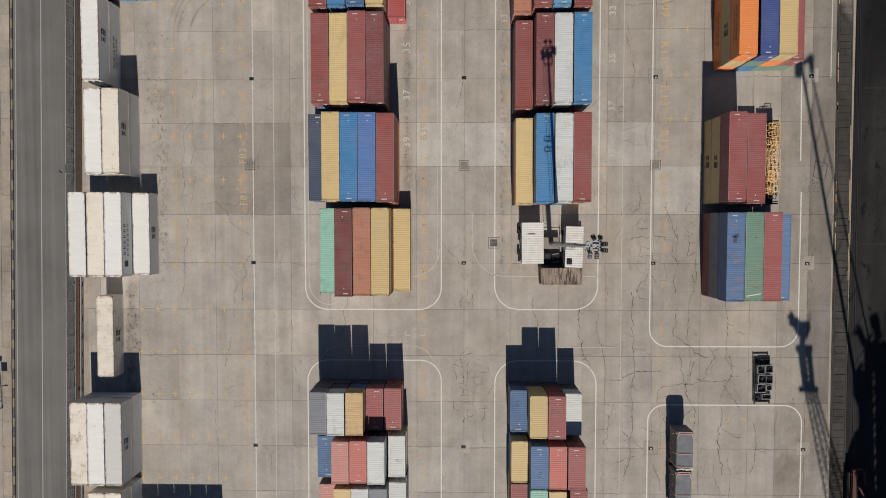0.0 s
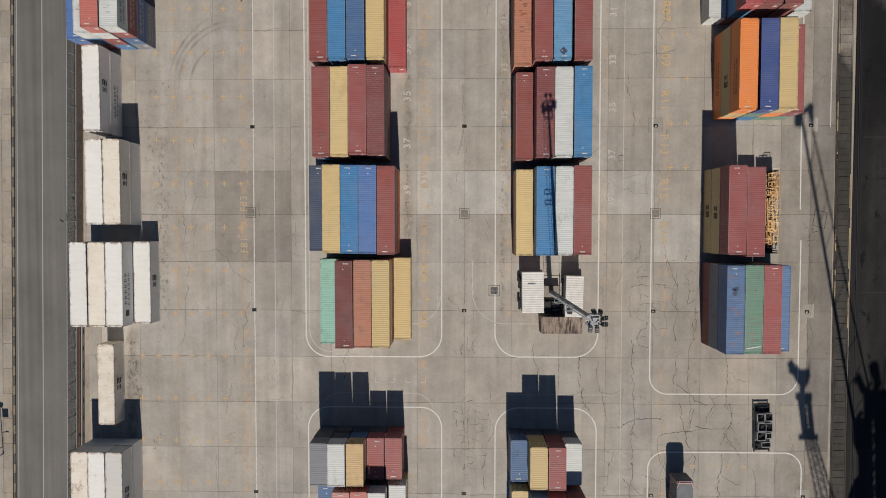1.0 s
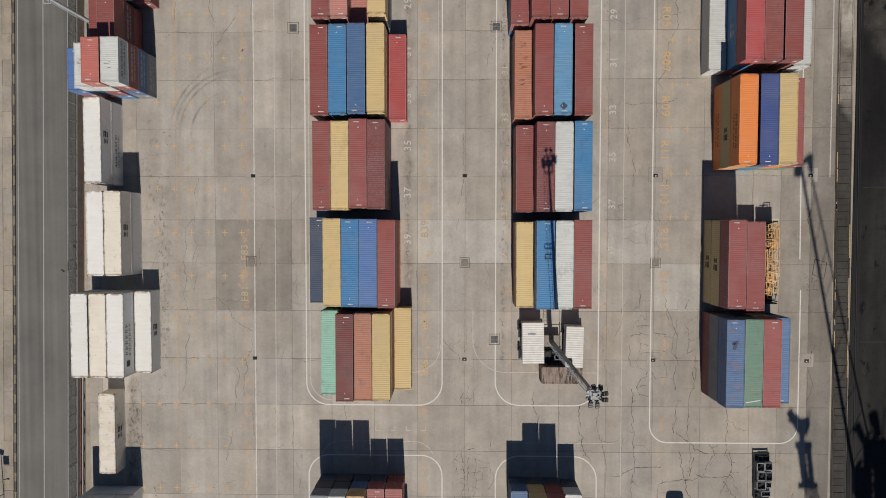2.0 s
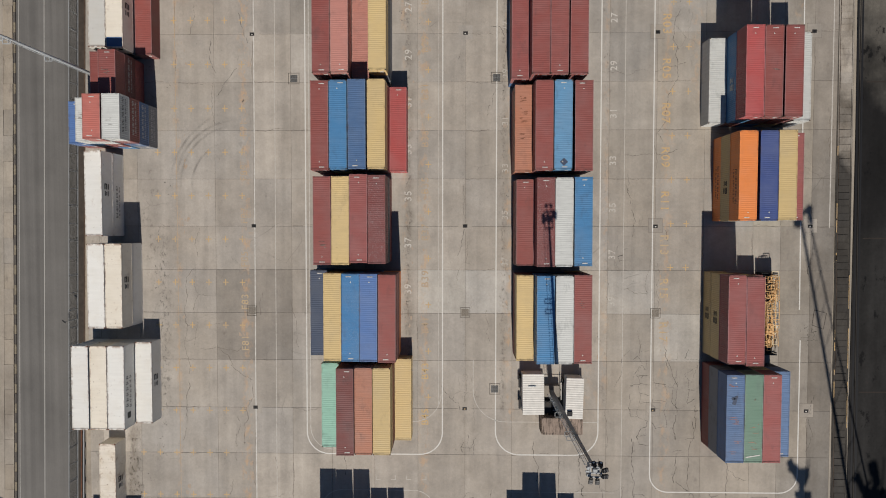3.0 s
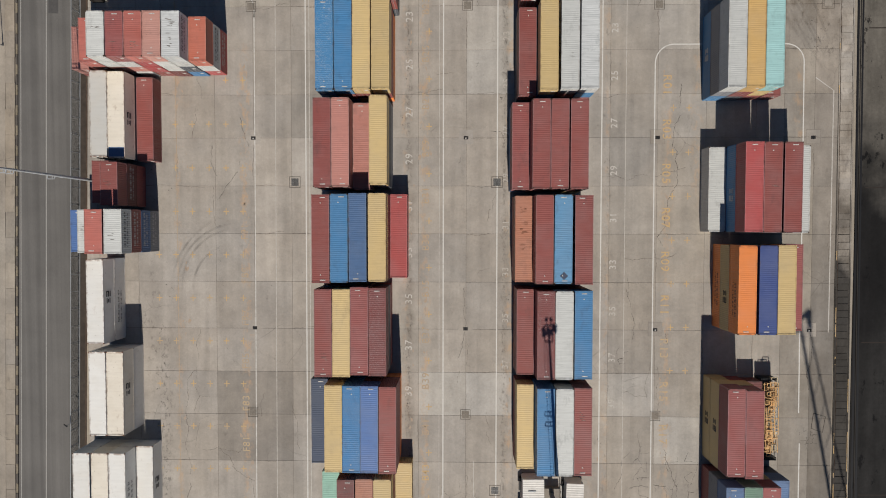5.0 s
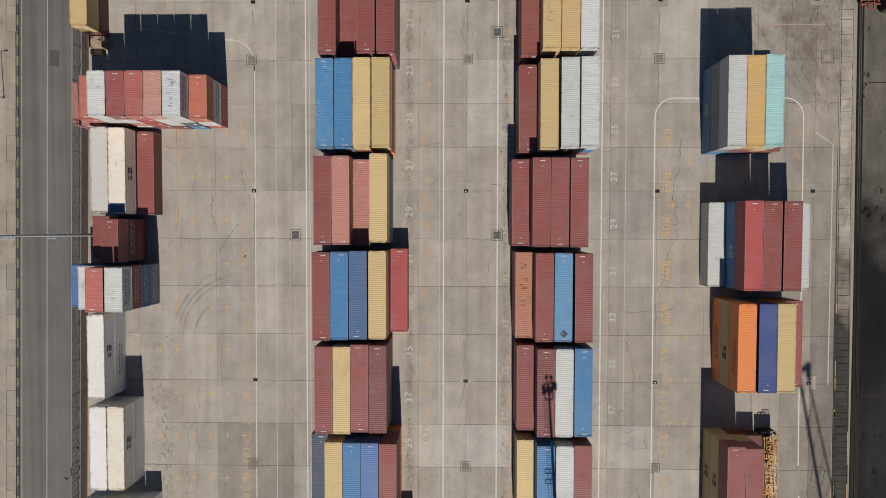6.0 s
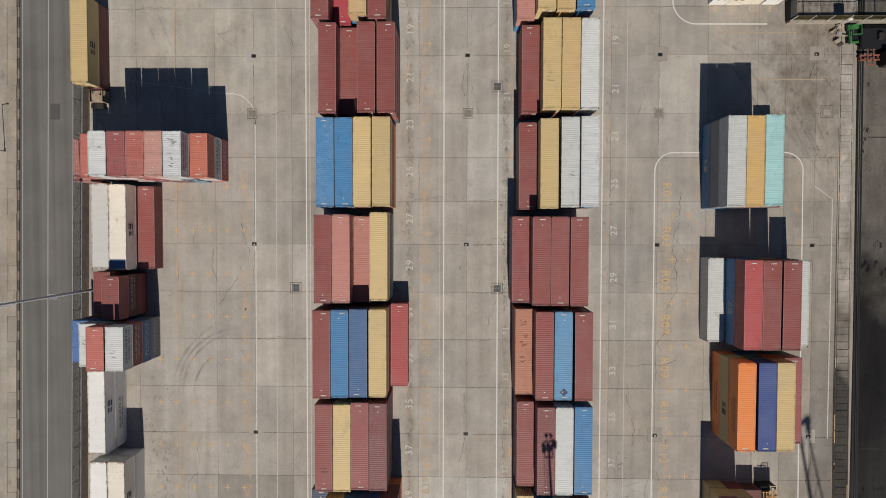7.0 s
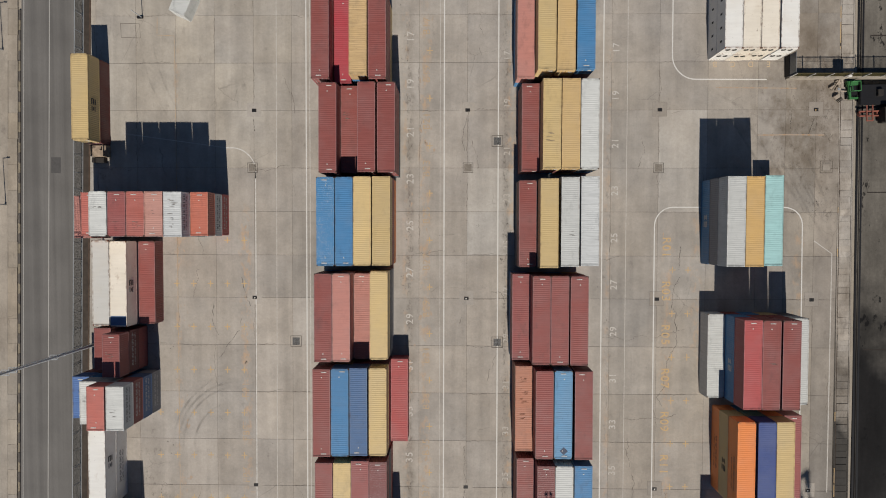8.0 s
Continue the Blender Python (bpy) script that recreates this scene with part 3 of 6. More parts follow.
def container_meshes(length, high, reefer):
    """The parts of one kind of container, standing on z = 0, doors to the south."""
    made = {}
    hl, hw = length / 2, W / 2
    pitch, deep = (1.2, 0.0012) if reefer else (0.275, 0.0095)
    bm = bmesh.new()
    corrugated(bm, length - 0.30, pitch, deep, lambda s, f, e: ((hw - 0.07) * (1 - 2 * e), s, high - 0.045 + f))
    for sy in (-1, 1):
        box(bm, 0, sy * (hl - 0.11), high - 0.03, W - 0.14, 0.14, 0.05)
    made["roof"] = as_mesh("roof", bm)
    deep = 0.0012 if reefer else 0.020
    for key, sx in (("west", -1), ("east", 1)):
        bm = bmesh.new()
        corrugated(bm, length - 0.32, 1.2 if reefer else 0.278, deep, lambda s, f, e: (sx * (hw - 0.012 - f), s, 0.16 + e * (high - 0.26)))
        made[key] = as_mesh("side_wall", bm)
    bm = bmesh.new()
    corrugated(bm, W - 0.3, 0.26, 0.04, lambda s, f, e: (s, hl - 0.012 - f, 0.16 + e * (high - 0.26)))
    made["end"] = as_mesh("end_wall", bm)
    if reefer:
        bm = bmesh.new()
        corrugated(bm, W - 0.3, 0.4, 0.1, lambda s, f, e: (s, -hl + 0.012 + f, 0.16 + e * (high - 0.26)))
        made["unit"] = as_mesh("cooling_unit", bm)
        bm = bmesh.new()
        for x in (-0.45, 0.45):
            rod(bm, (x, -hl + 0.04, high * 0.72), (x, -hl + 0.002, high * 0.72), 0.33, None, 14)
        made["fan"] = as_mesh("fan_grille", bm)
    else:
        for key, sx in (("door_west", -1), ("door_east", 1)):
            bm = bmesh.new()
            box(bm, sx * (hw - 0.10) / 2, -hl + 0.05, high / 2, hw - 0.13, 0.05, high - 0.3)
            for k in range(4):
                box(bm, sx * (hw - 0.10) / 2, -hl + 0.018, 0.5 + k * (high - 0.9) / 3, hw - 0.3, 0.02, 0.28)
            made[key] = as_mesh("door", bm)
            bm = bmesh.new()
            for x in (0.32, 0.84):
                rod(bm, (sx * x, -hl + 0.01, 0.15), (sx * x, -hl + 0.01, high - 0.12), 0.018, None, 6)
            made["bar" + key] = as_mesh("lock_bar", bm)
    bm = bmesh.new()
    for sx in (-1, 1):
        box(bm, sx * (hw - 0.045), 0, high - 0.05, 0.09, length - 0.3, 0.09)
        box(bm, sx * (hw - 0.05), 0, 0.1, 0.1, length - 0.3, 0.15)
        for sy in (-1, 1):
            box(bm, sx * (hw - 0.08), sy * (hl - 0.08), high / 2, 0.15, 0.15, high - 0.28)
    for sy in (-1, 1):
        box(bm, 0, sy * (hl - 0.06), high - 0.06, W - 0.3, 0.1, 0.1)
        box(bm, 0, sy * (hl - 0.06), 0.1, W - 0.3, 0.1, 0.15)
    box(bm, 0, 0, 0.16, W - 0.2, length - 0.3, 0.03)
    made["edge"] = as_mesh("corner_frame", bm)
    bm = bmesh.new()
    soft_box(bm, 0, 0, 0, 0.162, 0.178, 0.118, 0.015)
    made["casting"] = as_mesh("corner_casting", bm)
    bm = bmesh.new()
    box(bm, 0, 0, 0, 0.74, 0.12, 0.004)
    made["number"] = as_mesh("roof_number", bm)
    bm = bmesh.new()
    for k, w in enumerate((0.5, 0.38, 0.5)):
        box(bm, 0.25 - w / 2, 0, 0.16 - 0.16 * k, w, 0.01, 0.1)
    made["plate"] = as_mesh("door_label", bm)
    bm = bmesh.new()
    bm.faces.new([bm.verts.new(v) for v in ((-0.1, -0.07, 0), (0.1, -0.07, 0), (0, 0.11, 0))])
    made["sign"] = as_mesh("warning_sign", bm)
    return made


KINDS, BARS = {}, {}
LOGO_BARS = {
    "block": [(0.55, 0.42, 0.8, 0.26), (0.55, 0.0, 0.8, 0.26), (0.55, -0.42, 0.8, 0.26), (0.92, 0.21, 0.16, 0.6), (-0.45, 0.36, 0.72, 0.2), (-0.45, -0.36, 0.72, 0.2), (-0.45, 0.0, 0.5, 0.2)],
    "wide": [(4.2 - 1.9 * i, 0, 0.3, 0.6) for i in range(5)],
    "words": [(2.4 - 0.2 * i, 0.3, 0.09, 0.46 if i % 3 else 0.3) for i in range(24) if i % 5 != 4] + [(2.3 - 0.19 * i, -0.38, 0.08, 0.3 if i % 4 else 0.2) for i in range(25) if i % 6 != 5],
    "name": [(2.5 - 0.27 * i, 0.42, 0.14, 0.62 if i % 3 else 0.4) for i in range(18) if i % 3 != 2] + [(2.5 - 0.24 * i, -0.42, 0.11, 0.46 if i % 4 else 0.3) for i in range(21) if i % 3 != 2] + [(-3.2, 0.0, 0.9, 0.9)],
}
RNG = random.Random(11)
WEAR = random.Random(17)


def scrapes(ob, x, y, wide, long, count, high, material=None, label="black scuffed streaks"):
    """Black scuffs between the roof ribs, where slings and feet have rubbed."""
    bm = bmesh.new()
    for _ in range(count):
        s = min(1.0, 0.35 + WEAR.random())
        dx, dy = WEAR.uniform(-0.5, 0.5) * wide * (1 - s * 0.6), round(WEAR.uniform(-0.5, 0.5) * long / 0.138) * 0.138
        cx, half, thick = min(max(x + dx, -1.0 + wide * s * 0.3), 1.0 - wide * s * 0.3), wide * s * WEAR.uniform(0.12, 0.36), WEAR.uniform(0.018, 0.05)
        ring = [(k / 12 * 6.283, WEAR.uniform(0.5, 1.15)) for k in range(12)]
        bm.faces.new([bm.verts.new((cx + q * half * math.cos(a), y + dy + q * thick * math.sin(a), 0.0004 * _)) for a, q in ring])
    tagged(link("scuff_mark", as_mesh("scuff_mark", bm), material or SCUFF, ob, label, pose(0, 0, high - 0.024)), kind="stuff")


def container(x, y, z, feet, high, reefer, key, turn=0.0, top=False, logo="", faces="E"):
    """One container with its parts; a top one also shows its castings and roof number."""
    kind = (feet, high, reefer)
    length = 12.19 if feet == 40 else 6.06
    if kind not in KINDS:
        KINDS[kind] = container_meshes(length, high, reefer)
    m, colour = KINDS[kind], PAINT[key]
    sort = "refrigerated" if reefer else "corrugated"
    where = "on top of a stack" if top and z > 1 else ("stacked in the yard" if z > 1 else "standing on the yard slabs")
    ob = thing("shipping_container", x, y, z, turn, f"{WORDS[key]} {sort} {'forty' if feet == 40 else 'twenty'}-foot shipping container {where}", "shipping container", "stacked containers")
    link("roof", m["roof"], colour, ob)
    link("side_wall", m["west"], colour, ob)
    link("side_wall", m["east"], colour, ob)
    link("end_wall", m["end"], colour, ob)
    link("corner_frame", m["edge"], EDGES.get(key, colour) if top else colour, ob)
    if reefer:
        unit = link("cooling_unit", m["unit"], colour, ob, "ribbed white cooling unit")
        link("fan_grille", m["fan"], IRON, unit, "dark fan grille")
    else:
        for side in ("door_west", "door_east"):
            door = link("door", m[side], colour, ob)
            link("lock_bar", m["bar" + side], STEEL, door)
            if side == "door_east" and (top or feet == 20):
                link("door_label", m["plate"], SIGN_WHITE, door, "white printed door label", pose(0.58, -length / 2 - 0.004, high * 0.68))
    if top:
        casting = WEAR.choice((colour, colour, EDGE_DARK))
        if not reefer and WEAR.random() < (0.28 if feet == 20 else 0.05):
            scrapes(ob, WEAR.uniform(-0.4, 0.4), WEAR.uniform(-0.3, 0.3) * length, WEAR.uniform(1.0, 1.9), WEAR.uniform(0.5, 1.8), WEAR.randint(3, 7), high)
        for sx in (-1, 1):
            for sy in (-1, 1):
                link("corner_casting", m["casting"], RUST if reefer else casting, ob, "", pose(sx * (W / 2 - 0.08), sy * (length / 2 - 0.088), high - 0.052))
        if not reefer and key not in "YWTtqwgGoXDy":
            for sy in RNG.choice(((1,), (-1,), (1, -1))):
                link("roof_number", m["number"], SIGN_WORN, ob, "white painted number strip", pose(RNG.uniform(-0.3, 0.35), sy * (length / 2 - 0.42), high - 0.005))
                link("warning_sign", m["sign"], SIGN_WHITE, ob, "small white roof sign", pose(RNG.uniform(-0.1, 0.1), sy * (length / 2 - 1.15), high - 0.004))
    if logo:
        ink = LOGO_PALE if key in "MRBbNKgmsnr" else LOGO_DARK
        start = RNG.uniform(-1.5, 0.5) if feet == 40 else 0.2
        for side, sx in (("E", 1), ("W", -1)):
            if side in faces:
                for dy, dz, sy, sz in LOGO_BARS[logo]:
                    if (sy, sz) not in BARS:
                        BARS[(sy, sz)] = as_mesh("lettering_bar", box(bmesh.new(), 0, 0, 0, 0.008, sy, sz))
                    link("lettering_bar", BARS[(sy, sz)], ink, ob, "", pose(sx * (W / 2 + 0.002), start + dy * sx, high * 0.55 + dz))
    return ob


def stack(x, y, feet, keys, reefer=False, tall=False, logos="", faces="E"):
    """Containers one on another, given from the ground up by their colours."""
    z = 0.0
    for i, key in enumerate(keys):
        high = 2.896 if reefer or tall or (feet == 40 and i > 0) else 2.591
        last = i == len(keys) - 1
        logo = {"b": "block", "w": "words", "n": "name", "l": "wide", ".": ""}[logos[i]] if i < len(logos) else ""
        top = container(x + (0 if last else RNG.uniform(-0.012, 0.012)), y + (0 if last else RNG.uniform(-0.05, 0.05)), z, feet, high, reefer, key, RNG.uniform(-0.15, 0.15), last, logo, faces)
        z += high + 0.012
    top["high"] = high
    return top




# ---- stacks of containers ----
# first block
stack(-18.91, 87.90, 40, "MMM")
stack(-16.35, 88.00, 40, "Be")
stack(-13.76, 88.42, 40, "MBD")
stack(-11.15, 87.88, 40, "YMM")
stack(-17.91, 75.17, 40, "BMM")
box_low = stack(-15.41, 75.39, 40, "MM")
stack(-12.62, 75.28, 40, "RMM")
stack(-9.92, 75.24, 40, "KMM")
stack(-18.25, 62.38, 40, "MBF")
stack(-15.70, 62.39, 40, "BMB")
stack(-13.20, 62.47, 40, "YMY")
stack(-10.59, 62.48, 40, "OMY")
stack(-18.61, 49.15, 40, "BMM")
stack(-16.11, 49.19, 40, "MSS")
stack(-13.61, 49.00, 40, "YS")
stack(-10.93, 49.51, 40, "gKY")
stack(-18.86, 35.97, 40, "RMM")
stack(-16.33, 36.06, 40, "MYB")
stack(-13.75, 36.16, 40, "BMb")
stack(-11.09, 36.17, 40, "MMY")
stack(-8.59, 36.32, 40, "R", tall=True)
stack(-18.58, 22.95, 40, "MBM")
stack(-16.06, 22.96, 40, "BMY")
stack(-13.56, 23.24, 40, "YMm")
stack(-11.05, 23.13, 40, "MKf")
stack(-19.71, 9.82, 40, "bN")
stack(-17.21, 9.63, 40, "MYY")
stack(-14.71, 9.57, 40, "MBA")
stack(-12.21, 9.55, 40, "BMP")
stack(-9.67, 9.45, 40, "OMM")
stack(-18.17, -3.49, 40, "Mt")
stack(-15.53, -3.60, 40, "BMn")
stack(-12.95, -3.48, 40, "Mbo")
stack(-10.42, -3.51, 40, "YMY")
stack(-7.92, -3.46, 40, "Y")
# dark lower boxes stand in for the deep shade on their north ends
stack(-19.36, -26.28, 20, "NKg")
stack(-16.86, -26.38, 20, "KKW")
stack(-14.22, -26.32, 20, "NbD")
stack(-11.66, -26.40, 20, "Km")
stack(-9.05, -26.36, 20, "Mm")
stack(-18.79, -33.40, 20, "Nb")
stack(-16.25, -33.26, 20, "MBS")
stack(-13.70, -33.16, 20, "BMs")
stack(-11.19, -33.29, 20, "MKW")
stack(-8.49, -33.31, 20, "YW")
stack(-18.57, -40.47, 20, "BS")
stack(-15.97, -40.04, 20, "MMY")
stack(-13.47, -40.02, 20, "BMW")
stack(-10.90, -40.00, 20, "MMg")
stack(-8.40, -40.12, 20, "KW")
# second block
stack(9.34, 88.64, 40, "BS")
stack(11.84, 89.04, 40, "MYY")
stack(14.44, 88.88, 40, "BMy")
stack(17.09, 89.10, 40, "YMB")
stack(10.03, 75.68, 40, "MM")
stack(12.59, 75.68, 40, "BMY")
stack(15.14, 75.67, 40, "YMy")
stack(17.69, 75.63, 40, "MBW")
stack(9.72, 62.17, 40, "KM")
stack(12.32, 62.22, 40, "MBY")
stack(15.14, 62.41, 40, "NMW")
stack(17.81, 62.50, 40, "MBw")
stack(8.84, 49.01, 40, "bm")
stack(11.34, 48.94, 40, "MMM")
stack(13.85, 48.94, 40, "BMM")
stack(16.49, 48.91, 40, "YMM")
box_rusty = stack(9.34, 35.96, 40, "Mo")
stack(11.84, 35.93, 40, "BMM")
box_blue = stack(14.41, 35.97, 40, "MYa")
stack(17.20, 35.89, 40, "YMM")
stack(9.62, 22.76, 40, "MM")
stack(12.13, 22.77, 40, "BMf")
stack(14.63, 22.78, 40, "MKW")
stack(17.24, 22.86, 40, "MMB")
stack(9.70, 9.19, 40, "MY")
stack(12.20, 9.35, 40, "MBB")
stack(14.78, 9.36, 40, "BKW")
stack(17.29, 9.46, 40, "YMM")
# lower boxes coloured dark here too, to deepen the shade on the north ends
stack(9.14, -26.53, 20, "Nb")
stack(11.64, -26.58, 20, "KYY")
stack(14.22, -26.64, 20, "KMm")
stack(16.90, -26.96, 20, "KW")
stack(9.32, -33.94, 20, "BY")
stack(11.82, -33.74, 20, "YMb")
stack(14.39, -33.75, 20, "MKs")
stack(17.03, -33.81, 20, "BMm")
stack(9.27, -40.20, 20, "YM")
stack(11.77, -39.94, 20, "BMt")
stack(14.38, -40.16, 20, "MBY")
stack(17.33, -39.89, 20, "KMM")
# block beside the quay
stack(37.92, 92.52, 40, "VV", logos="ll", faces="W", reefer=True)
stack(40.43, 92.51, 40, "CC", reefer=True)
stack(42.94, 92.50, 40, "CC", reefer=True)
stack(45.60, 92.49, 40, "VV", reefer=True)
stack(37.33, 62.50, 40, "BgW", tall=True, logos="b", faces="W")
stack(39.83, 62.50, 40, "KMT", tall=True)
stack(42.32, 62.62, 40, "MYq", tall=True)
stack(44.94, 62.60, 40, "M", tall=True)
stack(37.37, 43.13, 40, "W", tall=True)
stack(39.86, 43.09, 40, "MBR", tall=True, logos=".b.", faces="W")
stack(42.36, 43.05, 40, "BMM", tall=True)
stack(45.06, 43.05, 40, "YMM", tall=True)
stack(47.73, 42.96, 40, "KW", tall=True)
stack(39.34, 29.10, 40, "OYO", logos="wbw", faces="W")
stack(42.15, 29.10, 40, "BGI")
stack(44.65, 29.15, 40, "GOY")
stack(47.16, 29.20, 40, "Gm")
stack(38.20, 9.49, 40, "YYm", logos="bb.", faces="W")
stack(40.70, 9.24, 40, "MYm")
stack(43.25, 9.10, 40, "n")
box_patched = stack(38.16, -4.15, 40, "Mgp")
box_green = stack(40.66, -4.10, 40, "BKG")
stack(43.16, -4.10, 40, "MYm")
stack(45.88, -4.32, 40, "Kp")
# row along the fence
stack(-53.77, 80.04, 40, "nY", logos=".b")
stack(-53.78, 63.02, 20, "MS")
stack(-51.17, 63.34, 20, "BMs")
stack(-48.51, 63.35, 20, "MSWW")
stack(-45.94, 63.32, 20, "WSWm")
box_scorched = stack(-43.42, 63.32, 20, "MRRs")
stack(-40.92, 63.33, 20, "nWWL")
box_smeared = stack(-38.36, 63.29, 20, "BKWw", logos="...w")
stack(-35.86, 63.41, 20, "RWr", logos="ww.")
stack(-50.95, 53.59, 40, "VH", reefer=True)
box_banded = stack(-48.45, 53.48, 40, "KC", logos=".b", reefer=True)
stack(-45.95, 53.42, 40, "M")
stack(-51.16, 44.04, 20, "nM")
stack(-48.46, 43.59, 20, "MnM", logos=".w.")
stack(-54.40, 37.00, 20, "MP")
stack(-51.77, 36.97, 20, "MBW")
stack(-49.19, 36.93, 20, "BMWs")
stack(-46.54, 36.96, 20, "gbMW", logos="wwww")
stack(-51.87, 26.85, 40, "VV", logos="wb", reefer=True)
stack(-51.74, 13.58, 40, "VV", reefer=True)
stack(-49.19, 13.60, 40, "VC", logos=".b", reefer=True)
stack(-54.32, -1.16, 40, "VV", reefer=True)
stack(-51.65, -1.16, 40, "CC", reefer=True)
stack(-49.11, -1.16, 40, "VV", logos=".n", reefer=True)
stack(-46.55, -1.11, 40, "V", logos="b", reefer=True)
stack(-52.24, -16.45, 40, "X", logos="b", reefer=True)
stack(-54.75, -31.63, 40, "VX", reefer=True)
stack(-52.25, -31.65, 40, "VV", reefer=True)
stack(-49.68, -31.67, 40, "VH", logos=".b", reefer=True)
stack(-52.37, -44.92, 40, "VC", reefer=True)
stack(-49.87, -44.89, 40, "VC", reefer=True)
stack(-47.05, -51.25, 20, "MSB")
stack(-44.53, -51.25, 20, "WMS")
stack(-42.01, -51.25, 20, "BsM")
stack(-39.49, -51.25, 20, "MKs")
stack(-36.97, -51.25, 20, "YMR")



# ---- yard markings ----
def marking(name, bm, material, label):
    return tagged(link(name, as_mesh(name, bm), material), label, "road marking", kind="structure")


def loop_end(x0, x1, y, r, up, z=0.006, far=0.0):
    """A lane line that rounds the end of a block: up, the side on which the block lies."""
    sy = 1 if up else -1
    a = [(x0, far)] + [(x0, y + sy * r)]
    a += arc(x0 + r, y + sy * r, r, 180, 270 if up else 90)[1:]
    a += arc(x1 - r, y + sy * r, r, 270 if up else 90, 360 if up else 0)
    return a + [(x1, far)]


bm = bmesh.new()
ribbon(bm, loop_end(-22.85, -2.15, -12.6, 3.4, True, far=130.0), 0.17, 0.006)
ribbon(bm, loop_end(5.92, 21.45, -12.55, 3.6, True, far=130.0), 0.17, 0.006)
ribbon(bm, [(29.24, 62.0), (29.3, 20.0), (29.3, -15.4)] + arc(32.0, -15.4, 2.7, 180, 270)[1:] + [(48.8, -18.08)] + arc(48.8, -15.4, 2.68, 270, 360) + [(51.5, 5.2)], 0.165, 0.006)
ribbon(bm, [(51.3, 9.8), (51.2, 23.0)], 0.165, 0.006)
ribbon(bm, loop_end(-22.6, -2.15, -20.37, 3.2, False, far=-110.0), 0.165, 0.006)
ribbon(bm, loop_end(6.0, 21.35, -20.36, 3.6, False, far=-110.0), 0.165, 0.006)
ribbon(bm, loop_end(29.2, 52.3, -27.0, 2.6, False, far=-110.0), 0.17, 0.006)
ribbon(bm, [(29.24, 62.0)] + arc(32.0, 62.0, 2.75, 180, 90)[1:] + [(48.4, 64.75)] + arc(48.4, 62.1, 2.65, 90, 0) + [(51.3, 23.6)], 0.165, 0.006)
ribbon(bm, [(31.55, 130.0), (31.55, 87.6)] + arc(35.1, 87.2, 3.55, 180, 270)[1:] + [(45.4, 83.6)], 0.165, 0.006)
marking("lane_line", bm, LINE_WHITE, "white painted lane lines rounding the container blocks")
bm = bmesh.new()
ribbon(bm, [(-30.55, 70.0), (-30.6, 40.0), (-30.72, 0.0), (-30.75, -110.0)], 0.16, 0.006)
ribbon(bm, [(-35.0, 73.6)] + arc(-34.2, 69.9, 3.7, 85, 0) + [(-30.55, 69.0)], 0.16, 0.006)
marking("half_worn_lane_line", bm, LINE_MID, "half-worn white lane line curving round the end of the row")
bm = bmesh.new()
ribbon(bm, [(55.45, 22.0), (55.46, 57.9), (52.8, 59.8)], 0.15, 0.006)
ribbon(bm, [(-50.4, 75.7), (-35.0, 73.6)], 0.1, 0.006)
ribbon(bm, [(-27.2, 130.0), (-27.5, 20.0), (-27.75, -110.0)], 0.10, 0.006)
ribbon(bm, [(-22.3, 130.0), (-22.3, -8.5)] + arc(-18.9, -8.5, 3.4, 180, 270)[1:], 0.12, 0.006)
ribbon(bm, [(-2.75, 130.0), (-2.75, -5.0)], 0.07, 0.006)
ribbon(bm, [(25.0, 130.0), (25.0, -110.0)], 0.09, 0.006)
ribbon(bm, [(2.52, 2.0), (2.52, -2.5)] + arc(7.4, -2.6, 4.9, 180, 270)[1:] + [(21.5, -7.5)], 0.1, 0.006)
ribbon(bm, [(-7.0, -7.5)] + arc(-6.6, -3.3, 4.25, 270, 360), 0.1, 0.006)
ribbon(bm, [(-20.9, -21.4)] + arc(-17.6, -21.4, 3.2, 180, 90)[1:] + [(-6.5, -18.2)] + arc(-6.5, -21.4, 3.2, 90, 20), 0.1, 0.006)
ribbon(bm, [(8.0, -18.3), (24.0, -18.3)], 0.08, 0.006)
marking("old_lane_line", bm, LINE_OLD, "older half-worn white lane lines on the yard slabs")

bm = bmesh.new()
ribbon(bm, [(44.2, 75.42), (48.4, 75.5), (51.5, 75.47), (54.0, 75.45)], 0.2, 0.0075)
ribbon(bm, [(38.0, 82.45), (49.8, 82.3)], 0.16, 0.0055)
marking("yellow_line", bm, MARK_GHOST, "worn yellow line across the stained concrete")
bm = bmesh.new()
ribbon(bm, [(-45.2, 93.1), (-45.3, 90.4), (-42.7, 90.3)], 0.12, 0.0055)
ribbon(bm, [(-42.7, 90.3), (-42.6, 80.0), (-42.5, 40.0), (-42.45, -40.0)], 0.09, 0.0055)
marking("old_yellow_line", bm, MARK_FAINT, "faded yellow line across the concrete")

bm = bmesh.new()
for i in range(4):
    x = -12.0 + 2.35 * i
    ribbon(bm, [(x - 0.35, -16.55), (x + 0.35, -16.55)], 0.09, 0.006), ribbon(bm, [(x - 0.3 + 0.6 * (i % 2), -16.5), (x - 0.3 + 0.6 * (i % 2), -15.9)], 0.08, 0.0062)
marking("slot_tick", bm, LINE_OLD, "half-worn white slot corner ticks")

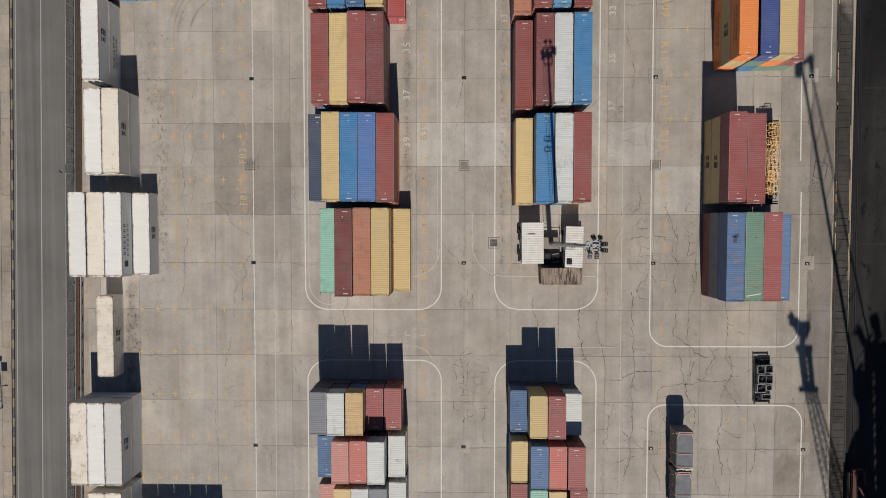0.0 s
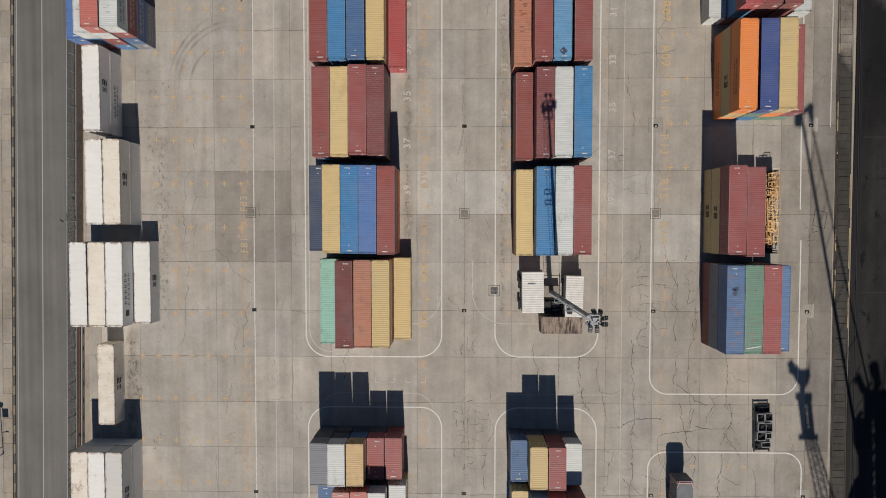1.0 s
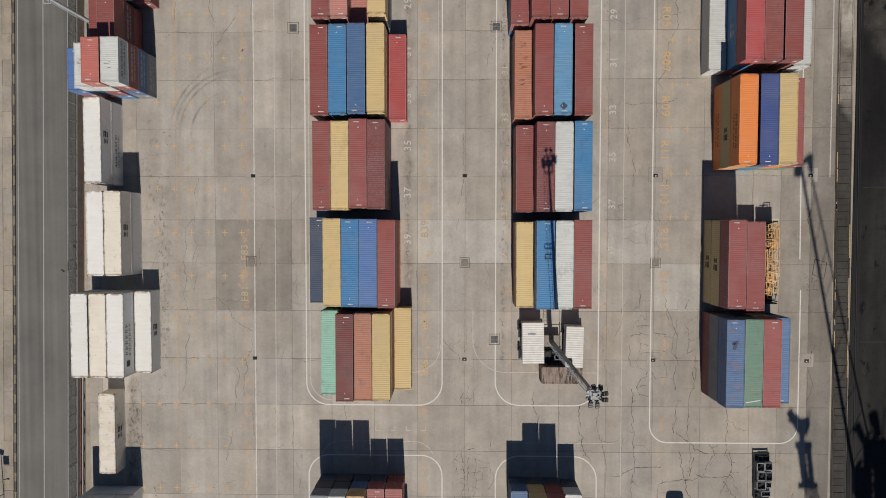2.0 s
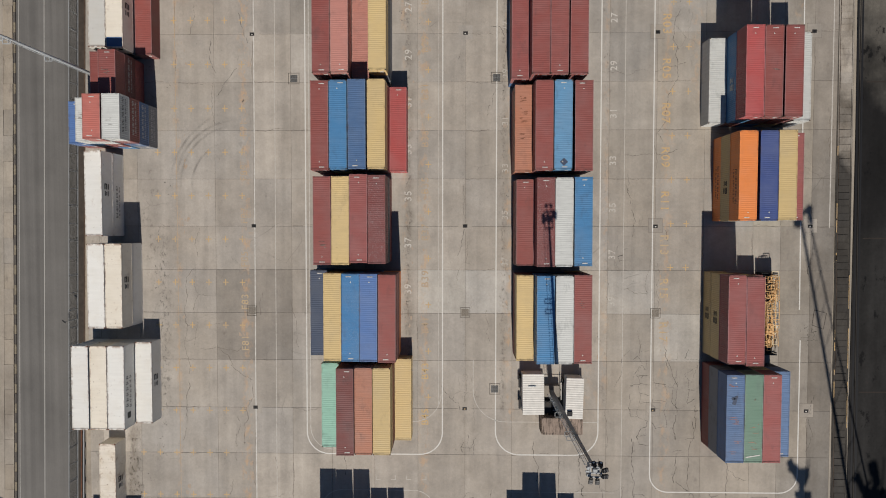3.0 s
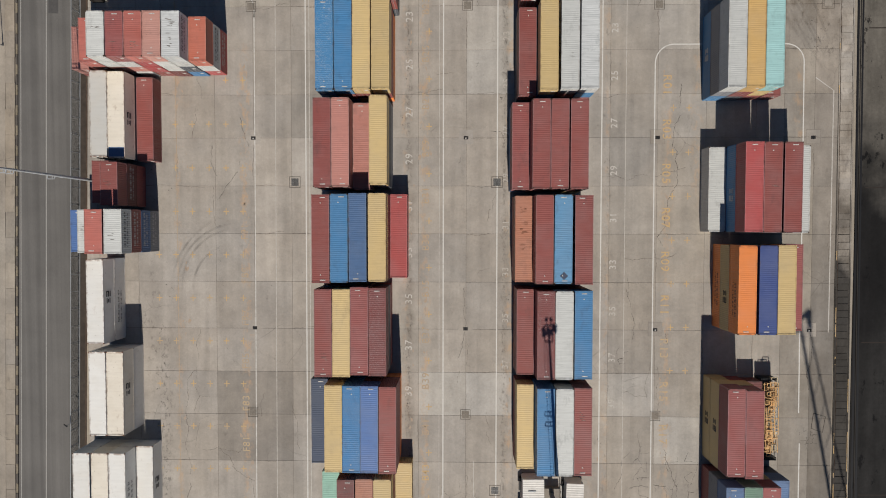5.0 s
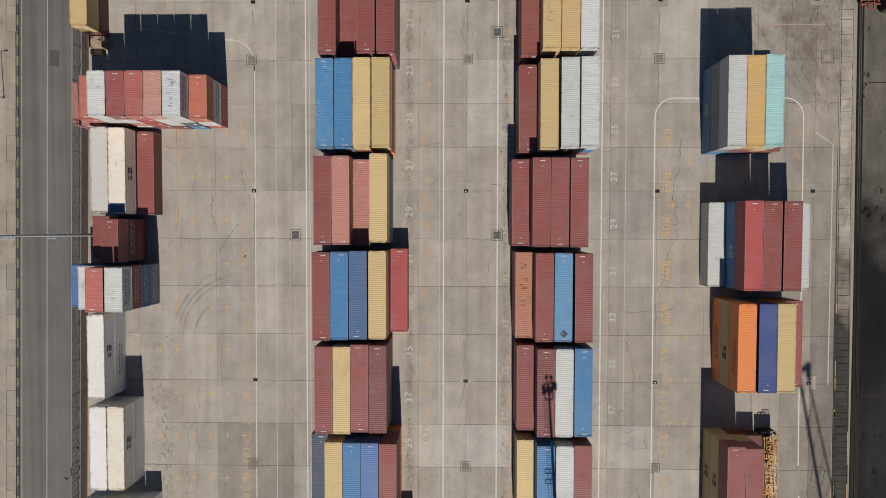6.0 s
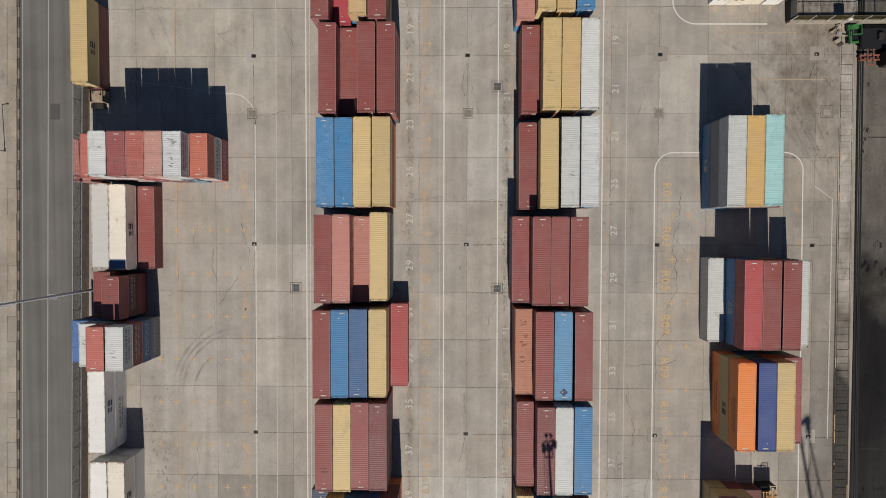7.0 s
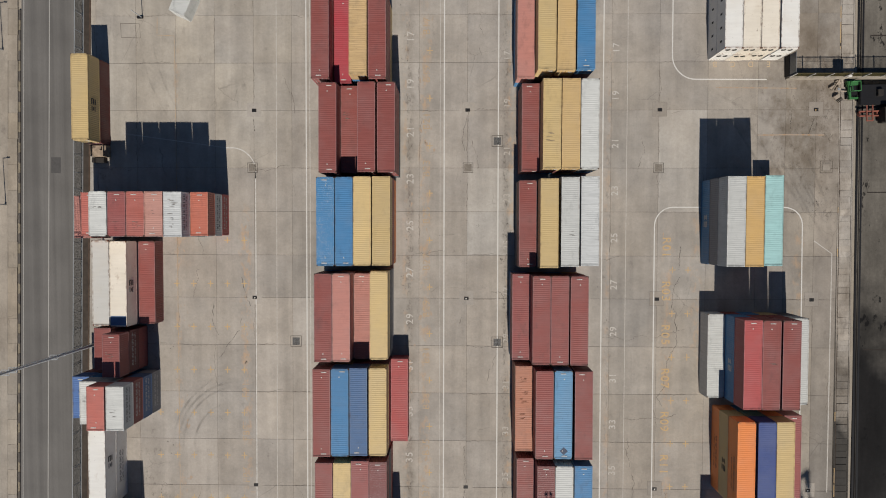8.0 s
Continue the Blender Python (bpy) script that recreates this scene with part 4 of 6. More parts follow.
# yellow crosses of the ground slots
CROSS = bmesh.new()
box(CROSS, 0, 0, 0, 0.86, 0.14, 0.003), box(CROSS, 0, 0.0, 0.0005, 0.14, 0.95, 0.003)
CROSS = as_mesh("slot_cross", CROSS)
for row in range(-6, 10):
    for col in range(6) if row > -2 else range(-1, 5):
        x, y = -46.05 + 2.57 * col + 0.04 * row + 0.5, 0.55 + 6.57 * row
        if col == 0 and 35 < y < 60 or col < 4 and 58 < y < 68:
            continue
        tagged(link("slot_cross", CROSS, MARK_YELLOW, None, "", pose(x, y, 0.006)), "faded yellow painted slot cross on the concrete", "road marking", "slot crosses", "structure")
for row in range(7):
    for x in (34.3, 32.0):
        tagged(link("slot_cross", CROSS, MARK_YELLOW, None, "", pose(x, 55.4 - 6.55 * row, 0.006)), "faded yellow painted slot cross on the concrete", "road marking", "slot crosses", "structure")
for row in range(14):
    tagged(link("slot_cross", CROSS, MARK_YELLOW, None, "", pose(-3.9 - 0.4, 88.0 - 7.06 * row, 0.006)), "faded yellow painted slot cross on the concrete", "road marking", "slot crosses", "structure")


def painted(text, x, y, size, turn, material):
    """Characters painted on the ground."""
    curve = bpy.data.curves.new("bay_number", "FONT")
    curve.body, curve.size, curve.align_x, curve.align_y = text, size, "CENTER", "CENTER"
    curve.space_character, curve.offset = 1.15, 0.012
    ob = bpy.data.objects.new("bay_number", curve)
    mesh = bpy.data.meshes.new_from_object(ob)
    bpy.data.objects.remove(ob), bpy.data.curves.remove(curve)
    made = link("bay_number", mesh, material, None, "", pose(x, y, 0.007, 0, 0, turn))
    return tagged(made, f"worn painted bay number {text} on the concrete", "road marking", "painted bay numbers", "structure")


for i in range(12):
    painted(str(17 + 2 * i), -7.13 - 0.02 * i, 90.05 - 7.03 * i, 1.5, 90, MARK_WHITE)
for i in range(12):
    painted(str(17 + 2 * i), 23.32, 88.3 - 7.03 * i, 1.4, 90, MARK_WHITE if i not in (9, 11) else LINE_OLD)
for i in range(12):
    painted(str(17 + 2 * i), 7.25, 87.2 - 7.03 * i, 1.3, 90, LINE_FAINT)
for i in range(9):
    painted("R%02d" % (1 + 2 * i), 31.02, 58.8 - 6.55 * i, 1.75, -90, MARK_YELLOW if i < 6 else MARK_HALF)
for text, y in (("F83", 10.7), ("F81", 4.4), ("F85", 17.2), ("F87", 23.8), ("F89", 30.3), ("F91", 36.9)):
    painted(text, -32.2, y, 1.5, 90, MARK_HALF if y < 11 else MARK_FAINT)
for i in range(15):
    painted("B%d" % (17 + 2 * i), -4.75, 91.6 - 7.03 * i, 1.5, 90, MARK_YELLOW if i > 12 else MARK_FAINT)
for i, text in enumerate("BCDE"):
    painted(text, 37.8 + 2.62 * i, 85.87, 1.15, 180, MARK_HALF)
for i, text in enumerate("BCDE"):
    painted(text, 35.9 + 2.55 * i, -29.2, 1.15, -90, MARK_HALF)
# oil and dirt stains
ST = random.Random(8)


def blot(bm, x, y, r, squash, turn, z):
    """One irregular stain."""
    ring = []
    for k in range(12):
        a, q = k / 12 * 6.283, r * (0.55 + 0.65 * ST.random())
        u, v = q * math.cos(a), q * math.sin(a) * squash
        ring.append(bm.verts.new((x + u * math.cos(turn) - v * math.sin(turn), y + u * math.sin(turn) + v * math.cos(turn), z)))
    bm.faces.new(ring)


bm = bmesh.new()
for cx, sx, y0, y1, n in ((-7.7, 0.35, -10, 95, 16), (-45.6, 0.5, -40, 20, 14), (-44.5, 1.2, 15, 60, 5), (7.0, 0.4, -8, 95, 7), (22.4, 0.4, 0, 95, 4), (53.0, 2.2, 62, 84, 8)):
    for _ in range(n):
        x, y = ST.gauss(cx, sx), ST.uniform(y0, y1)
        for _ in range(ST.randint(2, 9)):
            blot(bm, x + ST.gauss(0, 0.25), y + ST.gauss(0, 0.6), ST.uniform(0.03, 0.14), ST.uniform(0.25, 0.7), ST.uniform(0, 6.28), 0.0042)
tagged(link("oil_stain", as_mesh("oil_stain", bm), OIL), "dark scattered oil and dirt stains on the concrete", "stain", kind="stuff")
bm = bmesh.new()
for cx, sx, y0, y1, n in ((-41.3, 0.3, -35, 60, 26), (-32.2, 0.4, -35, 62, 40), (-5.0, 0.5, -40, 95, 34), (17.0, 2.5, -9, 3, 14), (31.2, 0.4, -5, 62, 20), (-6.9, 0.2, -10, 92, 20), (8.0, 0.5, -10, 92, 14)):
    for _ in range(n):
        blot(bm, ST.gauss(cx, sx), ST.uniform(y0, y1), ST.uniform(0.15, 0.55), ST.uniform(0.2, 0.6), 1.57 + ST.gauss(0, 0.3), 0.0038)
tagged(link("rust_stain", as_mesh("rust_stain", bm), RUST_STAIN), "faint orange rust and paint smears on the concrete", "stain", kind="stuff")

# tyre marks: rubber thinning out to both sides and at the ends
def soft_track(bm, fade, points, width, z, weight=0.6):
    rows = []
    for i, p in enumerate(points):
        a, b = Vector(points[max(i - 1, 0)]), Vector(points[min(i + 1, len(points) - 1)])
        side = (b - a).normalized()
        side = Vector((-side.y, side.x)) * width
        row = [bm.verts.new((p[0] + s * side.x, p[1] + s * side.y, z)) for s in (-0.75, -0.3, 0.3, 0.75)]
        end = min(1.0, 3.0 * min(i, len(points) - 1 - i) / len(points))
        for v, share in zip(row, (0.0, 1.0, 1.0, 0.0)):
            v[fade] = share * end * weight
        rows.append(row)
    for p, q in zip(rows, rows[1:]):
        for k in range(3):
            bm.faces.new((p[k], p[k + 1], q[k + 1], q[k]))


def bend(points, n=14):
    """A smooth line through four control points."""
    a, b, c, d = (Vector(p) for p in points)
    return [tuple(a * (1 - t) ** 3 + b * 3 * t * (1 - t) ** 2 + c * 3 * t * t * (1 - t) + d * t ** 3) for t in (i / n for i in range(n + 1))]


def tyre_mark(points, width, weight, label):
    bm = bmesh.new()
    fade = bm.verts.layers.float.new("fade")
    soft_track(bm, fade, points, width, 0.0085 + 0.0004 * len(TRACKS), weight)
    TRACKS.append(marking("tyre_mark", bm, RUBBER_TRACK, label))


TRACKS = []
for r, cx, cy, a0, a1 in ((9.6, -33.0, 28.6, 85, 192), (8.9, -33.0, 28.5, 95, 188), (7.0, -33.2, 28.2, 105, 186), (12.6, -31.0, 27.5, 110, 180)):
    tyre_mark(arc(cx, cy, r, a0, a1, 20), 0.3, 0.7, "faint curved dark tyre mark on the concrete")
for k in range(2):
    tyre_mark(bend(((-48.2 + 2.0 * k, 92.0), (-47.6 + 2.0 * k, 84.0), (-45.0 + 2.1 * k, 80.0), (-41.6 + 2.2 * k, 75.0))), 0.26, 0.4, "faint curved dark tyre mark on the concrete")
for x, y, dx, dy in ((38.5, 80.0, 11.5, -16.0), (40.5, 80.5, 12.5, -18.0), (46.3, 74.0, 9.0, -15.0), (47.6, 74.0, 8.6, -14.0), (49.0, 73.0, 6.8, -12.0), (50.6, 74.5, 5.0, -11.0), (36.0, 82.5, 14.0, -7.0)):
    tyre_mark(bend(((x, y), (x + dx * 0.3, y + dy * 0.25), (x + dx * 0.6, y + dy * 0.7), (x + dx, y + dy))), 0.32, 0.55, "dark slanting tyre mark on the stained concrete")
for x, y0, y1 in ((-1.0, -38, 90), (0.9, -38, 90), (3.6, -36, 92), (24.0, -30, 90), (26.2, -34, 90), (-38.3, -40, 60), (-35.9, -36, 70), (-26.4, -40, 92)):
    tyre_mark([(x + 0.35 * math.sin(0.05 * (y0 + (y1 - y0) * i / 30) + x), y0 + (y1 - y0) * i / 30) for i in range(31)], 0.6, 0.16, "faint long wheel track along the lane")

# cracks, filled with dirt
CR = random.Random(5)


def jagged(bm, a, b, width, z=0.0046):
    """A broken line from a to b, now wider, now thinner."""
    a, b = Vector(a), Vector(b)
    n = max(2, int((b - a).length / 0.17))
    side = Vector((-(b - a).y, (b - a).x)).normalized()
    off, rows = 0.0, []
    for i in range(n + 1):
        off = (off + CR.gauss(0, 0.05)) * (0.5 if i == n else 0.97)
        p, h = a.lerp(b, i / n) + side * off, side * width * CR.uniform(0.2, 0.75)
        rows.append((bm.verts.new((p.x + h.x, p.y + h.y, z)), bm.verts.new((p.x - h.x, p.y - h.y, z))))
    for (p, q), (r, s) in zip(rows, rows[1:]):
        bm.faces.new((p, q, s, r))
    if width > 0.035 and CR.random() < 0.3:
        p = a.lerp(b, CR.uniform(0.2, 0.8))
        turn = CR.uniform(0, 6.28)
        jagged(bm, p, (p.x + 0.45 * math.cos(turn), p.y + 0.45 * math.sin(turn)), width * 0.6, z)


def crack_web(bm, cx, cy, rx, ry, step, share, width):
    """Cracks that part the concrete into uneven pieces, thinning out towards the rim."""
    knots = {}
    for i in range(-int(rx / step), int(rx / step) + 1):
        for k in range(-int(ry / step), int(ry / step) + 1):
            knots[(i, k)] = (cx + (i + CR.uniform(-0.34, 0.34)) * step, cy + (k + CR.uniform(-0.34, 0.34)) * step)
    for (i, k), p in knots.items():
        rim = 1 - min(1.0, math.hypot(i * step / rx, k * step / ry)) ** 2
        for to in ((i + 1, k), (i, k + 1), (i + 1, k + 1)):
            odds = share * rim * (0.1 if to[0] > i and to[1] > k else 1.25 if to[1] > k else 0.9)
            if to in knots and CR.random() < odds:
                jagged(bm, p, knots[to], width * CR.choice((0.35, 0.45, 0.6, 0.95)))


def long_crack(bm, x, y, heading, length, width):
    while length > 0:
        turn, far = heading + CR.gauss(0, 16), CR.uniform(0.7, 2.0)
        to = (x + far * math.cos(radians(turn)), y + far * math.sin(radians(turn)))
        if CR.random() < 0.86:
            jagged(bm, (x, y), to, width * CR.uniform(0.6, 1.2))
        (x, y), length = to, length - far


def branching_crack(bm, x, y, heading, length, width):
    """One unbroken crack that wanders about its heading and sends out short side cracks."""
    drift = 0.0
    while length > 0:
        drift = 0.5 * drift + CR.gauss(0, 10)
        turn, far = radians(heading + drift), CR.uniform(0.5, 1.3)
        to = (x + far * math.cos(turn), y + far * math.sin(turn))
        jagged(bm, (x, y), to, width * CR.uniform(0.6, 1.25))
        if CR.random() < 0.14:
            long_crack(bm, *to, heading + CR.choice((-1, 1)) * CR.uniform(45, 85), CR.uniform(0.8, 2.6), width * 0.6)
        (x, y), length = to, length - far


bm = bmesh.new()
# the lanes in the south-east, where the slabs have broken up most
for x, y, heading, length in ((18.8, -12.5, 276, 10), (26.6, -9.9, 268, 29), (33.3, -12.1, 270, 4.3), (33.3, -16.4, 318, 5.5), (23.5, -23.3, 0, 7.5), (31.0, -24.4, 15, 5.5), (36.3, -23.0, 346, 4.5), (40.5, -24.0, 305, 4),
                              (33.8, -19.4, 282, 11.5), (36.1, -20.3, 245, 3), (40.7, -10.8, 270, 8.6), (41.3, -19.4, 278, 3), (41.6, -22.3, 238, 3), (40.4, -27.3, 271, 10)):
    branching_crack(bm, x, y, heading, length, 0.062)
for x, y, heading, length in ((38.2, -17.9, 290, 2.4), (39.0, -20.1, 232, 3.2), (40.4, -30.7, 350, 2.5), (41.3, -35.0, 268, 6), (39.3, -36.0, 270, 5), (30.8, -24.6, 268, 6.5), (25.3, -30.9, 330, 4), (27.3, -35.0, 195, 3), (29.9, -36.0, 286, 4.5),
                              (28.3, -30.5, 352, 3), (45.0, -29.5, 266, 8), (21.5, -13.0, 272, 9), (24.0, -27.0, 260, 6)):
    branching_crack(bm, x, y, heading, length, 0.045)
for cx, cy, rx, ry, step, share, width in ((1.9, -25.0, 3.0, 7.5, 0.95, 0.74, 0.06), (27.6, -3.0, 2.2, 9.5, 1.3, 0.78, 0.055), (33.0, -4.0, 4.0, 8.5, 1.5, 0.8, 0.055),
                                           (1.8, -11.5, 2.0, 2.5, 0.9, 0.55, 0.06), (24.2, 18.0, 2.0, 2.0, 0.9, 0.45, 0.06), (1.9, 62.0, 1.4, 1.2, 0.7, 0.5, 0.06),
                                           (52.6, 5.6, 1.5, 1.8, 0.45, 0.55, 0.06)):
    crack_web(bm, cx, cy, rx, ry, step, share, width)
for x, y, heading, length in ((36.0, -4.0, 268, 20.0), (31.8, 6.0, 268, 14.0), (53.8, -3.0, 265, 9.0), (-37.0, 50.0, 272, 7.0), (-33.5, 55.5, 300, 5.5), (-33.2, 46.0, 240, 5.0),
                              (-16.2, -9.0, 262, 7.0), (11.8, -10.5, 268, 4.5), (5.3, -18.0, 268, 14.0), (25.5, 30.0, 268, 9.0), (33.4, 60.0, 268, 26.0), (49.3, 81.4, 268, 4.6), (-2.4, -2.0, 300, 4.0), (5.0, 52.0, 320, 3.0), (1.3, 78.6, 270, 4.5), (1.3, 50.4, 270, 2.5), (1.25, 21.8, 268, 3.0), (52.6, 78.6, 270, 3.0), (52.7, 21.6, 268, 8.0), (-30.9, 78.6, 270, 2.0)):
    long_crack(bm, x, y, heading, length, 0.045)
ribbon(bm, [(53.5, 9.8), (55.3, 9.3), (54.9, 6.9), (53.2, 7.5), (53.5, 9.8)], 0.09, 0.0046)
tagged(link("slab_crack", as_mesh("slab_crack", bm), TAR), "dark branching cracks in the yard concrete", "crack", kind="stuff")
# fine cracks that have opened along the joints and across the lanes
bm = bmesh.new()
for i, x in enumerate(SLAB_X[1:-1]):
    for y, y1 in list(zip(SLAB_Y, SLAB_Y[1:]))[6:33]:
        if CR.random() < 0.24:
            jagged(bm, (x + CR.uniform(-0.06, 0.06), y + CR.uniform(0, 2.5)), (x + CR.uniform(-0.06, 0.06), y1 - CR.uniform(0, 2.5)), 0.034)
        if CR.random() < 0.2:
            jagged(bm, (x, y + CR.uniform(-0.05, 0.05)), (x + CR.uniform(2.0, 5.8), y + CR.uniform(-0.05, 0.05)), 0.03)
ribbon(bm, [(-50.8, 92.2), (-47.9, 92.1), (-47.8, 90.0), (-50.7, 90.1), (-50.8, 92.2)], 0.07, 0.0046)
crack_web(bm, -40.0, 12.0, 5.0, 9.0, 2.4, 0.4, 0.05)
for x, y, heading, length in ((-40.7, 1.0, 274, 12.0), (-36.6, 4.0, 312, 8.0), (-33.5, -7.0, 266, 15.0), (-31.2, -2.0, 268, 9.0)):
    long_crack(bm, x, y, heading, length, 0.055)
long_crack(bm, -39.2, 22.0, 268, 22.0, 0.045)
for _ in range(46):
    x = CR.choice((CR.uniform(-42, -24), CR.uniform(-3, 6), CR.uniform(23, 32), CR.uniform(50, 56)))
    long_crack(bm, x, CR.uniform(-40, 95), CR.choice((90, 270, 270, 0, 180)), CR.uniform(1.5, 7.0), 0.04)
tagged(link("fine_crack", as_mesh("fine_crack", bm), FINE_CRACK), "hairline cracks along the slab joints", "crack", kind="stuff")


# drains
def drain(x, y, size, plate, dark=False):
    ob = thing("drain_cover", x, y, 0, 0, ("large dark iron drain grate set in a concrete frame" if dark else "square iron drain cover set in a concrete collar") if plate else "small dark iron drain grate in the concrete", "drain cover", "yard drains")
    if plate:
        bm = bmesh.new()
        for sx, sy, w, d in ((0, 1, size, 0.07), (0, -1, size, 0.07), (1, 0, 0.07, size), (-1, 0, 0.07, size)):
            box(bm, sx * size / 2, sy * size / 2, 0.006, w + 0.07 * abs(sy), d, 0.012)
        part("rim", bm, DRAIN_RIM, ob)
        inner = size * (0.68 if dark else 0.76)
        bm = bmesh.new()
        box(bm, 0, 0, 0.003, inner, inner, 0.006)
        part("sump", bm, IRON if dark else JOINT, ob, "dark silted sump under the bars")
        bm = bmesh.new()
        for i in range(9):
            at = (i - 4) * inner / 9
            box(bm, at, 0, 0.012, inner * 0.05, inner, 0.012)
            if not dark or i == 4:
                box(bm, 0, at, 0.0125, inner, inner * 0.045, 0.012)
        part("grate", bm, POLE_GREY if dark else DRAIN_GREY, ob, "barred iron grate")
    else:
        bm = bmesh.new()
        box(bm, 0, 0.1, 0.001, 2.1, 2.1, 0.006)
        part("collar", bm, COLLAR_STAINED if x > 25 else COLLAR, ob, "square concrete collar")
        if x > 25:
            bm = bmesh.new()
            for sx, sy, w, d in ((0, 1, 2.12, 0.03), (0, -1, 2.12, 0.03), (1, 0, 0.03, 2.12), (-1, 0, 0.03, 2.12)):
                box(bm, sx * 1.05, 0.1 + sy * 1.05, 0.003, w, d, 0.006)
            part("collar_joint", bm, JOINT, ob, "dirt-filled joint round the collar")
        bm = bmesh.new()
        box(bm, 0, 0, 0.005, size * 1.35, size, 0.008)
        part("cover", bm, BLACK, ob)
        bm = bmesh.new()
        for sx in (-1, 1):
            box(bm, sx * size * 0.36, 0, 0.012, size * 0.14, size * 0.8, 0.006)
        part("bar", bm, IRON, ob)
        if RNG.random() < 0.55:
            bm = bmesh.new()
            box(bm, RNG.uniform(-0.08, 0.08), -0.06, 0.012, 0.2, 0.16, 0.01, RNG.uniform(-0.5, 0.5))
            part("plug", bm, RNG.choice((SIGN_WHITE, MARK_YELLOW)), ob, "pale chipped plug in the grate")
    return ob


for i in range(5):
    for x in (-30.8, 1.24, 29.72, 52.62):
        drain(x + (0.1 if i > 3 else 0), (-33.7, -5.5, 22.28, 51.02, 79.18)[i], 0.5, False)
for x, y in ((1.26, 9.2), (29.88, 9.2), (-31.2, 9.35), (1.42, 70.6), (29.75, 70.6), (-31.0, 70.6)):
    drain(x, y, 1.45, True)
pit = drain(54.37, 70.75, 1.75, True)
part("lid", soft_box(bmesh.new(), 0, 0, 0.02, 1.05, 1.05, 0.05, 0.015), COVER, pit, "pale concrete lid lying over the grate")
for x, y in ((5.78, -2.45), (5.9, 44.4), (-24.54, 44.4), (5.79, 74.57)):
    drain(x, y, 1.6, True, True)


# ---- the road side: kerb, sidewalk slabs, lane lines, fence ----
bm = bmesh.new()
ribbon(bm, [(-67.38, -400), (-67.38, 500)], 0.1, -0.052)
ribbon(bm, [(-63.48, -400), (-63.48, 500)], 0.12, -0.052)
along_road(marking("road_line", bm, LINE_ROAD, "solid dusty white lines on the asphalt road"))
kerb = along_road(thing("kerb", -67.95, 0, -0.06, 0, "low concrete kerb with worn black and yellow blocks", "kerb", kind="structure"))
KERB_MESH = bmesh.new()
soft_box(KERB_MESH, 0, 0, 0.07, 0.3, 1.5, 0.16, 0.03)
KERB_MESH = as_mesh("kerb_block", KERB_MESH)
for i in range(96):
    link("kerb_block", KERB_MESH, KERB_BLACK if i % 2 else KERB_YELLOW, kerb, "", pose(0, -52 + 1.53 * i, 0))
PATH_SLAB = bmesh.new()
soft_box(PATH_SLAB, 0, 0, 0, 1.46, 3.885, 0.12, 0.015)
PATH_SLAB = as_mesh("paving_slab", PATH_SLAB)
for i in range(40):
    link("paving_slab", PATH_SLAB, SIDEWALK, sidewalk, "", pose(-68.98 + CR.uniform(-0.03, 0.03), -52 + 3.9 * i, -0.01, CR.uniform(-0.2, 0.2), 0, CR.uniform(-0.4, 0.4)))


bm = bmesh.new()
ribbon(bm, [(-62.4, 69.7), (-62.4, 72.1)], 1.5, -0.054)
along_road(marking("road_patch", bm, BASE_PATCH, "darker square repair patch in the asphalt road"))


def fence_run():
    """Chain-link fence: posts, rails, braces and wire, with a low barrier and a pipe behind it."""
    ob = thing("chain_link_fence", -58.33, 0, -0.06, 0, "tall galvanised chain-link fence along the road", "fence")
    along_road(ob)
    post, brace = bmesh.new(), bmesh.new()
    rod(post, (0, 0, 0), (0, 0, 2.12), 0.05, None, 6)
    box(brace, 0, 0.2, 1.05, 0.07, 0.07, 2.1)
    post, brace = as_mesh("post", post), as_mesh("double_post", brace)
    for i in range(62):
        link("post", post, STEEL, ob, "", pose(0, -56 + 2.62 * i, 0))
        if i % 2:
            link("double_post", brace, STEEL, ob, "", pose(0, -56 + 2.62 * i, 0))
    bm = bmesh.new()
    for z in (0.1, 2.1):
        rod(bm, (0, -58, z), (0, 106, z), 0.045, None, 6)
    part("rail", bm, STEEL, ob)
    bm = bmesh.new()
    box(bm, 0.12, 24, 0.06, 0.12, 164, 0.12)
    part("footing", bm, POLE_GREY, ob, "low grey concrete footing")
    bm = bmesh.new()
    bm.faces.new([bm.verts.new(v) for v in ((0.03, -58, 0.05), (0.03, 106, 0.05), (0.03, 106, 2.08), (0.03, -58, 2.08))])
    part("wire_mesh", bm, CHAIN, ob, "fine galvanised wire mesh")


fence_run()
barrier = along_road(thing("guard_rail", -57.05, 0, -0.03, 0, "low dusty steel guard rail behind the fence", "guard rail"))
bm = bmesh.new()
for i in range(18):
    box(bm, 0, -55 + 2.7 * i, 0.3, 0.12, 0.12, 0.6)
part("post", bm, RUST, barrier)
bm = bmesh.new()
for z, w in ((0.5, 0.10), (0.6, 0.06), (0.7, 0.10)):
    box(bm, 0.08, -31, z, w, 50, 0.09)
part("beam", bm, STEEL, barrier)
pipe = along_road(thing("service_pipe", -57.6, 0, -0.03, 0, "rusty service pipe lying on the dark verge", "pipe"))
part("run", rod(bmesh.new(), (0, -56, 0.16), (0, -4, 0.16), 0.09, None, 8), RUST, pipe)
part("flange", rod(bmesh.new(), (0, -25.3, 0.16), (0, -24.9, 0.16), 0.22, None, 10), BLACK, pipe)
bm = bmesh.new()
box(bm, -57.2, 25, 0.03, 0.18, 162, 0.14)
along_road(tagged(link("yard_kerb", as_mesh("yard_kerb", bm), EDGE_DARK), "dark rusty steel edge along the yard slabs", "kerb", kind="structure"))

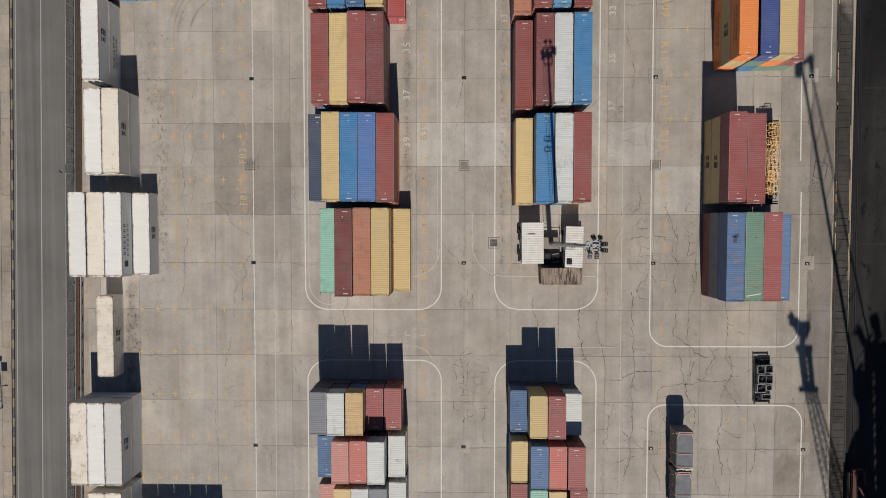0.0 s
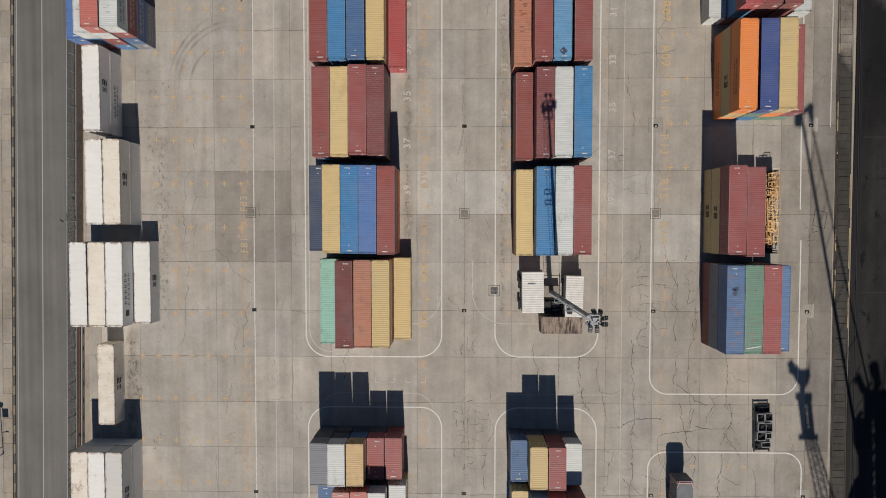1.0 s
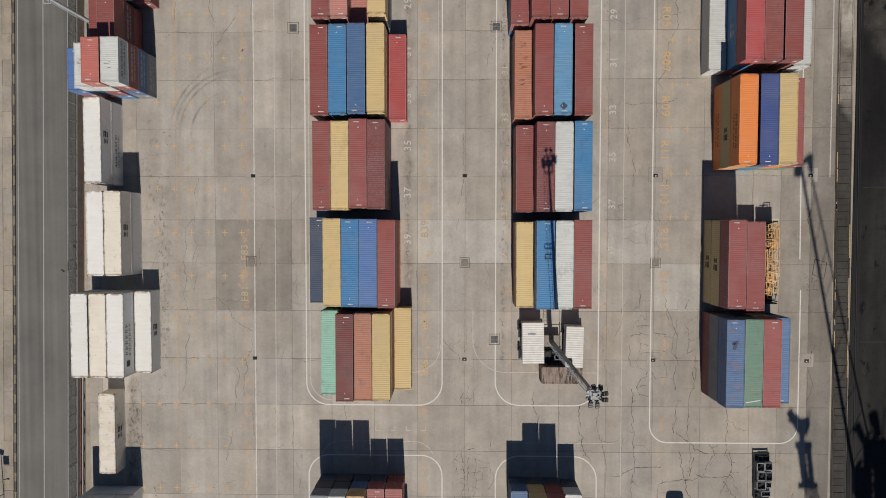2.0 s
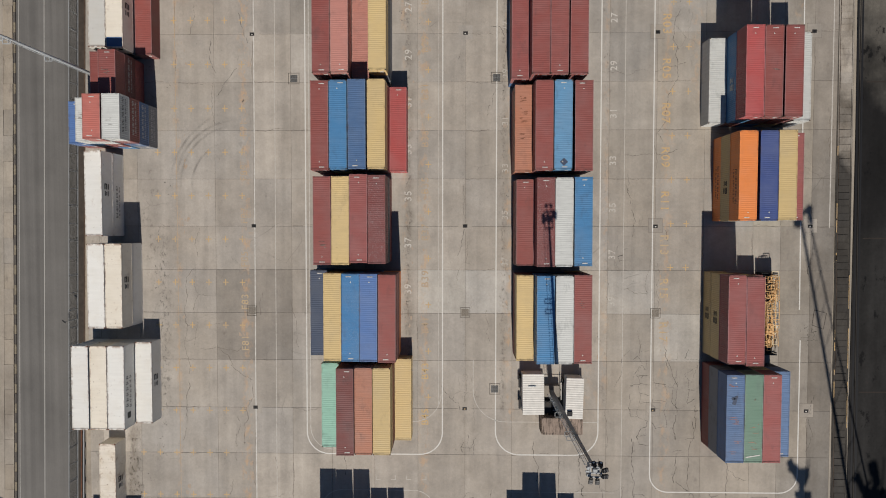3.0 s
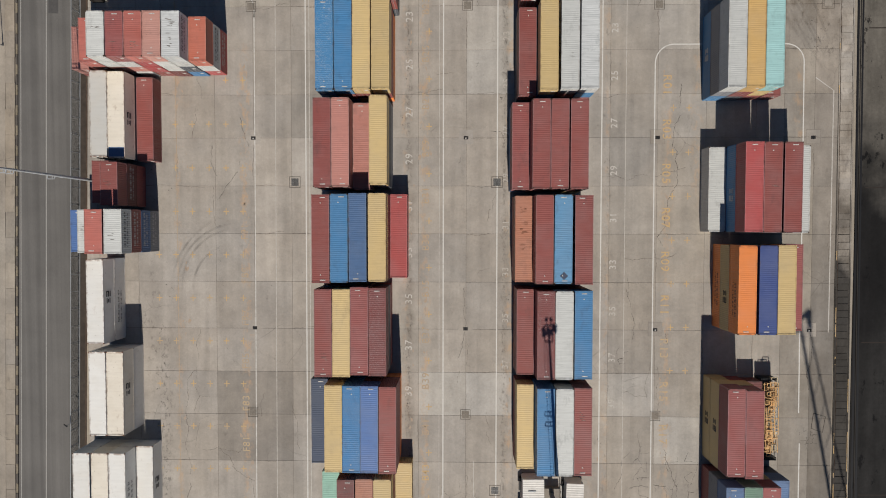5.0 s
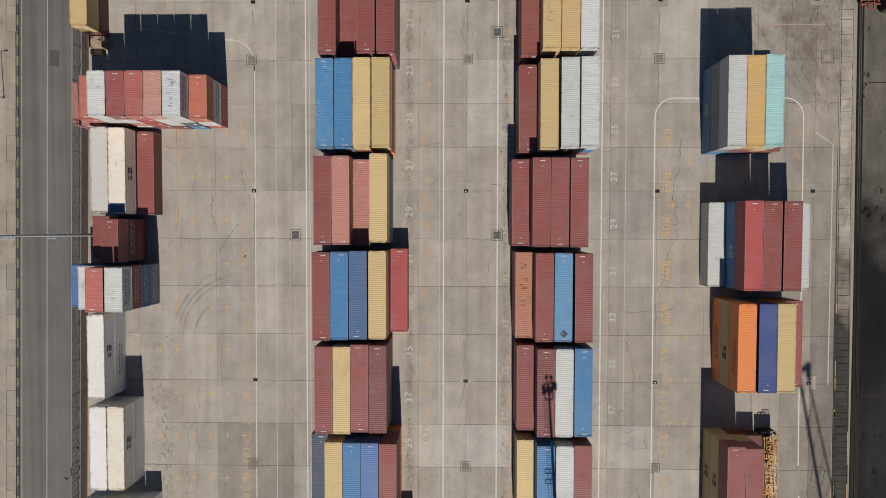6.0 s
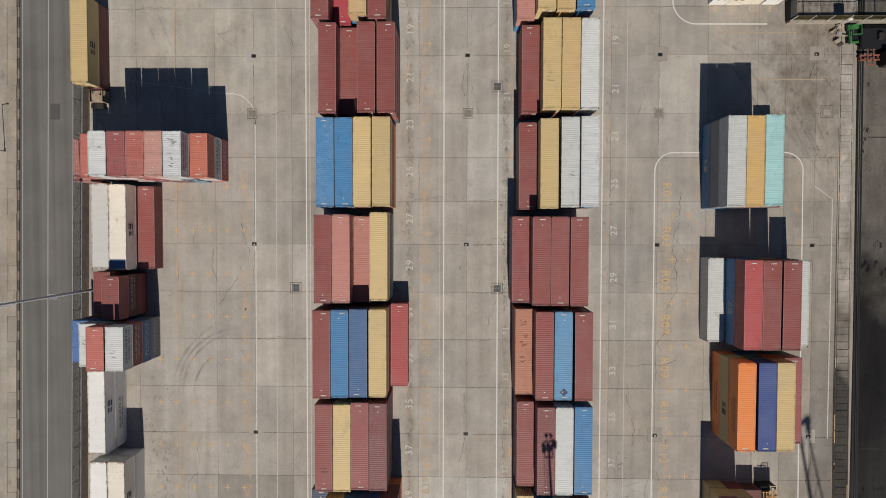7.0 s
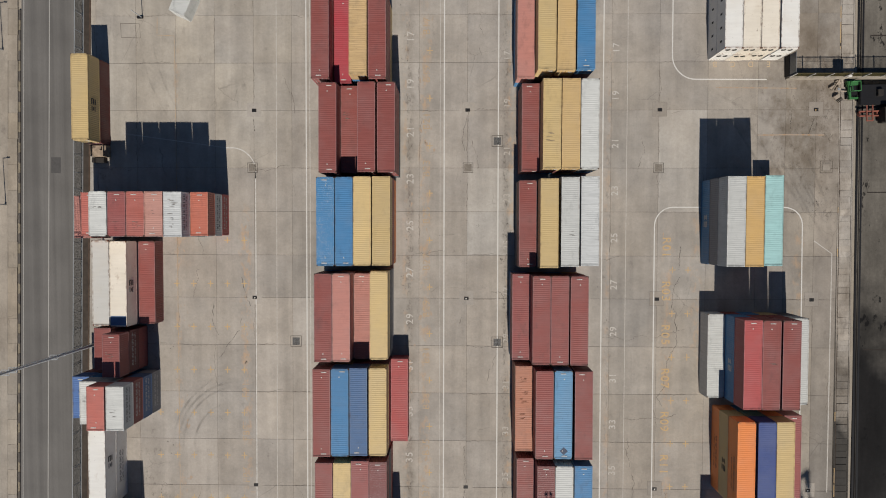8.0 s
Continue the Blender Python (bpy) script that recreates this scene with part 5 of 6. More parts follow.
# ---- the quay side: trench covers, rail ----
trench = thing("cable_trench", 57.62, 0, -0.03, 0.38, "cable trench closed with worn concrete cover slabs", "trench", kind="structure")
bm = bmesh.new()
box(bm, 0, 40, -0.02, 2.3, 300, 0.04)
part("trench_bed", bm, TRENCH_BED, trench)
COVER_MESHES = {(d, e): as_mesh("cover_slab", soft_box(bmesh.new(), 0, 0, 0, 1.66, d, 0.1, e)) for d in (0.82, 0.94, 1.06, 1.4) for e in (0.02, 0.008)}
y = -52.0
while y < 106:
    d = CR.choice((0.94, 1.06, 1.06)) if y < 40 else CR.choice((0.82, 0.82, 0.94)) if y < 72 else CR.choice((1.06, 1.4, 1.4))
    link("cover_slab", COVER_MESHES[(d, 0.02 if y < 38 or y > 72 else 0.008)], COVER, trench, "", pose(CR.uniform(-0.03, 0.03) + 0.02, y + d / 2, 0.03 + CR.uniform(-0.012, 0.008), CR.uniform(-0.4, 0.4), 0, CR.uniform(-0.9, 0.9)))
    y += d + (CR.choice((0.02, 0.03, 0.03, 0.07)) if y < 38 or y > 72 else CR.choice((0.006, 0.006, 0.03)))
bm = bmesh.new()
for x in (-0.97, 1.0):
    box(bm, x, 40, 0.02, 0.16, 300, 0.09)
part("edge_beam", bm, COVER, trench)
bm = bmesh.new()
box(bm, -0.86, 40, 0.025, 0.05, 300, 0.1)
part("edge_angle", bm, EDGE_DARK, trench)
bm = bmesh.new()
for _ in range(15):
    y, far = CR.uniform(-5, 96), CR.uniform(0.5, 2.6)
    ribbon(bm, [(-0.98, y), (-0.98, y + far)], 0.1, 0.07)
for y, far in ((1.0, 6.0), (-8.0, 7.0), (10.0, 5.0)):
    ribbon(bm, [(1.0, y), (1.0, y + far)], 0.09, 0.07)
part("edge_paint", bm, MARK_YELLOW, trench, "worn yellow edge paint")
crane_rail = thing("crane_rail", 59.74, 0, -0.03, 0.45, "dark steel crane rail in a groove of the quay", "rail", kind="structure")
bm = bmesh.new()
for x in (-0.32, 0.32):
    box(bm, x, 40, 0.012, 0.26, 300, 0.03)
part("groove", bm, BLACK, crane_rail)
bm = bmesh.new()
box(bm, 0, 40, 0.05, 0.09, 300, 0.1)
part("rail_head", bm, IRON, crane_rail)


bm = bmesh.new()
for y in (-26.5, -2.6, 20.5, 43.6, 67.0, 90.0):
    ribbon(bm, [(60.4, y), (110.0, y + 0.15)], 0.16, -0.026)
marking("quay_joint", bm, TAR, "dark joints across the quay asphalt")


# ---- marks that set single containers apart ----
def patch(ob, x, y, sx, sy, turn, material, name, label):
    bm = bmesh.new()
    box(bm, 0, 0, 0, sx, sy, 0.004)
    link(name, as_mesh(name, bm), material, ob, label, pose(x, y, ob["high"] - 0.022, 0, 0, turn))


patch(box_banded, 0.0, -5.3, 2.2, 1.4, 0, PAINT["b"], "dark_band", "dull grey-blue painted band")
scrapes(box_scorched, 0.1, -1.6, 1.3, 1.1, 9, 2.591)
scrapes(box_smeared, 0.0, 1.6, 1.6, 1.6, 9, 2.591)
scrapes(box_smeared, -0.2, -0.9, 1.4, 2.0, 8, 2.591)
scrapes(box_low, -0.4, 1.5, 1.2, 1.8, 12, box_low["high"])
for y in (4.2, 2.4, 1.2, -1.0):
    scrapes(box_rusty, 0.0, y, 1.8, 0.9, 6, box_rusty["high"], RUST, "dark red rusty streaks")
patch(box_blue, 0.1, -5.0, 0.78, 0.78, 45, PAINT["N"], "diamond_patch", "dark diamond-shaped patch")
patch(box_patched, -0.1, 2.9, 0.9, 0.35, 20, PAINT["N"], "paint_patch", "dark blue touched-up paint")
patch(box_patched, -0.1, 2.4, 0.5, 0.9, -15, PAINT["N"], "paint_patch", "dark blue touched-up paint")
for y in (4.6, 0.1, -0.4, -3.2, -4.7):
    scrapes(box_patched, WEAR.uniform(-0.3, 0.3), y, 1.8, 0.5, 4, box_patched["high"], PAINT["o"], "rusty scraped streaks")
scrapes(box_green, 0.1, 2.6, 0.9, 0.4, 4, box_green["high"], RUST, "rusty scraped streaks")
scrapes(box_green, 0.1, -2.0, 1.6, 5.0, 8, box_green["high"], PAINT["o"], "rusty scraped streaks")
patch(box_green, 0.0, -5.2, 2.0, 0.14, 10, SIGN_WHITE, "chalk_mark", "white scribbled mark")


# ---- the lamp mast and what stands round it ----
def light_mast(x, y, lean, grey, base, label, slim=1.0, tall=1.0):
    """A floodlight mast: plinth, tapering pole, ladder, rest platforms, and a square head with six lamps. base: the plinth's middle, size and height."""
    ob = thing("light_mast", x, y, 0, 0, label, "light mast", "light masts")
    ob.matrix_basis = pose(x, y, 0, *lean)
    ob.scale.z = tall
    bm = bmesh.new()
    soft_box(bm, base[0], base[1], base[4] / 2, base[2], base[3], base[4], 0.06)
    part("plinth", bm, PLINTH, ob, "square concrete plinth")
    bm = bmesh.new()
    for z0, z1, r0, r1 in ((0.4, 11, 0.36, 0.29), (11, 21, 0.29, 0.22), (21, 31.8, 0.22, 0.15)):
        rod(bm, (0, 0, z0), (0, 0, z1), r0 * slim, r1 * slim, 12)
        rod(bm, (0, 0, z0), (0, 0, z0 + 0.5), r0 * slim + 0.03, None, 12)
    part("pole", bm, grey, ob)
    bm = bmesh.new()
    for sx in (-0.2, 0.2):
        rod(bm, (sx - 0.62, 0.0, 2.5), (sx - 0.55, 0.0, 30.5), 0.03, None, 5)
    for i in range(70):
        rod(bm, (-0.82, 0, 2.8 + 0.4 * i), (-0.4, 0, 2.8 + 0.4 * i), 0.018, None, 4)
    part("ladder", bm, STEEL, ob)
    for z, s in ((12.5, 0.55), (20.4, 0.55), (21.7, 0.55)):
        bm = bmesh.new()
        for sx, sy, w, d in ((0, -1, 2 * s, 0.12), (0, 0.1, 2 * s, 0.12), (1, -0.45, 0.12, s * 1.1), (-1, -0.45, 0.12, s * 1.1), (0.35, -0.45, 0.1, s)):
            box(bm, sx * s * 0.9 - 0.65, sy * s + 0.1, z, w * 0.9, d * 0.7, 0.08)
        part("rest_platform", bm, grey, ob, "small open steel rest platform")
    bm = bmesh.new()
    for z in (31.2, 32.3):
        for sy in (-0.5, 0.5):
            box(bm, -0.05, sy, z, 1.25, 0.12, 0.14)
        for sx in (-0.6, 0.5):
            box(bm, sx, 0, z, 0.12, 1.1, 0.14)
    for sx in (-0.6, 0.5):
        for sy in (-0.5, 0.5):
            box(bm, sx, sy, 31.75, 0.12, 0.12, 1.1)
    box(bm, -0.05, -0.1, 32.3, 1.1, 0.1, 0.12), box(bm, 0.1, 0.1, 31.9, 0.6, 0.7, 0.06)
    soft_box(bm, -0.1, 0.1, 32.1, 0.45, 0.4, 0.5, 0.05)
    box(bm, -0.8, 0.0, 32.2, 0.45, 0.16, 0.12), box(bm, -0.75, 0.3, 32.0, 0.3, 0.24, 0.5, 0.5), box(bm, -0.75, -0.4, 32.0, 0.3, 0.24, 0.5, -0.4)
    part("head_frame", bm, STEEL, ob, "square steel head cage")
    for dx, dy, turn, tip in ((-0.3, 0.9, 14, -58), (0.33, 0.88, -14, -58), (0.8, 0.24, -84, -22), (0.8, -0.36, -94, -22), (0.07, -0.88, 184, -22), (-0.58, -0.82, 178, -22)):
        bm = bmesh.new()
        soft_box(bm, 0, 0.02, 0, 0.42, 0.66, 0.26, 0.05)
        box(bm, 0, -0.36, 0, 0.14, 0.2, 0.12)
        lamp = part("floodlight", bm, BLACK, ob, "black floodlight housing")
        lift = 0.35 if dy > 0.7 else 0.1
        lamp.matrix_local = pose(dx, dy, 32.4 + lift, tip, 0, turn)
        part("lamp_arm", rod(bmesh.new(), (dx * 0.7, dy * 0.6, 32.3), (dx * 0.95, dy * 0.95, 32.4 + lift), 0.07, None, 6), BLACK, ob)
        bm = bmesh.new()
        if dy > 0.7:
            box(bm, 0, 0.14, 0.136, 0.2, 0.16, 0.012)
        else:
            for sy in (-0.12, 0.16):
                box(bm, 0, sy, 0.133, 0.3, 0.05, 0.012)
        part("lens" if dy > 0.7 else "cooling_rib", bm, GLASS_LAMP if dy > 0.7 else POLE_GREY, lamp, "pale lamp glass" if dy > 0.7 else "grey housing ribs")
    return ob


light_mast(14.25, -2.55, (-1.1, -1.12, 0), POLE_GREY, (0.05, 0.1, 2.3, 1.75, 1.15), "tall grey steel floodlight mast with a ring of lamps")


def cabin(x, y, w, d, turn, wheels, label):
    ob = thing("portable_cabin", x, y, 0, turn, label, "portable cabin", "cabins by the mast")
    bm = bmesh.new()
    soft_box(bm, 0, 0, 1.85, w - 0.12, d - 0.12, 2.5, 0.06)
    part("body", bm, GALV_WHITE, ob)
    bm = bmesh.new()
    corrugated(bm, d, 0.33, 0.016, lambda s, f, e: ((w / 2) * (1 - 2 * e), s, 3.16 + f))
    box(bm, 0, 0, 3.12, w, d, 0.06)
    part("roof", bm, GALV_WHITE, ob, "ribbed white sheet-metal roof")
    bm = bmesh.new()
    for sx in (-1, 1):
        box(bm, sx * (w / 2 - 0.3), 0, 0.5, 0.16, d, 0.22)
    part("chassis_beam", bm, BLACK, ob)
    for sx in (-1, 1):
        for sy in (-0.36, 0.33):
            bm = bmesh.new()
            cx = sx * (w / 2 + wheels)
            rod(bm, (cx - 0.15, sy * d, 0.45), (cx + 0.15, sy * d, 0.45), 0.45, None, 16)
            wheel = part("wheel", bm, TYRE, ob, "black rubber wheel")
            bm = bmesh.new()
            rod(bm, (cx - 0.165, sy * d, 0.45), (cx + 0.165, sy * d, 0.45), 0.22, None, 12)
            part("rim", bm, STEEL, wheel)
    return ob


cab = cabin(11.25, -2.4, 3.15, 6.0, 0.6, 0.1, "white ribbed-roof cabin trailer with wheels by the mast")
bm = bmesh.new()
box(bm, -0.2, 1.25, 3.24, 1.1, 0.16, 0.06)
part("roof_vent", bm, STEEL, cab)
bm = bmesh.new()
for sy in (1.2, -2.0):
    soft_box(bm, -1.78, sy, 0.95, 0.36, 1.5, 0.14, 0.05)
part("mudguard", bm, BLACK, cab)
cab = cabin(17.27, -2.96, 2.55, 6.0, -1.6, -0.05, "narrow white ribbed-roof cabin trailer by the mast")
bm = bmesh.new()
soft_box(bm, -0.65, -2.2, 3.3, 0.75, 0.7, 0.25, 0.05)
part("roof_hatch", bm, BLACK, cab)
bm = bmesh.new()
soft_box(bm, 1.45, 1.7, 0.9, 0.3, 1.2, 1.3, 0.06)
part("side_box", bm, BLACK, cab)
PAINT["Z"] = RUST_ROOF
WORDS["Z"] = "rust-streaked brown"
container(15.6, -7.3, 0, 20, 2.591, False, "Z", 90, False)
bm = bmesh.new()
soft_box(bm, 14.3, -2.6, 0.04, 2.9, 4.9, 0.1, 0.03)
tagged(link("mast_pad", as_mesh("mast_pad", bm), SLAB_LIGHT), "pale raised concrete pad under the lamp mast", "pad", kind="structure")
gen = thing("generator", 14.2, -4.75, 0.09, 0, "black skid-mounted generator between the cabins", "generator")
bm = bmesh.new()
soft_box(bm, -0.6, 0, 0.65, 1.15, 1.9, 1.3, 0.06)
soft_box(bm, 0.7, 0, 0.5, 1.2, 1.9, 1.0, 0.06)
part("housing", bm, BLACK, gen)
bm = bmesh.new()
rod(bm, (-0.6, 0.45, 1.3), (-0.6, 0.45, 1.38), 0.34, None, 16)
part("fan_cowl", bm, IRON, gen)
bm = bmesh.new()
for sy in (-0.6, 0.0, 0.6):
    rod(bm, (0.2, sy, 1.03), (1.2, sy + 0.2, 1.03), 0.04, None, 6)
part("pipe", bm, STEEL, gen)
post = thing("gate_post", 15.65, -2.4, 0.09, 0, "white painted steel post rail beside the mast", "post")
bm = bmesh.new()
for sy in (-1.2, 0, 1.2):
    rod(bm, (0, sy, 0), (0, sy, 1.1), 0.06, None, 8)
part("upright", bm, SIGN_WHITE, post)
bm = bmesh.new()
rod(bm, (0, -1.3, 1.1), (0, 1.3, 1.1), 0.06, None, 8)
part("top_rail", bm, SIGN_WHITE, post)


# ---- the mast behind the fence ----
light_mast(-53.2, 44.35, (0, 0, 0), STEEL, (0, 0, 0.9, 0.9, 0.5), "very tall pale steel floodlight mast by the fence", 0.62, 0.94)


# ---- lamps and a sign on the sidewalk across the road ----
def sidewalk_lamp(x, y, tall):
    ob = thing("street_lamp", x, y, 0.03, 0, "slim grey street lamp on the sidewalk with a short arm", "street lamp", "sidewalk lamps")
    part("pole", rod(bmesh.new(), (0, 0, 0), (0, 0, tall), 0.075, 0.05, 8), POLE_GREY, ob)
    part("arm", rod(bmesh.new(), (0, 0, tall - 0.05), (0.75, 0.1, tall), 0.05, None, 6), POLE_GREY, ob)
    part("lamp_head", soft_box(bmesh.new(), 0.85, 0.1, tall, 0.5, 0.2, 0.12, 0.04), POLE_GREY, ob)
    part("base", rod(bmesh.new(), (0, 0, 0), (0, 0, 0.35), 0.13, None, 8), POLE_GREY, ob)


sidewalk_lamp(-68.75, 65.0, 6.6), sidewalk_lamp(-68.75, 88.3, 6.6), sidewalk_lamp(-70.3, -28.1, 3.2)
sign = thing("road_sign", -70.35, -27.0, 0.03, 0, "tall road sign with two boards on the sidewalk", "sign")
part("pole", rod(bmesh.new(), (0, 0, 0), (0, 0, 6.6), 0.07, None, 8), POLE_GREY, sign)
part("board", box(bmesh.new(), 0.0, 0, 6.2, 0.95, 0.06, 0.75, 0, Matrix.Rotation(0.3, 4, "Y")), POLE_GREY, sign, "plain grey board")
part("board", box(bmesh.new(), 0.75, 0, 5.0, 0.95, 0.06, 1.25), POLE_GREY, sign, "plain grey board")


# ---- flat rack with orange steel frames, beside the tall stack ----
rack = thing("flat_rack", 45.85, 9.4, -0.07, 0, "dark open flat rack loaded with tangled orange-yellow steel frames", "flat rack")
bm = bmesh.new()
box(bm, 0, 0, 0.32, 2.4, 12.19, 0.5)
for sx in (-1.1, 1.1):
    for i in range(7):
        box(bm, sx, -5.7 + 1.9 * i, 1.3, 0.14, 0.14, 1.6)
for sy in (-1, 1):
    box(bm, 0, sy * 6.0, 1.25, 2.4, 0.16, 1.6)
part("rack_bed", bm, BLACK, rack)
FR = random.Random(21)
for n, (y0, y1, z) in enumerate(((2.2, 5.6, 2.7), (1.9, 5.4, 2.2), (-2.0, 2.0, 2.75), (-2.2, 1.8, 2.3), (-4.6, -1.9, 2.8), (-4.9, -2.2, 2.3), (0.0, 4.6, 1.7), (-4.8, 0.2, 1.7))):
    bm = bmesh.new()
    xs = sorted(FR.uniform(-1.1, 1.1) for _ in range(6))
    xs[0], xs[-1] = -1.1 + FR.uniform(0, 0.2), 1.1 - FR.uniform(0, 0.2)
    for xx in xs:
        rod(bm, (xx, y0, z + FR.uniform(-0.1, 0.1)), (xx + FR.uniform(-0.12, 0.12), y1, z + FR.uniform(-0.1, 0.1)), 0.055, None, 6)
    for k in range(13):
        yy = y0 + (y1 - y0) * (k + FR.uniform(0.1, 0.9)) / 13
        a, b = sorted(FR.sample(xs, 2))
        rod(bm, (a, yy, z + 0.05), (b, yy + FR.uniform(-0.25, 0.25), z + 0.08), 0.05, None, 6)
        rod(bm, (a, yy, z), (a + FR.uniform(-0.1, 0.1), yy, z - 0.5), 0.045, None, 6)
    part("steel_frame", bm, ORANGE_STEEL if n != 3 else GALV_WHITE, rack, "orange-yellow welded tube frame" if n != 3 else "white welded tube frame")
for k in range(26):
    bm = bmesh.new()
    cx, cy, z, hx, hy = FR.uniform(-0.65, 0.65), FR.uniform(-4.9, 5.6), FR.uniform(2.4, 2.95), FR.uniform(0.2, 0.45), FR.uniform(0.3, 0.8)
    corners = [(cx - hx, cy - hy, z), (cx + hx, cy - hy, z), (cx + hx, cy + hy, z), (cx - hx, cy + hy, z)]
    for a, b in zip(corners, corners[1:] + corners[:1]):
        rod(bm, a, b, 0.05, None, 6)
    for q in corners:
        rod(bm, q, (q[0], q[1], z - 0.4), 0.045, None, 6)
    part("tube_frame", bm, CREAM_STEEL if k % 3 == 0 else ORANGE_STEEL, rack, "small welded tube frame")
for k in range(2):
    bm = bmesh.new()
    bmesh.ops.create_cone(bm, segments=18, radius1=0.5, radius2=0.5, depth=0.35, matrix=Matrix.Translation((-0.65 + 0.2 * k, 2.7 + 1.2 * k, 2.75)))
    part("cable_drum", bm, BLACK, rack, "black coiled cable drum")


# ---- tarped loads on a flat trailer ----
load = thing("flat_trailer", 33.4, -36.0, 0, 0, "flat trailer carrying two grey tarped and strapped loads", "trailer")
bm = bmesh.new()
box(bm, 0, 0, 0.85, 2.45, 12.0, 0.3)
for sx in (-0.5, 0.5):
    box(bm, sx, 0, 0.6, 0.2, 11.6, 0.3)
part("trailer_bed", bm, BLACK, load)
for sx in (-0.95, 0.95):
    for sy in (-4.6, -3.4, 3.9):
        bm = bmesh.new()
        rod(bm, (sx - 0.2, sy, 0.48), (sx + 0.2, sy, 0.48), 0.48, None, 16)
        part("wheel", bm, TYRE, load)
for y0, y1, w, h in ((0.7, 6.3, 2.4, 2.95), (-5.9, 0.25, 2.3, 2.6)):
    bm = bmesh.new()
    soft_box(bm, 0, (y0 + y1) / 2, 1.0 + h / 2, w, y1 - y0, h, 0.07)
    bmesh.ops.subdivide_edges(bm, edges=[e for e in bm.edges if e.calc_length() > 1], cuts=7, use_grid_fill=True)
    for v in bm.verts:
        v.co += Vector((noise.noise(v.co * 1.3), noise.noise(v.co * 1.3 + Vector((7, 0, 0))), noise.noise(v.co * 1.1 + Vector((0, 9, 0))))) * 0.06
    cover = part("tarp", bm, TARP, load, "wrinkled grey tarpaulin")
    for yy in (y0 + 0.4, (y0 + y1) / 2 - 0.5, y1 - 0.35):
        bm = bmesh.new()
        for a, b in (((-w / 2 - 0.05, yy, 0.9), (-w / 2 - 0.05, yy, 1.0 + h - 0.2)), ((-w / 2 - 0.05, yy, 1.0 + h - 0.2), (-w / 2 + 0.2, yy, 1.04 + h)), ((-w / 2 + 0.2, yy, 1.05 + h), (w / 2 - 0.2, yy, 1.05 + h)),
                     ((w / 2 - 0.2, yy, 1.04 + h), (w / 2 + 0.05, yy, 1.0 + h - 0.2)), ((w / 2 + 0.05, yy, 1.0 + h - 0.2), (w / 2 + 0.05, yy, 0.9))):
            rod(bm, a, b, 0.06, None, 5)
        part("strap", bm, STRAP, cover, "pale pink tie-down strap")
    bm = bmesh.new()
    for k in range(4):
        ya = y0 + (y1 - y0) * k / 4
        rod(bm, (-w / 2 - 0.06, ya, 1.1), (-w / 2 - 0.06, ya + (y1 - y0) / 8, 2.9), 0.03, None, 4)
        rod(bm, (-w / 2 - 0.06, ya + (y1 - y0) / 8, 2.9), (-w / 2 - 0.06, ya + (y1 - y0) / 4, 1.1), 0.02, None, 4)
    part("rope", bm, STRAP, cover)
    bm = bmesh.new()
    for sx in (-1, 1):
        rod(bm, (sx * (w / 2 - 0.02), y1 - 1.1, 1.03 + h), (sx * (w / 2 - 0.35), y1 - 0.1, 1.05 + h), 0.05, None, 5)
    rod(bm, (-w / 2 + 0.35, y1 - 0.1, 1.05 + h), (w / 2 - 0.35, y1 - 0.1, 1.05 + h), 0.05, None, 5)
    part("hem", bm, STRAP, cover, "pale hem cord round the end of the tarp")
    # lifted edge; the glint on its folds is put into the white colour
    bm = bmesh.new()
    for k in range(9):
        soft_box(bm, (k - 4) * w / 9, y0 + FR.uniform(-0.06, 0.06), 1.0 + h + FR.uniform(-0.04, 0.05), w / 9 + 0.06, FR.uniform(0.12, 0.3), 0.08, 0.03, FR.uniform(-0.3, 0.3))
    part("loose_edge", bm, GALV_WHITE, cover, "crumpled lifted edge of the tarp, its glint coloured white")


# ---- low black chassis with open crates ----
chassis = thing("cargo_chassis", 46.05, -23.05, 0, 1.0, "low black steel chassis carrying open grey crates", "chassis")
bm = bmesh.new()
for sx in (-1.15, 1.05):
    box(bm, sx, 0.1, 0.42, 0.14, 7.3, 0.22)
part("side_rail", bm, BLACK, chassis)
for sy in (3.65, 2.3, 0.5, -1.4, -3.2):
    part("cross_member", box(bmesh.new(), -0.05, sy, 0.4, 2.2, 0.14, 0.18), BLACK, chassis)
part("deck_plate", box(bmesh.new(), 0.35, 2.75, 0.5, 1.5, 0.9, 0.06), BLACK, chassis)
part("deck_plate", box(bmesh.new(), 0.1, -2.9, 0.36, 2.0, 0.9, 0.05), BLACK, chassis)
for sx in (-1, 1):
    for sy in (-3.0, 2.9):
        bm = bmesh.new()
        rod(bm, (sx * 0.75 - 0.13, sy, 0.3), (sx * 0.75 + 0.13, sy, 0.3), 0.3, None, 12)
        part("wheel", bm, TYRE, chassis)
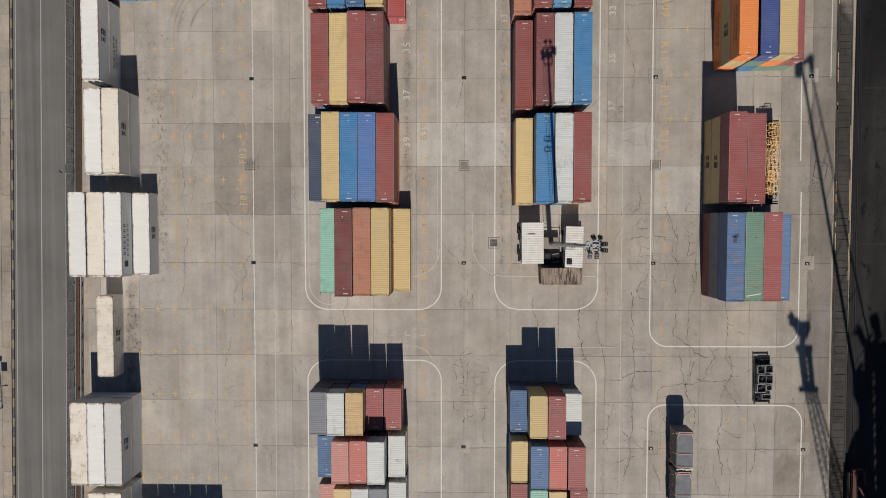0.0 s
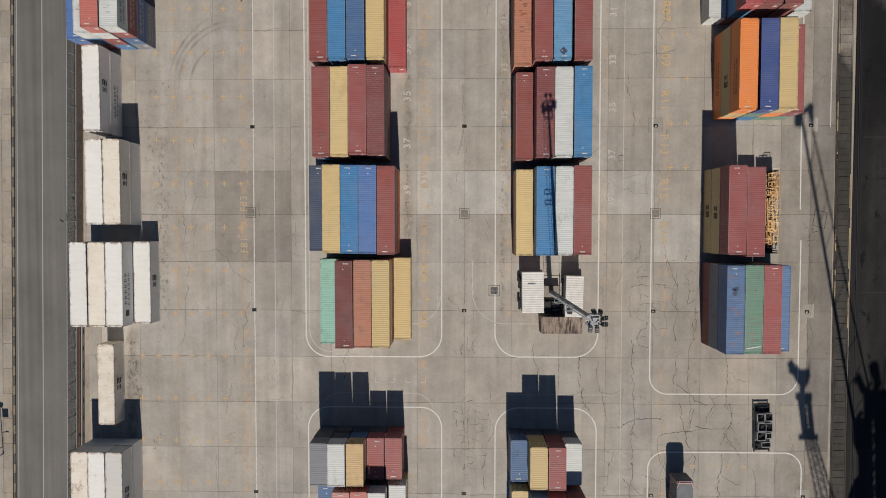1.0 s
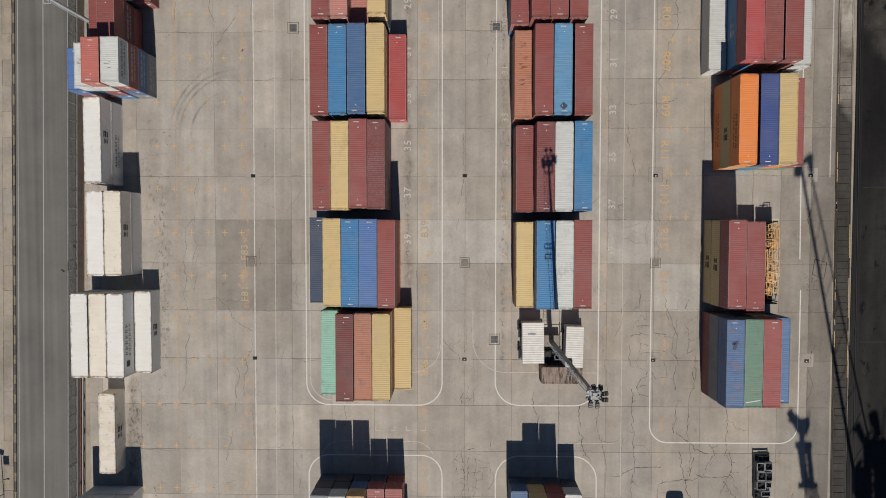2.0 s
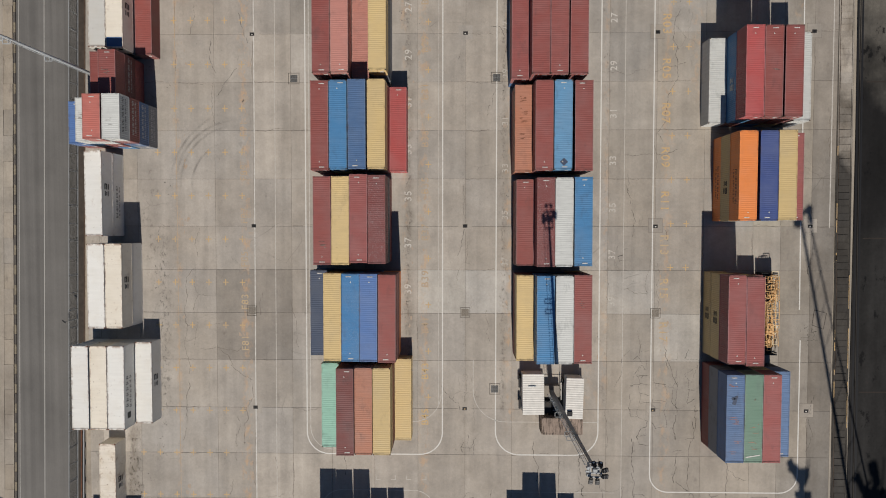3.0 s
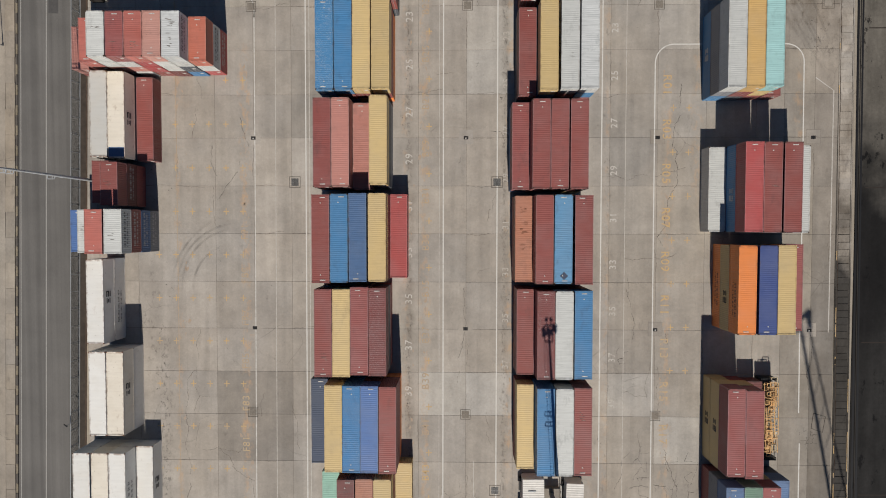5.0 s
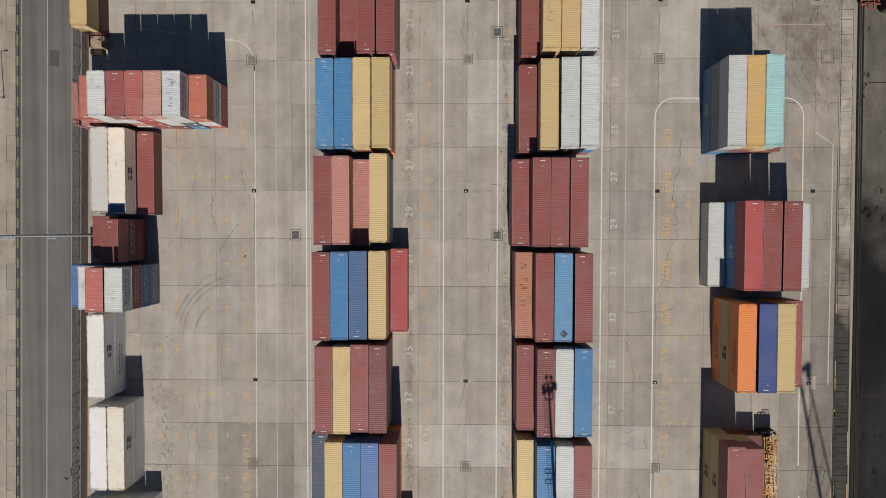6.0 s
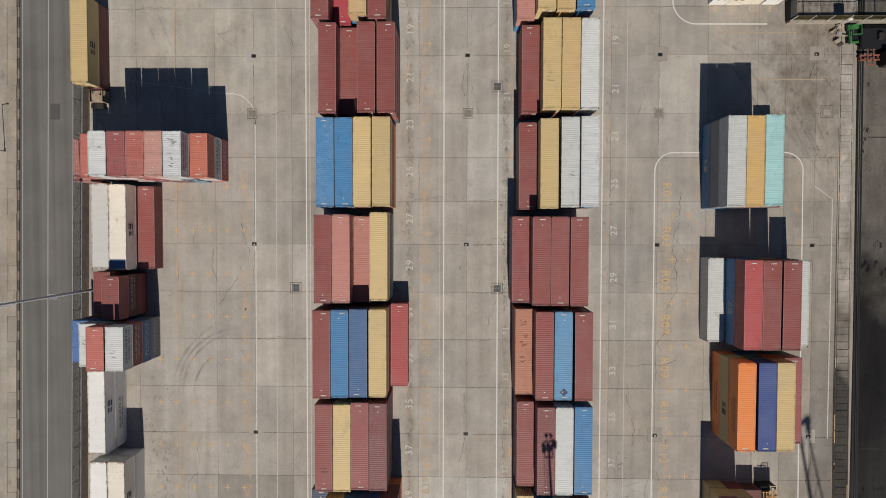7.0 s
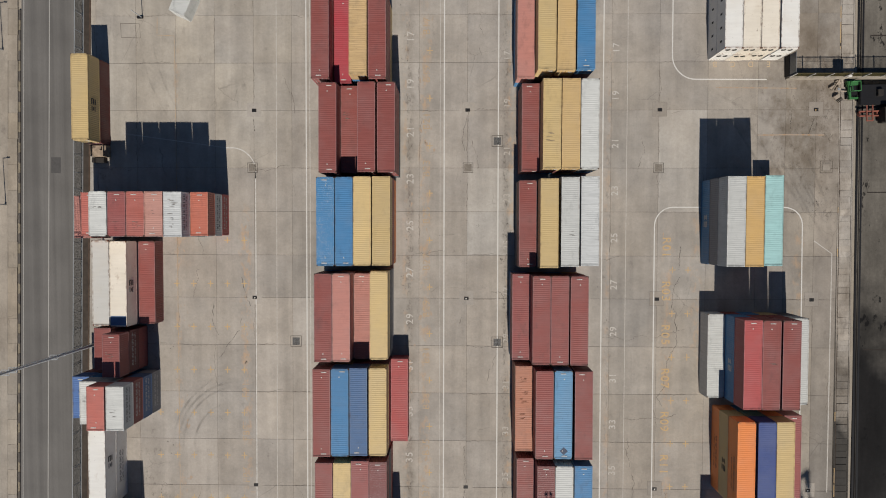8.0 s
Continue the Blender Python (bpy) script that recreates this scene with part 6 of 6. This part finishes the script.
for dx, dy, w, d in ((-0.45, 1.75, 1.05, 1.2), (0.72, 1.85, 1.05, 1.1), (-0.3, 0.35, 1.2, 1.2), (0.75, 0.3, 0.95, 1.25), (-0.4, -1.05, 1.25, 1.2), (0.7, -0.95, 0.8, 0.8), (0.3, -2.3, 1.3, 0.7)):
    bm = bmesh.new()
    for sx, sy, ww, dd in ((-1, 0, 0.09, d), (1, 0, 0.09, d), (0, -1, w, 0.09), (0, 1, w, 0.09)):
        box(bm, dx + sx * w / 2, dy + sy * d / 2, 0.85, ww, dd, 0.65)
    crate = part("crate", bm, CRATE, chassis, "open grey steel crate")
    bm = bmesh.new()
    box(bm, dx, dy, 0.62, w - 0.1, d - 0.1, 0.15)
    for k in range(4):
        rod(bm, (dx + FR.uniform(-0.35, 0.35), dy + FR.uniform(-0.35, 0.35), 0.75), (dx + FR.uniform(-0.35, 0.35), dy + FR.uniform(-0.35, 0.35), 1.05), 0.13, 0.06, 7)
    part("machine_scrap", bm, IRON, crate)


# ---- the corner with the gangway and machines ----
barrier_fence = thing("barred_fence", 57.0, 83.7, 0, 0, "barred olive steel fence standing on a low weathered wall", "fence")
bm = bmesh.new()
soft_box(bm, 0, 0, 0.6, 17.8, 0.34, 1.2, 0.03)
part("base_wall", bm, WALL_GREY, barrier_fence, "low weathered grey wall")
for i in range(8):
    part("fence_post", soft_box(bmesh.new(), -8.9 + 2.6 * i, -0.05, 2.2, 0.12, 0.12, 2.0, 0.015), GALV_WHITE, barrier_fence)
for z in (1.35, 2.9):
    part("fence_rail", box(bmesh.new(), 0, 0.05, z, 17.8, 0.06, 0.07), OLIVE, barrier_fence)
bm = bmesh.new()
for i in range(104):
    box(bm, -8.8 + 0.171 * i, 0.05, 2.15, 0.04, 0.05, 1.75)
tagged(part("fence_bar", bm, OLIVE, barrier_fence, "thin upright olive bars"), kind="stuff")
part("end_wall", box(bmesh.new(), -8.95, 1.7, 0.65, 0.12, 3.0, 1.3), BLACK, barrier_fence, "dark end wall")
part("end_panel", box(bmesh.new(), -8.95, 1.7, 2.2, 0.06, 2.9, 1.6), POLE_GREY, barrier_fence, "grey sheet panel")
cabinet = part("switch_box", soft_box(bmesh.new(), -1.15, 0.3, 1.75, 1.5, 0.35, 1.1, 0.04), IRON, barrier_fence, "dark switch box on the fence")
part("box_lid", soft_box(bmesh.new(), -0.75, -0.1, 1.9, 0.6, 0.3, 0.5, 0.05), SIGN_WHITE, cabinet, "small pale box")

tractor = thing("yard_machine", 57.5, 81.9, 0, 4, "small green yard machine with open frame", "machine")
tractor.scale = (0.75, 0.8, 0.75)
bm = bmesh.new()
soft_box(bm, 0, 1.2, 0.95, 2.2, 0.9, 0.9, 0.12)
soft_box(bm, -0.6, -0.4, 0.8, 0.45, 2.6, 0.7, 0.08)
soft_box(bm, 0.2, -1.5, 0.8, 1.6, 0.4, 0.6, 0.08)
part("body", bm, GREEN, tractor)
bm = bmesh.new()
for sx in (-0.7, 0.9):
    for sy in (-0.4, 1.3):
        rod(bm, (sx, sy, 1.2), (sx, sy, 2.1), 0.06, None, 6)
for a, b in (((-0.7, -0.4, 2.1), (0.9, -0.4, 2.1)), ((-0.7, 1.3, 2.1), (0.9, 1.3, 2.1)), ((-0.7, -0.4, 2.1), (-0.7, 1.3, 2.1)), ((0.9, -0.4, 2.1), (0.9, 1.3, 2.1))):
    rod(bm, a, b, 0.09, None, 6)
part("cab_frame", bm, GREEN, tractor)
bm = bmesh.new()
box(bm, 0.3, 0.0, 0.5, 1.5, 2.4, 0.5)
part("engine", bm, BLACK, tractor)
for sx in (-0.9, 1.0):
    for sy in (-1.1, 1.1):
        bm = bmesh.new()
        rod(bm, (sx - 0.17, sy, 0.42), (sx + 0.17, sy, 0.42), 0.42, None, 14)
        part("wheel", bm, TYRE, tractor)

heap = thing("broken_machine", 55.6, 81.8, 0, 33, "dusty pale dismantled machine lying on the concrete", "machine")
bm = bmesh.new()
rod(bm, (0.25, 0.3, 0.1), (0.25, 0.3, 0.75), 0.62, 0.55, 16)
part("drum", bm, PALE_BROWN, heap)
part("drum_cap", rod(bmesh.new(), (0.25, 0.3, 0.7), (0.25, 0.3, 0.86), 0.34, 0.3, 14), CRATE, heap, "grey hub cap")
heap.scale = (0.62, 0.68, 0.7)
bm = bmesh.new()
soft_box(bm, -0.9, -0.9, 0.4, 1.4, 0.9, 0.7, 0.1), soft_box(bm, 1.2, 1.5, 0.35, 0.8, 1.2, 0.6, 0.08), soft_box(bm, -0.4, 1.4, 0.3, 1.5, 0.5, 0.5, 0.08)
part("housing", bm, PALE_BROWN, heap)
bm = bmesh.new()
for k in range(5):
    box(bm, -1.4 + 0.3 * k, -1.6, 0.5, 0.13, 1.2, 0.13, 0.3)
part("tine", bm, IRON, heap)
bm = bmesh.new()
rod(bm, (-1.2, 0.6, 0.5), (1.6, 1.9, 0.7), 0.13, None, 8), rod(bm, (0.3, -0.3, 0.7), (1.8, -1.1, 0.4), 0.11, None, 8)
part("arm", bm, PALE_BROWN, heap)

flat = thing("low_loader", 62.4, 81.2, 0, 1, "black low loader trailer parked on the quay", "trailer")
bm = bmesh.new()
soft_box(bm, 0, 0, 0.8, 8.0, 3.0, 0.5, 0.08)
part("bed", bm, BLACK, flat)
bm = bmesh.new()
soft_box(bm, -1.3, 0.2, 1.25, 0.8, 1.0, 0.5, 0.06)
part("tool_box", bm, IRON, flat)
for sx in (-3.0, -1.8, 2.0, 3.2):
    bm = bmesh.new()
    rod(bm, (sx, -1.3, 0.45), (sx, 1.3, 0.45), 0.45, None, 14)
    part("axle_wheel", bm, TYRE, flat)

lifter = thing("lifting_frame", 60.05, 78.5, 0, 2, "primer-red steel lifting frame on the quay", "frame")
for sy in (-0.36, 0.3):
    part("long_beam", soft_box(bmesh.new(), -0.05, sy, 0.62, 2.9, 0.2, 0.22, 0.03), BRICK_RED, lifter)
for sx in (-0.42, 0.42):
    part("cross_beam", soft_box(bmesh.new(), sx - 0.1, 0.1, 0.86, 0.17, 2.5, 0.18, 0.03), BRICK_RED, lifter)
for sy in (-1.1, 1.28):
    part("end_bar", soft_box(bmesh.new(), -0.1, sy, 0.84, 1.0, 0.17, 0.17, 0.03), BRICK_RED, lifter)
for sx in (-1.3, 1.2):
    part("post", soft_box(bmesh.new(), sx, 0, 0.28, 0.16, 0.5, 0.56, 0.02), BRICK_RED, lifter)
van = thing("box_trailer", 63.7, 78.2, 0, 1, "dark covered trailer box parked on the quay", "trailer")
bm = bmesh.new()
soft_box(bm, 0, 0, 1.2, 4.6, 2.2, 1.8, 0.1)
part("body", bm, IRON, van)
for sx in (-1.5, 1.5):
    bm = bmesh.new()
    rod(bm, (sx, -1.05, 0.38), (sx, 1.05, 0.38), 0.38, None, 14)
    part("axle_wheel", bm, TYRE, van)

fitting = thing("fence_lamp", -58.12, 8.0, -0.06, 0, "small black lamp on a short pole at the fence", "lamp")
part("pole", rod(bmesh.new(), (0, 0, 0), (0, 0, 3.2), 0.04, None, 6), STEEL, fitting)
part("arm", box(bmesh.new(), -0.1, 0.05, 3.2, 0.6, 0.14, 0.1, radians(-35)), BLACK, fitting)

# a lone container set askew, and small things near it
container(-39.95, 95.55, 0, 20, 2.591, False, "W", -24, True)
genset = thing("generator", -53.6, 72.7, -0.06, 0, "dusty tan generator standing behind the fence", "generator")
bm = bmesh.new()
soft_box(bm, 0, 0.2, 0.75, 1.9, 1.3, 1.3, 0.08)
part("housing", bm, DUSTY_TAN, genset)
part("exhaust", rod(bmesh.new(), (0.5, 0.3, 1.3), (0.5, 0.3, 1.75), 0.07, None, 8), BLACK, genset)
bm = bmesh.new()
for sx in (-0.75, 0.75):
    box(bm, sx, 0.2, 1.43, 0.12, 1.3, 0.08)
part("lifting_bar", bm, BLACK, genset)
genset.scale = (1.25, 1.3, 1.2)
bm = bmesh.new()
soft_box(bm, -0.3, -0.8, 0.45, 1.5, 0.6, 0.8, 0.05)
part("tank", bm, IRON, genset)
barrier_arm = thing("barrier_post", -47.75, 93.0, 0, 0, "thin dark barrier post on a base plate", "post")
bm = bmesh.new()
soft_box(bm, 0, 0, 0.15, 0.9, 0.3, 0.3, 0.04)
part("base_plate", bm, BLACK, barrier_arm)
bm = bmesh.new()
rod(bm, (0.3, 0, 0.3), (0.3, 0, 3.2), 0.06, None, 8)
part("upright", bm, STEEL, barrier_arm)


# ---- the quay crane, south-east of the yard ----
crane = thing("quay_crane", 66.0, -62.0, 0, 0, "tall grey lattice quay crane with two raised booms", "crane")


def strut(bm, a, b, r):
    o = Vector((66.0, -62.0, 0))
    rod(bm, Vector(a) - o, Vector(b) - o, r, None, 6)


def boom(name, foot, tip, wide0, wide1, thick, thin):
    """Two main chords that spread towards the foot, with lacing."""
    foot, tip = Vector(foot), Vector(tip)
    bm = bmesh.new()
    strut(bm, foot, tip, thick)
    side = Vector((1, 0, 0))
    strut(bm, foot + side * wide0, tip + side * wide1, thin)
    n = 16
    for i in range(n):
        a = foot.lerp(tip, i / n)
        b = foot.lerp(tip, (i + 1) / n) + side * (wide0 + (wide1 - wide0) * (i + 1) / n)
        strut(bm, a, b, 0.05)
    return part(name, bm, CRANE_BLUE, crane)


main_boom = boom("main_boom", (64.0, -47.0, 5.0), (53.3, -25.2, 46.0), 4.2, 1.2, 0.24, 0.13)
bm = bmesh.new()
soft_box(bm, 52.9 - 66, -25.9 + 62, 46.2, 1.1, 2.2, 1.2, 0.2), soft_box(bm, 54.7 - 66, -24.9 + 62, 46.3, 0.9, 1.2, 1.0, 0.2)
strut(bm, (52.9, -25.9, 46.2), (54.8, -24.7, 46.6), 0.3), strut(bm, (54.8, -24.6, 46.6), (55.0, -25.6, 45.0), 0.25)
part("sheave_head", bm, CRANE_BLUE, main_boom)


def above(x, y, z):
    """The point at height z whose shadow falls on x, y."""
    return (x - z * SUN_DX, y - z * SUN_DY, z)


bm = bmesh.new()
chords = [((52.7, -24.3, 36.0), (57.4, -46.5, 33.0)), ((53.2, -24.4, 39.0), (58.7, -46.5, 36.0)), ((54.2, -24.4, 36.0), (61.4, -46.5, 33.0)), ((53.7, -24.4, 39.0), (60.2, -46.5, 36.0))]
for a, b in chords:
    strut(bm, above(*a), above(*b), 0.13)
for i in range(18):
    for (a, b), (c, d) in ((chords[0], chords[2]), (chords[2], chords[1]), (chords[3], chords[0])):
        strut(bm, above(*Vector(a).lerp(Vector(b), i / 18)), above(*Vector(c).lerp(Vector(d), (i + 1) / 18)), 0.06)
second_boom = part("second_boom", bm, CRANE_BLUE, crane)
# the frame that hangs at its tip, seen only by its shadow: two legs, a foot beam, shoulders, a neck and the winch over it
bm = bmesh.new()
for a, b, r in (((51.85, -18.3, 36.0), (52.75, -24.4, 32.0), 0.42), ((53.15, -18.3, 36.0), (53.85, -24.4, 32.0), 0.42), ((52.45, -18.5, 36.0), (53.2, -24.3, 32.0), 0.16)):
    strut(bm, above(*a), above(*b), r)
for y, x0, x1, z, r in ((-18.3, 51.2, 53.7, 36.0, 0.42), (-19.3, 51.6, 53.4, 35.4, 0.3), (-20.3, 51.8, 53.3, 34.8, 0.14), (-21.4, 52.0, 53.5, 34.0, 0.1), (-22.6, 52.2, 53.6, 33.2, 0.12), (-23.6, 52.4, 53.8, 32.5, 0.3), (-24.5, 51.8, 54.7, 32.0, 0.34)):
    strut(bm, above(x0, y, z), above(x1, y, z), r)
part("trolley_frame", bm, CRANE_BLUE, second_boom)
bm = bmesh.new()
for a, b, r in (((52.2, -17.9, 36.5), (52.2, -16.4, 37.5), 0.5), ((51.9, -16.8, 37.2), (53.0, -14.6, 38.2), 0.55), ((52.4, -16.6, 37.2), (52.9, -15.0, 38.0), 0.5), ((51.9, -15.9, 38.0), (50.9, -14.0, 39.2), 0.62), ((51.0, -14.6, 39.0), (50.2, -13.1, 40.0), 0.5),
                ((50.4, -14.9, 39.0), (50.5, -13.6, 39.6), 0.35), ((53.2, -14.8, 38.2), (53.25, -12.8, 39.4), 0.07), ((52.9, -14.8, 38.2), (52.85, -13.2, 39.2), 0.06), ((51.6, -14.6, 38.6), (53.3, -14.5, 38.6), 0.3)):
    strut(bm, above(*a), above(*b), r)
part("winch_head", bm, CRANE_BLUE, second_boom)
bm = bmesh.new()
soft_box(bm, -2.05, 0, 20, 1.0, 3.5, 39.0, 0.1), soft_box(bm, 2.9, 0, 20, 8.1, 3.5, 39.0, 0.3)
for i in range(30):
    rod(bm, (-1.7, 0, 1.0 + 1.25 * i), (-1.0, 0, 2.0 + 1.25 * i + 0.4 * (i % 3)), 0.12 + 0.08 * (i % 2), None, 6)
part("tower", bm, CRANE_BLUE, crane)
bm = bmesh.new()
for x0, z0, x1, z1, r in ((-1.0, 45.4, -0.5, 42.4, 0.6), (-1.5, 45.3, -1.2, 43.8, 0.4), (-3.5, 43.7, -2.6, 41.5, 0.5), (-4.1, 43.0, -3.4, 43.3, 0.3), (-0.6, 42.6, -1.9, 40.6, 0.35), (-2.7, 41.4, -1.4, 42.9, 0.2),
                          (-3.0, 38.6, -4.2, 37.1, 0.3), (-4.2, 37.2, -4.2, 34.2, 0.3), (-4.2, 34.4, -3.2, 31.8, 0.25), (-3.4, 29.6, -4.5, 28.0, 0.3), (-4.5, 28.0, -5.3, 25.4, 0.35), (-5.3, 25.4, -4.6, 23.6, 0.3), (0.6, 46.2, 0.2, 41.0, 0.12), (1.6, 47.0, 1.2, 41.0, 0.2)):
    rod(bm, (x0, 0, z0), (x1, 0, z1), r, None, 7)
part("tackle", bm, CRANE_BLUE, crane)
for dx, z, w, h in ((-0.9, 39.6, 3.6, 3.4), (2.6, 42.0, 3.0, 5.0), (-3.2, 35.7, 2.0, 3.2), (-2.9, 31.4, 1.5, 4.6), (-3.5, 27.4, 2.0, 2.4), (-3.9, 24.6, 2.6, 2.2), (-3.2, 14.0, 1.8, 18.0)):
    bm = bmesh.new()
    soft_box(bm, dx, 0, z, w, 1.4, h, 0.12)
    part("machinery_house", bm, CRANE_BLUE, crane)
bogie = thing("crane_bogie", 59.8, -40.3, 0, 0, "dull red steel crane bogie standing on the rail", "crane bogie")
bm = bmesh.new()
box(bm, -0.5, 0.2, 1.5, 0.5, 8.0, 0.5)
part("long_beam", bm, DULL_RED, bogie)
bm = bmesh.new()
box(bm, 0.35, 1.6, 1.3, 0.22, 4.4, 0.22, radians(30)), box(bm, 1.2, 3.0, 1.3, 0.3, 2.6, 0.3, radians(6)), box(bm, 0.5, 4.1, 1.2, 2.0, 0.35, 0.5)
part("cross_beam", bm, DULL_RED, bogie)
for sy in (-3.0, -1.4, 1.2, 2.8):
    bm = bmesh.new()
    rod(bm, (-0.45, sy, 0.65), (-0.05, sy, 0.65), 0.6, None, 18)
    part("rail_wheel", bm, IRON, bogie)
bm = bmesh.new()
soft_box(bm, -0.4, 0.0, 0.7, 1.3, 7.4, 0.8, 0.1)
part("wheel_housing", bm, BLACK, bogie)


# ---- slabs of the yard, nearest first ----
def in_patch(x, y, patches):
    return any(x0 < x < x1 and y0 < y < y1 for x0, y0, x1, y1 in patches)


DARK_PATCH = ((-36.7, 2.0, -24.0, 15.8), (8.4, 15.5, 15.6, 22.7))
DIM_PATCH = ((-25.5, 51, -19.0, 65), (22.6, 43.9, 29.8, 51), (22.6, 86, 36.9, 100))
LIGHT_PATCH = ((-6, 8, 1.4, 15.8), (29.6, 1.9, 36.9, 8.8), (29.6, 65, 36.9, 79.3), (1.2, 8.7, 8.5, 15.8), (22.6, 8.7, 29.8, 15.8), (1.2, 57, 8.5, 71))
rest = {material: bmesh.new() for material in (SLAB_REST, PALE_REST, EDGE_REST)}
SLABS = {}
count = 0
order = sorted(((i, k) for i in range(len(SLAB_X) - 1) for k in range(len(SLAB_Y) - 1)), key=lambda c: abs(SLAB_Y[c[1]] + 3.5 - 30))
for i, k in order:
    w = SLAB_X[i + 1] - SLAB_X[i]
    d = SLAB_Y[k + 1] - SLAB_Y[k]
    x, y = SLAB_X[i] + w / 2, SLAB_Y[k] + d / 2
    if count < 304:
        if (i, round(d, 2)) not in SLABS:
            SLABS[(i, round(d, 2))] = as_mesh("slab", slab_mesh(w, d))
        material = SLAB_DARK if in_patch(x, y, DARK_PATCH) else SLAB_DIM if in_patch(x, y, DIM_PATCH) else SLAB_LIGHT if in_patch(x, y, LIGHT_PATCH) else SLAB_QUAYSIDE if x > 52.7 else SLAB_EDGE if x > 48 else SLAB_EAST if x > 22 else SLAB_PALE if x < -25 and y > 72 else SLAB
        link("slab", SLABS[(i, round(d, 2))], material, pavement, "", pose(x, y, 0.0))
        count += 1
    else:
        box(rest[EDGE_REST if x > 48 else PALE_REST if x < -25 and y > 72 else SLAB_REST], x, y, -0.017, w - GAP, d - GAP, 0.034)
for material, field in rest.items():
    tagged(part("slab_field", field, material, pavement), kind="stuff")
